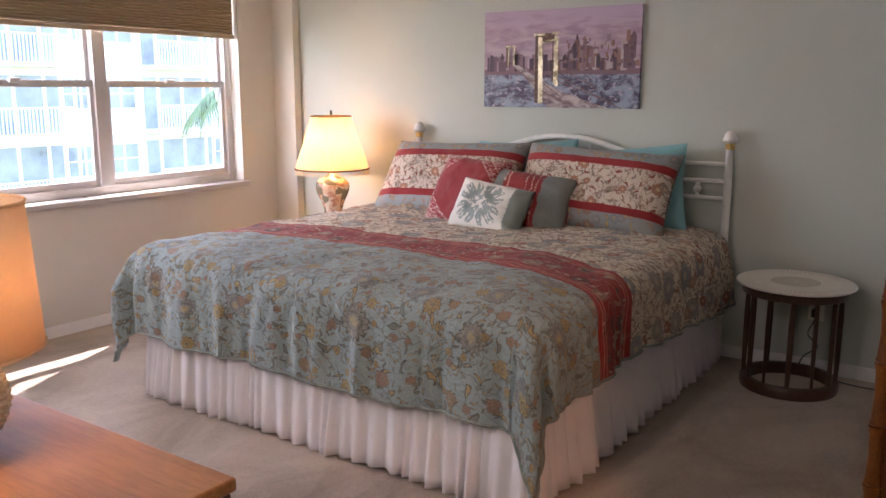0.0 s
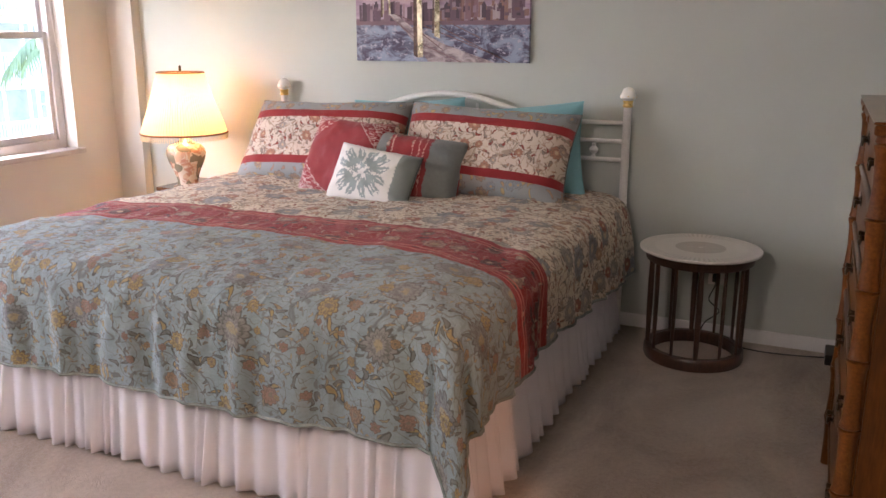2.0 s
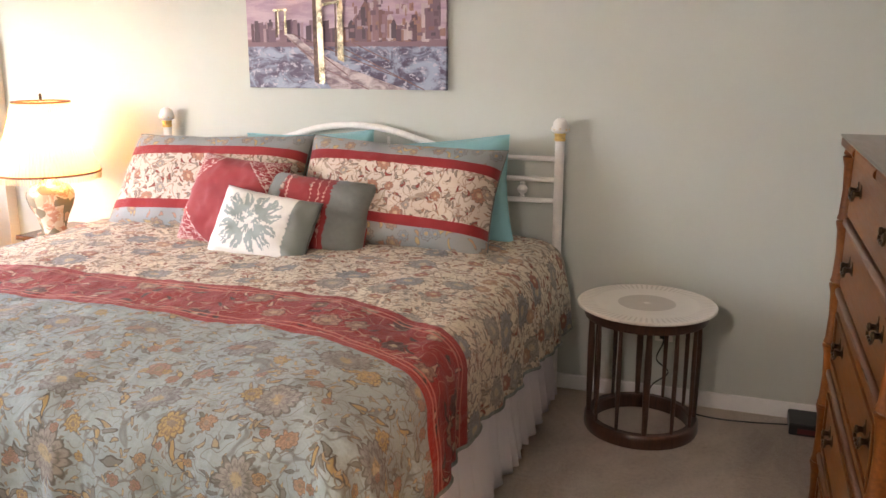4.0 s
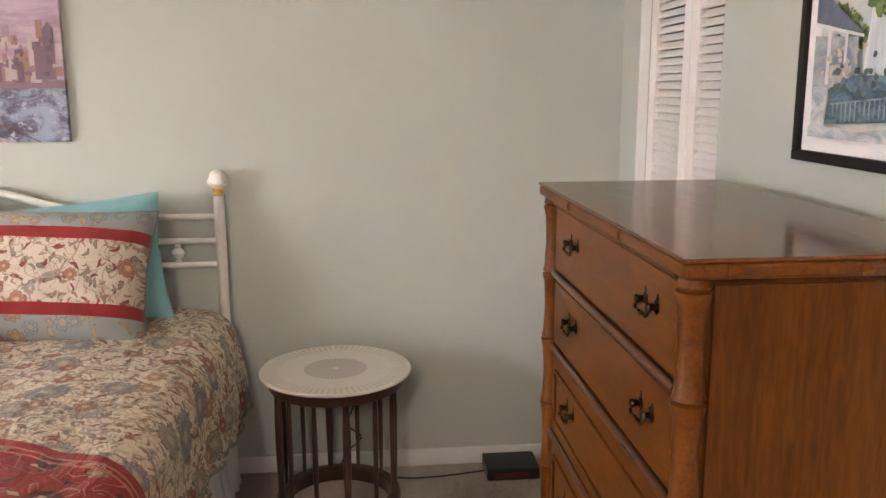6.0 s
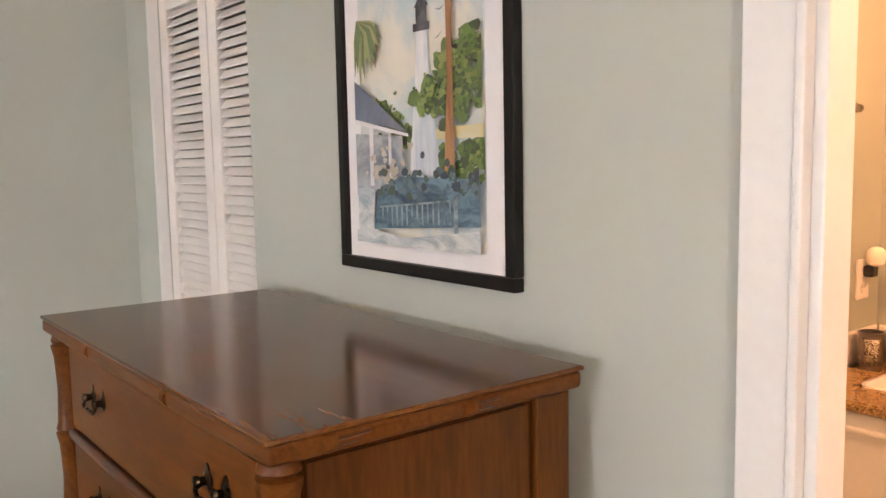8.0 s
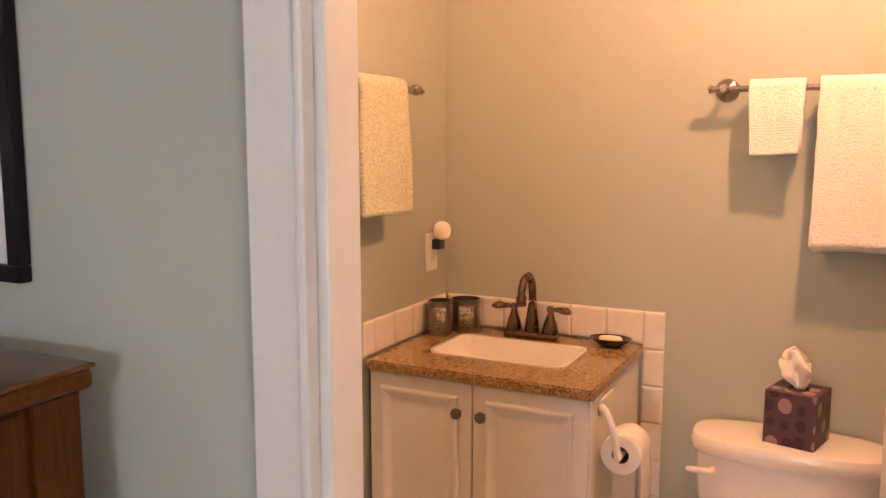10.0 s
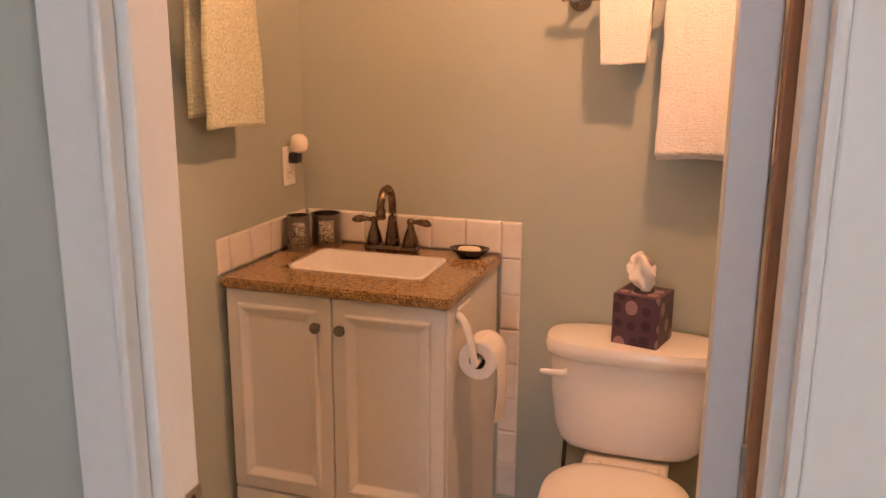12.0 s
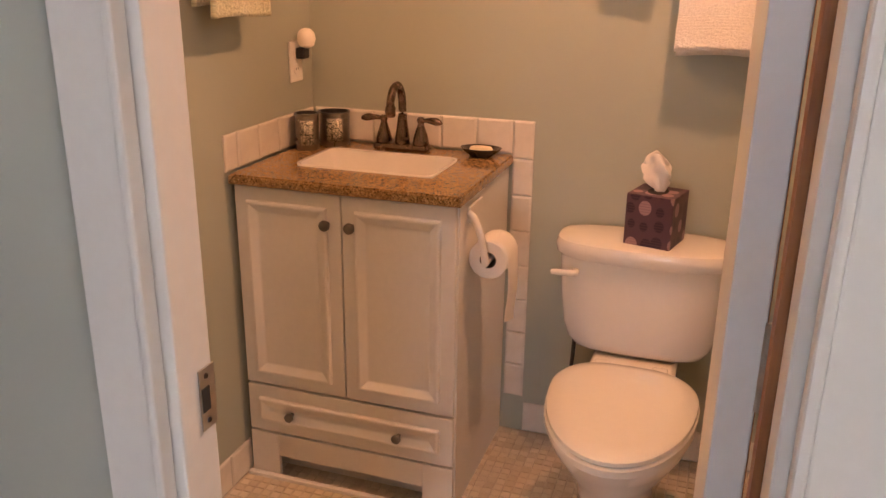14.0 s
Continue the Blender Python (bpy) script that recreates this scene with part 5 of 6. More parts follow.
def lighthouse_print():
    """Local x runs along the wall, z up; turned to face into the room."""
    w, h = 0.49, 0.66
    t = thing("framed_print", (EAST, 3.44, 1.298), "watercolour print of a white lighthouse in a black frame", "framed picture", turn=-90)
    black = plain("black_frame_lacquer", (0.008, 0.007, 0.007), 0.45, vary=0.2, scale=20, Specular_IOR_Level=0.25)
    f = 0.022
    for lo, hi in (((0, -0.021, 0), (w, -0.001, f)), ((0, -0.021, h - f), (w, -0.001, h)), ((0, -0.0205, f), (f, -0.001, h - f)), ((w - f, -0.0205, f), (w, -0.001, h - f))):
        part("frame_bar", box(lo, hi, 0.003), black, t)
    part("mat", box((f, -0.010, f), (w - f, -0.002, h - f)), plain("white_mat_board", (0.80, 0.79, 0.80), 0.8, vary=0.02), t, "white mat")
    x0, x1, z0, z1 = 0.068, 0.418, 0.052, 0.608
    d = -0.0112
    k = Nodes("washed_sky")
    n = k.noise(k.obj(), 7.0, 4, 0.6, 0.6)
    sky = k.out(k.mix(k.step(n, 0.35, 0.65), (0.46, 0.56, 0.60), (0.72, 0.69, 0.60)), 0.8)
    pic = part("picture", box((x0, d, z0), (x1, -0.0102, z1)), sky, t, "watercolour scene")
    step = [d - 0.0004]

    def layer(name, shapes, material):
        bm = bmesh.new()
        for s in shapes:
            plate([(x0 + (x1 - x0) * a, z0 + (z1 - z0) * (b * 0.77 if b < 0.99 else b)) for a, b in s], step[0], bm, 0.0002)
            step[0] -= 0.000013
        step[0] -= 0.0002
        made = part(name, bm, material, pic)
        if len(shapes) > 6:
            made["kind"] = "stuff"
        return made
    rnd = random.Random(5)

    def blobs(spots, n, r):
        out = []
        for _ in range(n):
            cx, cz, spread = rnd.choice(spots)
            cx, cz = cx + rnd.gauss(0, spread), cz + rnd.gauss(0, spread * 0.6)
            q = rnd.uniform(0.4, 1.0) * r
            pts = []
            for i in range(7):
                a = 2 * math.pi * i / 7 + rnd.uniform(-0.3, 0.3)
                e = q * rnd.uniform(0.6, 1.2)
                pts.append((min(0.998, max(0.002, cx + e * math.cos(a))), min(0.998, max(0.002, cz + e * 0.65 * math.sin(a)))))
            out.append(pts)
        return out
    green = island_paint("leaf_wash", [(0.10, 0.21, 0.045), (0.19, 0.33, 0.07), (0.06, 0.13, 0.05), (0.30, 0.40, 0.11), (0.14, 0.26, 0.06)], 0.8)
    far_spots = [(0.30, 0.50, 0.05), (0.22, 0.52, 0.05), (0.38, 0.44, 0.05)]
    low_spots = [(0.88, 0.30, 0.07), (0.95, 0.36, 0.05), (0.72, 0.31, 0.04)]
    high_spots = [(0.74, 0.64, 0.07), (0.86, 0.68, 0.07), (0.93, 0.60, 0.06), (0.64, 0.58, 0.05), (0.80, 0.56, 0.07), (0.92, 0.76, 0.05)]
    layer("far_foliage", blobs(far_spots + low_spots, 90, 0.06) + blobs(far_spots + low_spots, 190, 0.022), green)
    layer("meadow", [[(0.6, 0.42), (1, 0.42), (1, 0.47), (0.6, 0.46)]], flat_paint("yellow_wash", (0.62, 0.50, 0.18), (0.62, 0.60, 0.45), 12.0))
    layer("lighthouse", [[(0.45, 0.27), (0.69, 0.27), (0.615, 0.74), (0.61, 0.835), (0.525, 0.835), (0.52, 0.74)]], flat_paint("tower_white", (0.46, 0.54, 0.64), (0.84, 0.83, 0.80), 6.0, 0.2, (3, 1, 0.4), 0.8, 0.05))
    layer("lantern", [[(0.50, 0.835), (0.63, 0.835), (0.63, 0.865), (0.50, 0.865)], [(0.525, 0.865), (0.61, 0.865), (0.61, 0.925), (0.525, 0.925)], [(0.51, 0.925), (0.625, 0.925), (0.567, 0.975)]], flat_paint("lantern_black", (0.03, 0.03, 0.04), (0.12, 0.12, 0.14), 30.0))
    layer("tree_crown", blobs(high_spots, 150, 0.055) + blobs(high_spots, 260, 0.022), green)
    fronds = []
    for i in range(11):
        a = -0.2 - i * 0.17
        n = 0.10 + 0.06 * rnd.random()
        fronds.append([(0.03, 0.93), (0.03 + n * 0.7 * math.cos(a) + 0.05, 0.93 + n * 0.5 * math.sin(a)), (max(0.004, 0.03 + 1.6 * n * math.cos(a) + 0.03), 0.93 + 1.9 * n * math.sin(a)), (max(0.004, 0.02 + n * 0.6 * math.cos(a)), 0.92 + n * 0.6 * math.sin(a))])
    layer("palm_fronds", fronds, island_paint("frond_wash", [(0.24, 0.34, 0.09), (0.38, 0.45, 0.20), (0.15, 0.24, 0.09)], 0.8))
    layer("trunk", [[(0.745, 0.30), (0.82, 0.30), (0.815, 0.70), (0.81, 0.998), (0.765, 0.998), (0.775, 0.65)]], flat_paint("trunk_wash", (0.27, 0.12, 0.05), (0.47, 0.25, 0.12), 20.0, 0.5, (1, 1, 0.2)))
    layer("house", [[(0.0, 0.20), (0.42, 0.24), (0.42, 0.44), (0.0, 0.46)]], flat_paint("house_wash", (0.12, 0.16, 0.22), (0.50, 0.53, 0.55), 9.0))
    layer("roof", [[(0.0, 0.68), (0.05, 0.66), (0.46, 0.455), (0.0, 0.52)]], flat_paint("roof_wash", (0.11, 0.14, 0.20), (0.19, 0.22, 0.29), 14.0))
    layer("eave", [[(0.0, 0.52), (0.47, 0.448), (0.47, 0.436), (0.0, 0.50)], [(0.13, 0.24), (0.165, 0.24), (0.165, 0.49), (0.13, 0.49)], [(0.30, 0.25), (0.325, 0.25), (0.325, 0.46), (0.30, 0.46)]], flat_paint("eave_white", (0.58, 0.60, 0.64), (0.74, 0.74, 0.74), 9.0))
    layer("bush", blobs([(0.35, 0.31, 0.07), (0.25, 0.30, 0.05)], 40, 0.032), flat_paint("bush_wash", (0.40, 0.37, 0.31), (0.60, 0.55, 0.47), 14.0))
    layer("blue_ground", [[(0.16, 0.06), (0.998, 0.10), (0.998, 0.27), (0.40, 0.28), (0.20, 0.22)]], flat_paint("blue_wash", (0.03, 0.07, 0.12), (0.16, 0.27, 0.34), 14.0, 0.8, (1, 1, 2.5)))
    layer("hedge", blobs([(0.30, 0.24, 0.05), (0.55, 0.26, 0.06), (0.80, 0.26, 0.06), (0.95, 0.25, 0.04)], 70, 0.035), island_paint("hedge_wash", [(0.04, 0.09, 0.12), (0.09, 0.18, 0.20), (0.06, 0.13, 0.10), (0.14, 0.24, 0.28)], 0.8))
    layer("path", [[(0.0, 0.0), (0.998, 0.0), (0.998, 0.085), (0.45, 0.035), (0.15, 0.06), (0.0, 0.05)], [(0.02, 0.05), (0.16, 0.06), (0.18, 0.22), (0.02, 0.25)]], flat_paint("path_wash", (0.26, 0.34, 0.40), (0.70, 0.71, 0.70), 11.0, 0.8, (1, 1, 3)))
    fence = [[(0.24 + i * 0.042, 0.075 + 0.002 * i), (0.252 + i * 0.042, 0.075 + 0.002 * i), (0.252 + i * 0.042, 0.155 + 0.003 * i), (0.24 + i * 0.042, 0.155 + 0.003 * i)] for i in range(14)]
    layer("picket_fence", fence + [[(0.22, 0.15), (0.86, 0.19), (0.86, 0.197), (0.22, 0.157)], [(0.82, 0.07), (0.85, 0.07), (0.85, 0.215), (0.82, 0.215)]], flat_paint("picket_wash", (0.10, 0.15, 0.17), (0.34, 0.42, 0.46), 30.0))
    layer("gulls", [[(0.70, 0.79), (0.73, 0.80), (0.76, 0.815), (0.73, 0.793)], [(0.70, 0.90), (0.74, 0.895), (0.78, 0.905), (0.74, 0.888)]], flat_paint("gull_grey", (0.2, 0.2, 0.22), (0.4, 0.4, 0.4), 30.0))


bridge_canvas()
lighthouse_print()


# ---------------------------------------------------------------- outside the window
def outside():
    stucco = plain("white_stucco", (0.90, 0.88, 0.83), 0.9, vary=0.05, scale=0.4, bump=0.2, fine=6)
    dim = plain("screened_dark", (0.33, 0.38, 0.44), 0.3, vary=0.3, scale=0.8)
    railing = plain("balcony_paint", (0.80, 0.82, 0.82), 0.5)
    lawn = plain("lawn", (0.09, 0.13, 0.05), 0.95, vary=0.4, scale=0.3, bump=0.5, fine=8)
    g = part("ground", box((-600, -600, -9.2), (600, 600, -9.0)), lawn)
    tagged(g, "grass and paving below the window", "ground", kind="structure")
    X, storey, unit = -31.0, 2.75, 7.6
    t = thing("apartment_building", (X, 18.0, -9.0), "white apartment block with screened balconies, seen through the window", "building")
    part("wall", box((-10.0, -38, 0), (-0.7, 38, storey * 6 + 0.9)), stucco, t)
    part("roof", box((-10.4, -38.4, storey * 6 + 0.9), (-0.3, 38.4, storey * 6 + 1.3)), stucco, t)
    for n in range(-4, 5):
        for f in range(6):
            z = f * storey + 0.35
            if not (0.5 < z < 17):
                continue
            y = n * unit
            b = part("balcony", box((-0.7, y - 1.9, z - 0.18), (0.45, y + 1.9, z)), stucco, t)
            part("screen", box((-0.695, y - 1.8, z + 0.02), (-0.66, y + 1.8, z + 2.25)), dim, b, "dark screened opening")
            bars = bmesh.new()
            box((0.36, y - 1.85, z + 1.0), (0.42, y + 1.85, z + 1.06), bm=bars)
            for i in range(26):
                yy = y - 1.85 + 3.7 * i / 25
                box((0.375, yy - 0.025, z), (0.405, yy + 0.025, z + 1.0), bm=bars)
            part("railing", bars, railing, b)
            for yy in (y - 1.85, y - 0.6, y + 0.6, y + 1.85):
                part("post", box((0.30, yy - 0.05, z), (0.40, yy + 0.05, z + 2.4)), stucco, b)
            for dy in (2.75, 4.6):
                w = part("window", box((-0.70, y + dy - 0.7, z + 0.95), (-0.66, y + dy + 0.7, z + 2.15)), dim, t, "dark window")
                part("frame", box((-0.66, y + dy - 0.05, z + 0.95), (-0.63, y + dy + 0.05, z + 2.15)), stucco, w)
                part("frame", box((-0.66, y + dy - 0.7, z + 1.52), (-0.64, y + dy + 0.7, z + 1.58)), stucco, w)


def palm():
    t = thing("palm_tree", (-15.5, 14.4, -9.0), "palm tree with arching green fronds outside the window", "tree")
    bark = plain("palm_bark", (0.24, 0.19, 0.14), 0.9, vary=0.3, scale=4, bump=0.6, fine=20)
    trunk = [(0.35 * math.sin(i * 0.25), 0.1 * i / 10, i * 1.03) for i in range(11)]
    part("trunk", tube(trunk, [0.20 - 0.008 * i for i in range(11)], 12), bark, t, smooth=True)
    top = Vector(trunk[-1])
    green = plain("palm_green", (0.24, 0.32, 0.17), 0.6, vary=0.4, scale=3)
    rnd = random.Random(12)
    for i in range(17):
        a = i * 2.4
        up = rnd.uniform(0.1, 0.9)
        spine = [top + Vector((math.cos(a), math.sin(a), 0)) * (1.3 * s) + Vector((0, 0, up * 0.8 * s - 1.2 * s * s)) for s in [k / 12 for k in range(13)]]
        bm = tube(spine, [0.025 - 0.0017 * k for k in range(13)], 5)
        for k in range(2, 13):
            along = (spine[k] - spine[k - 1]).normalized()
            side = along.cross(Vector((0, 0, 1))).normalized()
            for s in (-1, 1):
                tip = spine[k] + side * s * 0.36 * math.sin(k / 13 * math.pi) + along * 0.25 + Vector((0, 0, -0.22 - 0.1 * rnd.random()))
                v = [bm.verts.new(spine[k] - along * 0.05), bm.verts.new(spine[k] + along * 0.05), bm.verts.new(tip)]
                bm.faces.new(v)
                q = spine[k] - along * 0.09
                v = [bm.verts.new(q - along * 0.05), bm.verts.new(q + along * 0.04), bm.verts.new(q + (tip - spine[k]) * 0.95)]
                bm.faces.new(v)
        part("frond", bm, green, t)


outside()
palm()

# ---------------------------------------------------------------- bathroom fittings
porcelain = plain("white_porcelain", (0.78, 0.75, 0.71), 0.12, vary=0.02, scale=3, Coat_Weight=0.6)
cabinet_white = plain("cabinet_white", (0.74, 0.72, 0.69), 0.38, vary=0.03, scale=4, bump=0.03)
bronze = plain("brushed_bronze", (0.19, 0.135, 0.10), 0.26, 1.0, 0.08, 50)
pewter = plain("pewter_knob", (0.20, 0.18, 0.16), 0.33, 1.0, 0.2, 50)


def granite_material():
    k = Nodes("brown_granite")
    p = k.obj()
    big, fine = k.noise(p, 75.0, 4, 0.7), k.noise(p, 230.0, 3, 0.7)
    c = k.mix(k.step(big, 0.35, 0.65), (0.21, 0.118, 0.042), (0.41, 0.26, 0.105))
    c = k.mix(k.step(fine, 0.54, 0.60), c, (0.05, 0.028, 0.016))
    c = k.mix(k.step(fine, 0.36, 0.42), (0.52, 0.37, 0.20), c)
    return k.out(c, 0.16, Coat_Weight=0.3)


granite = granite_material()
VX, VY0, VY1 = 1.654, 2.562, 3.176
CT = 0.892


def framed_panel(name, y0, y1, z0, z1, parent, x=0.0):
    """A cabinet front in the plane x, facing -x, with a mitred raised frame round a sunk panel."""
    d = part(name, box((x - 0.018, y0, z0), (x - 0.0005, y1, z1), 0.004, 3), cabinet_white, parent)
    g, w = 0.036, 0.032
    a0, a1, b0, b1 = y0 + g, y1 - g, z0 + g, z1 - g
    bm = bmesh.new()
    prof = [(0.0, -0.018), (0.002, -0.0275), (0.005, -0.0295), (0.010, -0.029), (w - 0.004, -0.0195), (w, -0.0185)]
    loops = []
    for inset, depth in prof:
        loops.append([bm.verts.new((x + depth, yy, zz)) for yy, zz in ((a0 + inset, b0 + inset), (a1 - inset, b0 + inset), (a1 - inset, b1 - inset), (a0 + inset, b1 - inset))])
    for p, q in zip(loops, loops[1:]):
        for i in range(4):
            bm.faces.new((p[i], p[(i + 1) % 4], q[(i + 1) % 4], q[i]))
    part("moulding", bm, cabinet_white, d)
    return d


def knob(parent, x, y, z, r=0.0145):
    part("knob", lathe([(0.006, 0), (0.005, 0.010), (0.009, 0.014), (r, 0.019), (r * 0.95, 0.025), (r * 0.5, 0.029), (0.001, 0.030)], 18, m=pose(x, y, z, 0, -90)), pewter, parent, "round pewter knob", True)


def vanity():
    t = thing("vanity_cabinet", (VX, VY0, 0), "white bathroom vanity cabinet, two doors over one drawer", "vanity cabinet")
    w, d, top = VY1 - VY0, BX - 0.012 - VX, CT - 0.026
    part("side_panel", box((0, 0, 0), (d, 0.016, top), 0.001), cabinet_white, t)
    part("side_panel", box((0, w - 0.016, 0), (d, w, top), 0.001), cabinet_white, t)
    part("back_panel", box((d - 0.01, 0.0165, 0.0), (d, w - 0.0165, top)), cabinet_white, t)
    part("shelf", box((0.001, 0.0165, 0.13), (d - 0.0105, w - 0.0165, 0.145)), cabinet_white, t)
    part("front_frame", box((0.001, 0.0165, 0.146), (0.012, w - 0.0165, top - 0.001)), cabinet_white, t)
    mid = w / 2
    a = framed_panel("door", 0.004, mid - 0.0018, 0.296, top - 0.004, t)
    b = framed_panel("door", mid + 0.0018, w - 0.004, 0.296, top - 0.004, t)
    knob(a, -0.018, mid - 0.031, 0.785)
    knob(b, -0.018, mid + 0.037, 0.785)
    dr = framed_panel("drawer", 0.004, w - 0.004, 0.146, 0.289, t)
    knob(dr, -0.018, 0.155, 0.213, 0.013)
    knob(dr, -0.018, w - 0.14, 0.213, 0.013)
    base = bmesh.new()
    box((-0.0165, 0.003, 0.0), (-0.001, 0.088, 0.139), 0.002, bm=base), box((-0.0165, w - 0.09, 0.0), (-0.001, w - 0.003, 0.139), 0.002, bm=base)
    box((-0.0165, 0.0885, 0.068), (-0.001, w - 0.0905, 0.139), 0.002, bm=base)
    part("valance", base, cabinet_white, t)
    part("kick_board", box((0.05, 0.017, 0.0), (0.06, w - 0.017, 0.129)), cabinet_white, t)


def counter():
    t = thing("countertop", (VX - 0.032, VY0 - 0.010, CT - 0.0255), "brown speckled granite vanity top round a cut-out", "countertop")
    w, d, h = VY1 - VY0 + 0.012, BX - 0.010 - (VX - 0.032), 0.0255
    sx0, sx1, sy0, sy1 = 0.147, 0.382, 0.122, 0.520
    bm = bmesh.new()
    outer = [(0, 0), (d, 0), (d, w), (0, w)]
    inner = [(sx0, sy0), (sx1, sy0), (sx1, sy1), (sx0, sy1)]
    lay = [[bm.verts.new((x, y, z)) for x, y in pts] for pts, z in ((outer, 0), (outer, h), (inner, h), (inner, 0))]
    for p, q in ((0, 1), (1, 2), (2, 3), (3, 0)):
        for i in range(4):
            bm.faces.new((lay[p][i], lay[p][(i + 1) % 4], lay[q][(i + 1) % 4], lay[q][i]))
    edge = [e for e in bm.edges if all(v in lay[1] for v in e.verts)]
    bmesh.ops.bevel(bm, geom=edge, offset=0.004, segments=2, affect="EDGES")
    slab = part("slab", bm, granite, t, smooth=True)
    part("front_edge", box((-0.0035, 0.002, 0.002), (-0.0002, w - 0.002, h - 0.003), 0.0012), granite, t, "eased granite front edge")
    s = thing("sink", (VX - 0.032, VY0 - 0.010, CT - 0.0255), "white rectangular undermount basin", "sink")
    bm = bmesh.new()
    rings = []
    for inset, z in ((0.0004, 0.0225), (0.003, 0.0225), (0.007, -0.02), (0.016, -0.09), (0.040, -0.125), (0.09, -0.13)):
        pts = []
        for cx, cy, a0 in ((sx1, sy1, 0), (sx0, sy1, 90), (sx0, sy0, 180), (sx1, sy0, 270)):
            r = 0.03 + max(0, inset) * 0.5
            mx = cx - math.copysign(inset + r, cx - (sx0 + sx1) / 2)
            my = cy - math.copysign(inset + r, cy - (sy0 + sy1) / 2)
            for q in range(5):
                a = radians(a0 + q * 22.5)
                pts.append(bm.verts.new((mx + r * math.cos(a), my + r * math.sin(a), z)))
        rings.append(pts)
    for p, q in zip(rings, rings[1:]):
        for i in range(20):
            bm.faces.new((p[i], p[(i + 1) % 20], q[(i + 1) % 20], q[i]))
    bm.faces.new(rings[-1])
    solid(part("bowl", bm, porcelain, s, smooth=True), 0.008, 1.0)
    part("drain", lathe([(0.022, -0.1295), (0.022, -0.127), (0.006, -0.126)], 20, m=pose((sx0 + sx1) / 2, (sy0 + sy1) / 2, 0)), bronze, s)


def faucet():
    t = thing("faucet", (2.055, 2.868, CT), "brushed bronze two-handle gooseneck faucet", "faucet")
    part("base_plate", box((-0.026, -0.082, 0), (0.026, 0.082, 0.022), 0.010, 3), bronze, t, smooth=True)
    part("spout_body", lathe([(0.021, 0.022), (0.022, 0.03), (0.018, 0.06), (0.0145, 0.085), (0.013, 0.10)], 20), bronze, t, smooth=True)
    neck = [(0, 0, 0.09), (0.001, 0, 0.13), (-0.008, 0, 0.168), (-0.035, 0, 0.192), (-0.068, 0, 0.184), (-0.086, 0, 0.160), (-0.090, 0, 0.138)]
    part("spout", tube(curve_points(neck, 7), 0.0115, 14), bronze, t, smooth=True)
    part("spout_tip", lathe([(0.0125, 0.112), (0.015, 0.116), (0.015, 0.138), (0.0125, 0.142)], 16, m=pose(-0.090, 0, 0)), bronze, t, smooth=True)
    part("lift_rod", lathe([(0.003, 0.02), (0.003, 0.09), (0.006, 0.096), (0.004, 0.105)], 10, m=pose(0.022, 0, 0)), bronze, t, smooth=True)
    for s in (-1, 1):
        h = part("handle", lathe([(0.023, 0.022), (0.024, 0.028), (0.019, 0.05), (0.012, 0.07), (0.009, 0.082), (0.012, 0.092), (0.008, 0.10)], 20, m=pose(0, s * 0.057, 0)), bronze, t, smooth=True)
        part("lever", tube(curve_points([(0, s * 0.057, 0.09), (-0.004, s * 0.08, 0.093), (-0.008, s * 0.105, 0.092), (-0.01, s * 0.125, 0.088)], 5), [0.005, 0.0052, 0.0056, 0.006, 0.0066, 0.0074, 0.0084, 0.0094, 0.0102, 0.0108, 0.011, 0.0105, 0.0095, 0.008, 0.006, 0.003], 10), bronze, h, smooth=True)


def pierced_cup(name, loc, r, h, label):
    t = thing(name, loc, label, "bathroom cup", "bathroom cups")
    silver = bpy.data.materials.get("dull_silver") or plain("dull_silver", (0.27, 0.25, 0.235), 0.3, 1.0, 0.08, 30)
    k = Nodes("pierced_filigree")
    n = k.noise(k.obj(), 120.0, 2, 0.5, 2.0)
    f = k.band(n, 0.44, 0.56, 0.02)
    k.bump(f, 0.8, 0.002)
    lace = k.out(k.mix(f, (0.012, 0.012, 0.012), (0.62, 0.57, 0.46)), 0.4, k.math("MULTIPLY", f, 0.7))
    part("wall", lathe([(r * 0.96, 0.0), (r, 0.004), (r, h - 0.006), (r * 1.06, h - 0.004), (r * 1.06, h), (r * 0.93, h), (r * 0.92, 0.01), (0.002, 0.01)], 32), silver, t, smooth=True)
    inset = grid(lambda u, v: ((r + 0.0012) * math.cos(radians(176 + 62 * u)), (r + 0.0012) * math.sin(radians(176 + 62 * u)), h * (0.16 + 0.66 * v)), 10, 2)
    solid(part("filigree", inset, lace, t, "pierced dark filigree window", True), 0.0012, 1.0)
    for z in (0.16, 0.82):
        part("band", ring(r + 0.001, h * z, 0.0014, 32), silver, t, smooth=True)


def soap_dish():
    t = thing("soap_dish", (2.062, 2.632, CT), "dark oval soap dish", "soap dish")
    part("dish", lathe([(0.030, 0), (0.034, 0.004), (0.055, 0.020), (0.060, 0.026), (0.056, 0.026), (0.034, 0.012)], 32, sx=0.72), plain("dark_resin", (0.035, 0.028, 0.02), 0.25, vary=0.3), t, smooth=True)
    s = thing("soap", (2.062, 2.632, CT + 0.0125), "pale oval soap bar in the dish", "soap")
    part("bar", lathe([(0.022, 0), (0.032, 0.004), (0.034, 0.010), (0.030, 0.015), (0.012, 0.017)], 28, sx=0.68), plain("soap_cream", (0.74, 0.66, 0.50), 0.4, vary=0.04), s, smooth=True)


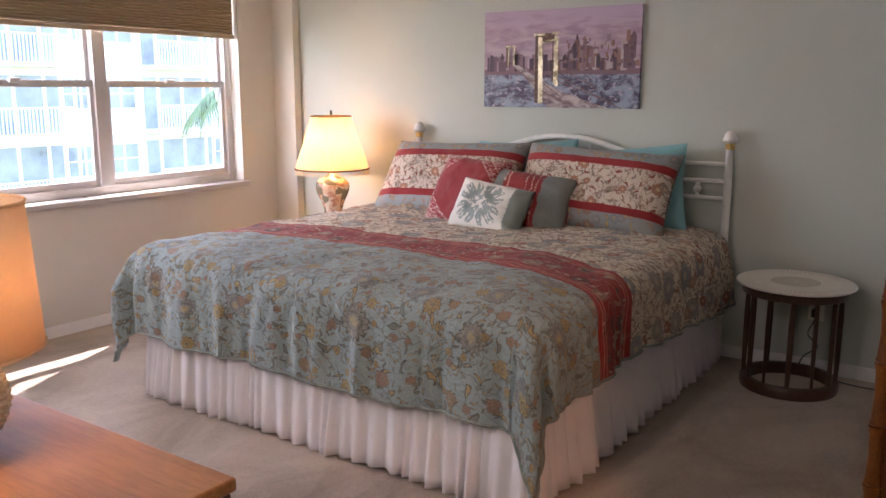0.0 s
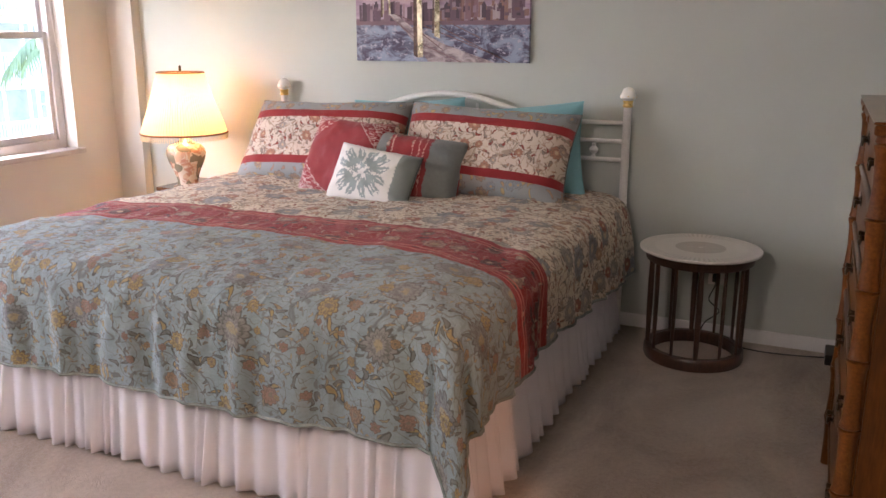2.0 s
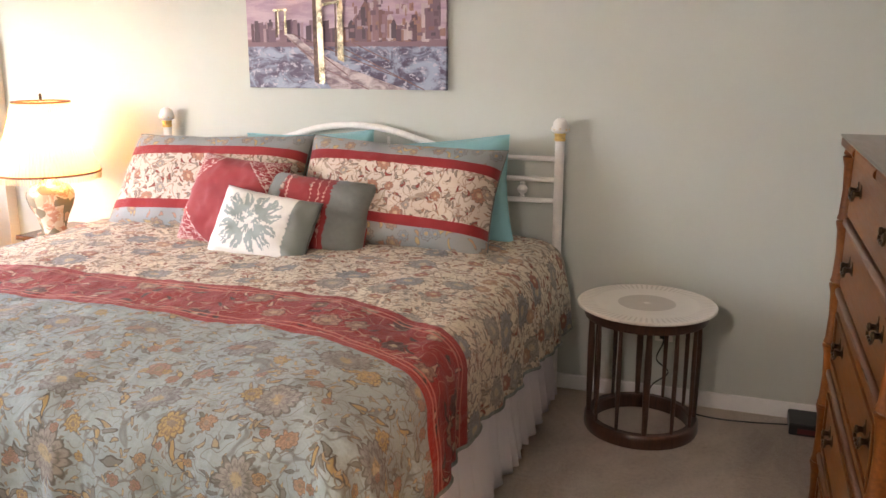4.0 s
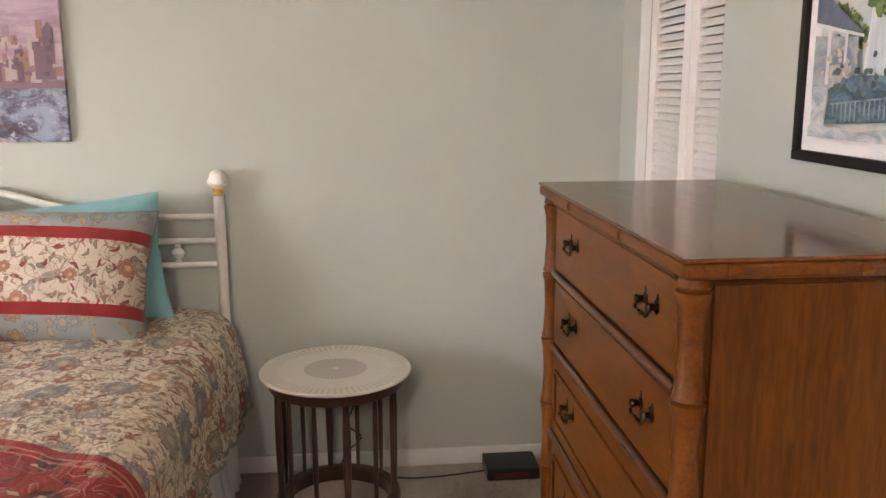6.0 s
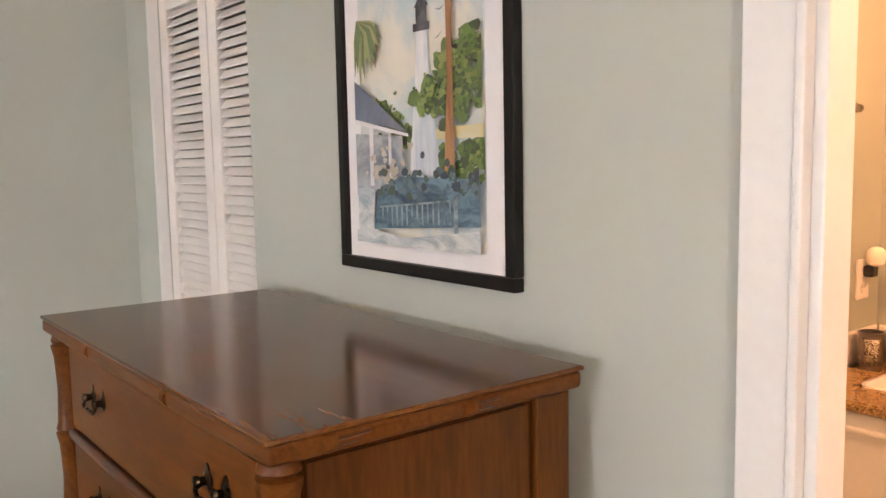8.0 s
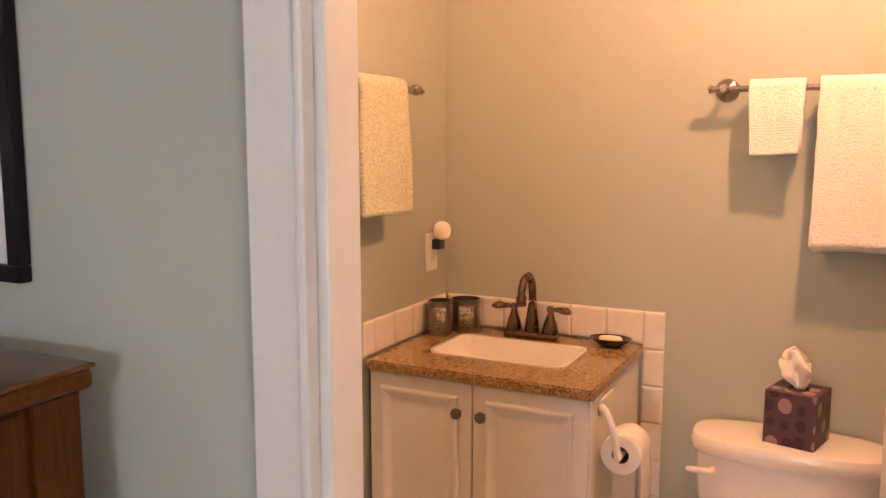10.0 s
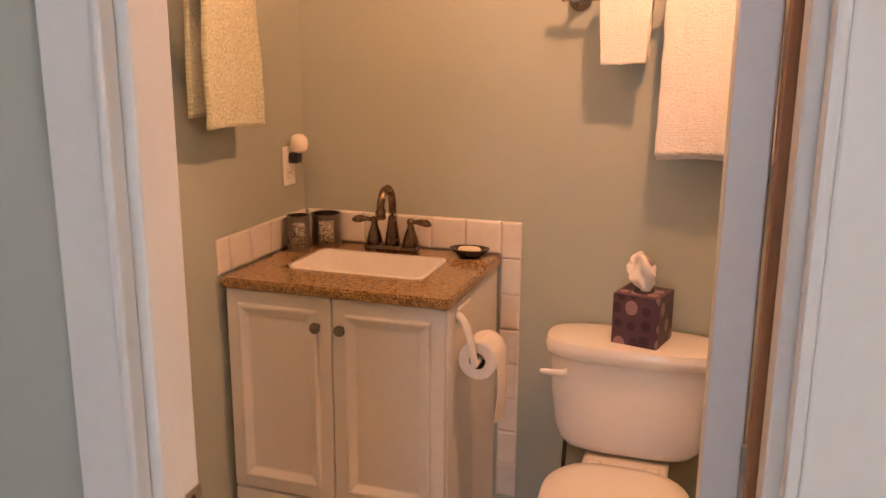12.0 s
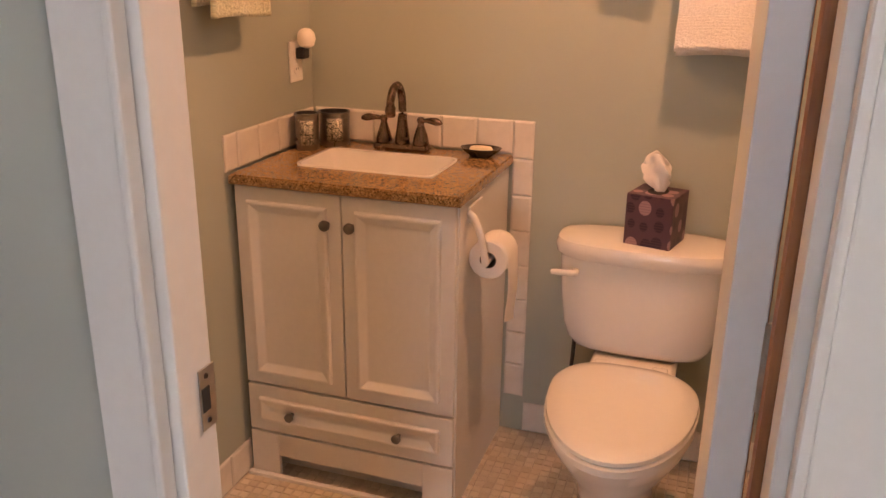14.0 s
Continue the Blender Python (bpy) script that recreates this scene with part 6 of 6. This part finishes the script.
vanity()
structure("floor_strip", box((VX - 0.036, VY0 + 0.01, -0.003), (VX - 0.0185, BY - 0.01, 0.011), 0.004), trim_white, None, "narrow cream strip on the floor before the vanity", "trim")
counter()
faucet()
pierced_cup("tumbler", (1.972, 3.132, CT), 0.034, 0.106, "dull silver tumbler with a pierced filigree window")
pierced_cup("tumbler", (2.062, 3.088, CT), 0.045, 0.100, "wide dull silver cup with a pierced filigree window")
soap_dish()


def paper_holder():
    t = thing("paper_holder", (1.765, VY0, 0.80), "white toilet paper holder fixed to the vanity side", "paper holder")
    white = plain("holder_plastic", (0.76, 0.73, 0.69), 0.35, vary=0.02)
    part("bracket", box((-0.055, -0.009, 0.004), (0.055, -0.0005, 0.045), 0.006, 3), white, t)
    part("arm", tube(curve_points([(-0.055, -0.008, 0.028), (-0.078, -0.03, 0.018), (-0.080, -0.048, -0.03), (-0.078, -0.056, -0.086)], 6), 0.0095, 10), white, t, smooth=True)
    part("spindle", tube([(-0.082, -0.056, -0.088), (0.06, -0.056, -0.088)], 0.009, 10), white, t, smooth=True)
    r = thing("toilet_roll", (1.765, VY0 - 0.056, 0.712), "white toilet roll with a hanging end", "toilet roll")
    paper = plain("soft_paper", (0.80, 0.76, 0.72), 0.95, vary=0.03, bump=0.15, fine=200)
    roll = [(0.021, -0.052), (0.048, -0.052), (0.050, -0.050), (0.050, 0.050), (0.048, 0.052), (0.021, 0.052)]
    part("roll", lathe(roll, 40, m=pose(0, 0, 0, 0, 90), loop=True), paper, r, smooth=True)
    core = [(0.0200, -0.0522), (0.0212, -0.0522), (0.0212, 0.0522), (0.0200, 0.0522)]
    part("core", lathe(core, 30, m=pose(0, 0, 0, 0, 90), loop=True), plain("card_core", (0.10, 0.075, 0.05), 0.9), r, "brown card core", True)

    def tail(u, v):
        x = -0.05 + 0.1 * u
        if v < 0.25:
            a = radians(90 - 90 * v / 0.25)
            return (x, -0.0515 * math.cos(a), 0.0515 * math.sin(a))
        f = (v - 0.25) / 0.75
        return (x + 0.006 * f, -0.0515 - 0.006 * math.sin(f * 5) * f, -0.165 * f - 0.03 * f * u)
    solid(part("loose_end", grid(tail, 6, 24), paper, r, "hanging sheet", True), 0.0006)


paper_holder()


# ---------------------------------------------------------------- toilet
def rounded(cx, cy, hx, hy, p, seg=40):
    """Points of a superellipse."""
    out = []
    for i in range(seg):
        a = 2 * math.pi * i / seg
        c, s = math.cos(a), math.sin(a)
        out.append((cx + hx * math.copysign(abs(c) ** (2 / p), c), cy + hy * math.copysign(abs(s) ** (2 / p), s)))
    return out


def stacked(levels, bm=None):
    """A shell through outlines given as (points, z)."""
    bm = bm or bmesh.new()
    rings = [[bm.verts.new((x, y, z)) for x, y in pts] for pts, z in levels]
    n = len(rings[0])
    for p, q in zip(rings, rings[1:]):
        for i in range(n):
            bm.faces.new((p[i], p[(i + 1) % n], q[(i + 1) % n], q[i]))
    bm.faces.new(rings[0][::-1]), bm.faces.new(rings[-1])
    return bm


def egg(cx, half, front, back, seg=44, grow=0.0):
    """A seat outline: round in front (-x), squarer behind."""
    out = []
    for i in range(seg):
        a = 2 * math.pi * i / seg
        c, s = math.cos(a), math.sin(a)
        x = c * (back + grow) if c > 0 else c * (front + grow)
        p = 0.62 if c > 0 else 1.0
        out.append((cx + math.copysign(abs(x), x), (half + grow) * math.copysign(abs(s) ** p, s)))
    return out


def toilet():
    t = thing("toilet", (1.905, 2.148, 0), "white two-piece toilet with its lid shut", "toilet")
    tank = []
    for z, hx, hy in ((0.393, 0.045, 0.125), (0.397, 0.062, 0.155), (0.408, 0.075, 0.177), (0.43, 0.084, 0.195), (0.47, 0.090, 0.208), (0.56, 0.096, 0.219), (0.668, 0.099, 0.225)):
        tank.append((rounded(0.105, 0, hx, hy, 3.4), z))
    part("tank", stacked(tank), porcelain, t, smooth=True)
    lid = [(rounded(0.103, 0, 0.104, 0.230, 3.0), 0.669), (rounded(0.103, 0, 0.112, 0.238, 3.0), 0.678), (rounded(0.103, 0, 0.114, 0.240, 3.0), 0.700), (rounded(0.103, 0, 0.108, 0.234, 3.0), 0.714), (rounded(0.103, 0, 0.085, 0.21, 3.0), 0.719)]
    part("tank_lid", stacked(lid), porcelain, t, smooth=True)
    lev = part("lever", box((-0.012, 0.160, 0.630), (0.008, 0.178, 0.648), 0.006, 3), porcelain, t, "white flush lever", True)
    part("lever_arm", tube(curve_points([(-0.012, 0.168, 0.640), (-0.020, 0.185, 0.641), (-0.020, 0.215, 0.640), (-0.018, 0.232, 0.639)], 5), [0.009] * 6 + [0.0085] * 6 + [0.0075] * 3 + [0.004], 10), porcelain, lev, smooth=True)
    bowl = []
    for z, f, half, back, cx in ((0.0, 0.26, 0.105, 0.20, -0.12), (0.03, 0.25, 0.10, 0.20, -0.12), (0.14, 0.22, 0.10, 0.20, -0.13), (0.24, 0.25, 0.135, 0.21, -0.15), (0.32, 0.30, 0.172, 0.21, -0.175), (0.365, 0.322, 0.184, 0.20, -0.185), (0.378, 0.320, 0.182, 0.20, -0.185)):
        bowl.append((egg(cx, half, f, back), z))
    part("bowl", stacked(bowl), porcelain, t, smooth=True)
    part("shelf", box((-0.05, -0.115, 0.25), (0.17, 0.115, 0.392), 0.02, 3), porcelain, t, smooth=True)
    seat = [(egg(-0.20, 0.180, 0.322, 0.150, grow=g), z) for g, z in ((-0.004, 0.379), (0.004, 0.384), (0.004, 0.394), (-0.002, 0.398))]
    part("seat", stacked(seat), porcelain, t, "white toilet seat", True)
    cover = [(egg(-0.20, 0.178, 0.319, 0.150, grow=g), z) for g, z in ((-0.002, 0.3985), (0.003, 0.403), (0.002, 0.412), (-0.008, 0.419), (-0.04, 0.424), (-0.10, 0.426))]
    part("seat_cover", stacked(cover), porcelain, t, "white domed seat lid", True)
    for y in (-0.075, 0.075):
        part("hinge", box((-0.058, y - 0.02, 0.384), (-0.03, y + 0.02, 0.414), 0.006, 3), porcelain, t, smooth=True)
    part("hose", tube(curve_points([(0.13, 0.18, 0.40), (0.14, 0.185, 0.30), (0.17, 0.20, 0.20), (0.20, 0.20, 0.15)], 6), 0.006, 8), dark_inside, t, "dark supply hose", True)


toilet()


def tissue_box():
    t = thing("tissue_box", (1.995, 2.130, 0.7195), "purple cube tissue box with a leaf print on the tank", "tissue box", turn=-14)
    k = Nodes("leaf_print_card")
    p = k.obj()
    n = k.add("ShaderNodeTexVoronoi")
    k.put(n.inputs["Vector"], k.scaled(p, (1, 1, 0.85)))
    n.inputs["Scale"].default_value, n.inputs["Randomness"].default_value = 26.0, 0.35
    pick = k.xyz(n.outputs["Color"])
    leaf = k.math("SUBTRACT", 1.0, k.step(n.outputs["Distance"], 0.44, 0.47))
    veins = k.step(k.math("SINE", k.math("MULTIPLY", k.xyz(p)[2], 900.0)), 0.3, 0.6)
    tint = k.mix(k.step(pick[0], 0.55, 0.56), (0.035, 0.012, 0.03), (0.34, 0.21, 0.22))
    tint = k.mix(k.math("MULTIPLY", veins, 0.3), tint, (0.12, 0.06, 0.08))
    card = k.out(k.mix(leaf, (0.085, 0.04, 0.06), tint), 0.45)
    h = 0.062
    part("carton", box((-h, -h, 0), (h, h, 0.136), 0.002), card, t)
    slot = [(math.cos(a) * 0.036, math.sin(a) * 0.026) for a in [i * math.pi / 12 for i in range(24)]]
    # closed carton; the shade in its mouth is a dark disc on top
    part("opening", stacked([(slot, 0.1361), (slot, 0.1370)]), dark_inside, t, "dark oval patch, painted shade of the opening")
    s = thing("tissue", (1.995, 2.130, 0.8567), "crumpled white tissue pulled from the box", "tissue", turn=-14)

    def fn(u, v):
        a = 2 * math.pi * u
        r = 0.010 + 0.022 * math.sin(v * 2.2) * (1 + 0.5 * math.sin(3 * a + 4 * v)) + 0.010 * noise.noise((math.cos(a) * 2, math.sin(a) * 2, v * 4))
        return (r * math.cos(a) * 0.8 + 0.01 * v, r * math.sin(a) + 0.018 * v * v, v * 0.082 + 0.018 * v * math.sin(2 * a + 1))
    solid(part("sheet", grid(fn, 40, 14, closed_u=True), bpy.data.materials["soft_paper"], s, smooth=True), 0.0006)


tissue_box()


# ---------------------------------------------------------------- towel bars and towels
def towel_bar(loc, length, turn, label):
    """A bar along local x standing off a wall that lies towards +y."""
    t = thing("towel_bar", loc, label, "towel bar", turn=turn)
    nickel = bpy.data.materials.get("towel_bar_nickel") or plain("towel_bar_nickel", (0.42, 0.38, 0.34), 0.22, 1.0, 0.15, 40)
    for x in (0.0, length):
        p = part("bracket", lathe([(0.030, 0.0), (0.031, 0.004), (0.026, 0.008), (0.027, 0.011), (0.016, 0.016), (0.009, 0.022), (0.009, 0.055), (0.014, 0.062), (0.015, 0.072), (0.010, 0.08), (0.003, 0.082)], 24, m=pose(x, 0, 0, 90)), nickel, t, smooth=True)
    part("bar", tube([(-0.028, -0.068, 0), (length + 0.028, -0.068, 0)], 0.008, 14), nickel, t, smooth=True)
    for x, s in ((-0.028, -1), (length + 0.028, 1)):
        part("end_knob", lathe([(0.008, 0), (0.011, 0.003), (0.010, 0.009), (0.003, 0.012)], 14, m=pose(x, -0.068, 0, 0, 90 * s)), nickel, t, smooth=True)


def terry(name, a, b):
    k = Nodes(name)
    p = k.uv()
    loops, broad = k.step(k.noise(p, 150.0, 3, 0.7), 0.3, 0.7), k.noise(p, 38.0, 3)
    v = k.xyz(p)[1]
    band = k.math("MULTIPLY", k.band(v, 0.046, 0.086, 0.001), k.step(k.math("SINE", k.math("MULTIPLY", v, 900.0)), -0.3, 0.3))
    k.bump(k.math("SUBTRACT", k.math("ADD", loops, k.math("MULTIPLY", broad, 0.8)), k.math("MULTIPLY", band, 0.5)), 0.5, 0.005)
    return k.out(k.mix(k.math("MULTIPLY_ADD", loops, 0.6, k.math("MULTIPLY", broad, 0.4)), a, b), 0.95, Sheen_Weight=0.4, Specular_IOR_Level=0.1)


def towel(loc, turn, width, front, back, cloth, label, thick=0.012, flare=0.0, seed=0):
    """A folded towel over a bar along local x; it hangs front and back of the bar."""
    t = thing("towel", loc, label, "towel", turn=turn)
    r = 0.014 + thick / 2
    arc = math.pi * r
    total = front + arc + back
    off = seed * 9.1

    def fn(u, v):
        d = v * total
        x = (u - 0.5) * width
        if d < front:
            f = 1 - d / front
            y, z = -r - 0.008 * f, -front + d
            x *= 1 + flare * f
        elif d < front + arc:
            a = (d - front) / r
            y, z = -r * math.cos(a), r * math.sin(a)
            f = 0
        else:
            f = (d - front - arc) / back
            y, z = r + 0.002 * f, -(d - front - arc)
            x *= 1 + flare * f
        bend = 0.006 * noise.noise((x * 14 + off, d * 5, 0)) + 0.003 * noise.noise((x * 40 + off, d * 16, 2)) + 0.005 * f * math.sin(x * 34 + off)
        return (x + 0.004 * noise.noise((d * 12 + off, 3, 0)), y - (bend if d < front + arc else -abs(bend) * 0.3), z + 0.004 * f * math.sin(x * 21 + off))
    solid(part("cloth", grid(fn, 36, 64, lambda u, v: (u * width, v * total)), cloth, t, smooth=True), thick, 0.0)


sage_terry = terry("sage_terry", (0.32, 0.32, 0.20), (0.80, 0.79, 0.57))
white_terry = terry("white_terry", (0.76, 0.73, 0.69), (0.90, 0.87, 0.83))
towel_bar((1.42, BY, 1.610), 0.385, 0, "nickel towel bar beside the vanity")
towel((1.607, BY - 0.068, 1.610), 0, 0.225, 0.325, 0.30, sage_terry, "sage green terry hand towel folded over the bar", 0.013, 0.06, 1)
towel_bar((BX, 2.352, 1.606), 0.56, -90, "nickel towel bar over the toilet")
towel((BX - 0.068, 2.222, 1.606), -90, 0.132, 0.165, 0.15, white_terry, "small white washcloth folded over the bar", 0.010, -0.12, 2)
towel((BX - 0.068, 1.985, 1.606), -90, 0.275, 0.395, 0.41, white_terry, "white bath towel folded over the bar", 0.014, 0.05, 3)
o = outlet("bathroom_outlet", pose(2.022, BY, 1.135), "white outlet with a night light plugged in")


def night_light():
    t = thing("night_light", (2.03, BY - 0.0085, 1.157), "small plug-in night light with a white globe", "night light")
    part("body", box((-0.018, -0.028, -0.014), (0.018, 0.0, 0.018), 0.006, 3), bpy.data.materials["black_plastic"], t)
    part("globe", lathe([(0.008, 0.016), (0.022, 0.024), (0.027, 0.042), (0.024, 0.060), (0.014, 0.070), (0.002, 0.073)], 20, m=pose(0, -0.028, 0)), plain("opal_globe", (0.80, 0.74, 0.64), 0.4, vary=0.02), t, "opal white globe", True)


night_light()


def ceiling_light(x, y, label, shaded):
    t = thing("ceiling_light", (x, y, HIGH), label, "ceiling light")
    part("canopy", lathe([(0.12, 0), (0.12, -0.02), (0.10, -0.03)], 32), steel, t, smooth=True)
    glow = bpy.data.materials.get("opal_lamp") or bulb_glass("opal_lamp", (1.0, 0.62, 0.32), 3.0)
    part("bulb", lathe([(0.02, -0.031), (0.03, -0.04), (0.026, -0.055), (0.005, -0.062)], 16), glow, t, smooth=True)
    if shaded:
        # made-up dome, out of view: blocks upward light so the bathroom shadows deepen
        dome = [(0.105, -0.031), (0.135, -0.07), (0.155, -0.12), (0.16, -0.165), (0.157, -0.165), (0.151, -0.12), (0.131, -0.07), (0.101, -0.031)]
        part("shade", lathe(dome, 40, loop=True), dark_metal, t, "unseen dark dome, added to block light from the ceiling", True)


for at in BATH_LAMPS:
    ceiling_light(at[0], at[1], "round ceiling light, lit, in an added unseen dark dome", True)
# made-up fixture for the bedroom fill lamp, never in view
ceiling_light(-1.2, 0.2, "unseen round ceiling light, added to hold the bedroom fill lamp", False)

# ---------------------------------------------------------------- wall tiles, one by one
tile_glaze = plain("cream_tile_glaze", (0.70, 0.66, 0.60), 0.22, vary=0.04, scale=12, Coat_Weight=0.3)
grout = plain("pale_grout", (0.52, 0.45, 0.36), 0.9, vary=0.15, scale=30)


def tile_mesh(w, h, d=0.008):
    bm = bmesh.new()
    levels = [([(-w, -h), (w, -h), (w, h), (-w, h)], 0.0), ([(-w, -h), (w, -h), (w, h), (-w, h)], d * 0.6)]
    levels.append(([(-w + 0.006, -h + 0.006), (w - 0.006, -h + 0.006), (w - 0.006, h - 0.006), (-w + 0.006, h - 0.006)], d))
    stacked(levels, bm)
    me = bpy.data.meshes.new("tile")
    bm.to_mesh(me), bm.free()
    me.materials.append(tile_glaze)
    return me


def tile_strip(name, spots, m, label):
    """Tiles at (across, up, width, height) on a wall whose pose is m: x across, y up, z out of it."""
    t = thing(name, (0, 0, 0), label, "wall tiles", kind="structure")
    t.matrix_world = m
    meshes = {}
    for a, b, w, h in spots:
        key = (round(w, 3), round(h, 3))
        if key not in meshes:
            meshes[key] = tile_mesh(w / 2 - 0.001, h / 2 - 0.001)
        o = new("tile", meshes[key])
        o.parent = t
        o.matrix_basis = pose(a + w / 2, b + h / 2, 0.0003)


T = 0.1085
east_wall = Matrix.Translation((BX, 0, 0)) @ Matrix(((0, 0, -1, 0), (-1, 0, 0, 0), (0, 1, 0, 0), (0, 0, 0, 1)))
north_wall = Matrix.Translation((0, BY, 0)) @ Matrix(((1, 0, 0, 0), (0, 0, -1, 0), (0, 1, 0, 0), (0, 0, 0, 1)))
edge_y = 2.492
start = edge_y + 0.063
spots = [(-start - (i + 1) * T, CT + 0.001, T, 0.098) for i in range(5)] + [(-BY + 0.009, CT + 0.001, BY - 0.009 - start - 5 * T, 0.098)]
spots += [(-start, CT - 0.012, 0.063, 0.111)]
spots += [(-start, CT - 0.012 - (i + 1) * T, 0.063, T) for i in range(7)]
tile_strip("backsplash_east", spots, east_wall, "cream pillowed tiles behind and beside the vanity")
tile_strip("backsplash_north", [(BX - 0.010 - (i + 1) * T, CT + 0.001, T, 0.098) for i in range(4)] + [(VX - 0.03, CT + 0.001, BX - 0.010 - 4 * T - VX + 0.03, 0.098)], north_wall, "cream pillowed tiles along the vanity end")
tile_strip("base_tiles_east", [(-2.4905 + i * T, 0.0, T, 0.10) for i in range(21)], east_wall, "cream base tiles behind the toilet")
tile_strip("base_tiles_north", [(VX - 0.001 - (i + 1) * T, 0.0, T, 0.10) for i in range(9)], north_wall, "cream base tiles along the floor")

# ---------------------------------------------------------------- mosaic floor
floor_b = slab("bathroom_floor", (EAST + 0.061, BS, -0.1), (BX, BY, -0.003), grout, "small cream mosaic floor tiles with dark grout", "tile floor")


def mosaic_glaze():
    k = Nodes("mosaic_glaze")
    r = k.add("ShaderNodeObjectInfo").outputs["Random"]
    g = k.add("ShaderNodeNewGeometry").outputs["Random Per Island"]
    f = k.math("FRACT", k.math("ADD", r, g))
    return k.out(k.mix(f, (0.50, 0.42, 0.32), (0.64, 0.56, 0.45)), 0.4)


mosaic = mosaic_glaze()
bm = box((-0.0118, -0.0118, 0), (0.0118, 0.0118, 0.0035), 0.0012, 1)
chip = bpy.data.meshes.new("mosaic_tile")
bm.to_mesh(chip), bm.free()
chip.materials.append(mosaic)
S = 0.0275
near_tiles = 0
nx, ny = int((BX - EAST - 0.075) / S), int((BY - BS) / S)
verts, faces = [], []
for i in range(nx):
    for j in range(ny):
        x, y = BX - 0.012 - (i + 0.5) * S, BY - 0.010 - (j + 0.5) * S
        near = (1.40 < x < VX + 0.04 and 2.60 < y) or (VX < x and 2.36 < y < 2.56)
        if near and near_tiles < 300:
            o = new("mosaic_tile", chip)
            o.parent = floor_b
            o.matrix_basis = pose(x, y, -0.0028)
            near_tiles += 1
        else:
            n, a = len(verts), 0.0118
            verts += [(x - a, y - a, -0.0028), (x + a, y - a, -0.0028), (x + a, y + a, -0.0028), (x - a, y + a, -0.0028)]
            b = a - 0.0012
            verts += [(x - b, y - b, 0.0007), (x + b, y - b, 0.0007), (x + b, y + b, 0.0007), (x - b, y + b, 0.0007)]
            faces += [(n + 4, n + 5, n + 6, n + 7)] + [(n + k, n + (k + 1) % 4, n + 4 + (k + 1) % 4, n + 4 + k) for k in range(4)]
me = bpy.data.meshes.new("mosaic_field")
me.from_pydata(verts, [], faces)
me.materials.append(mosaic)
o = new("mosaic_field", me)
o.parent = floor_b
o["kind"] = "stuff"
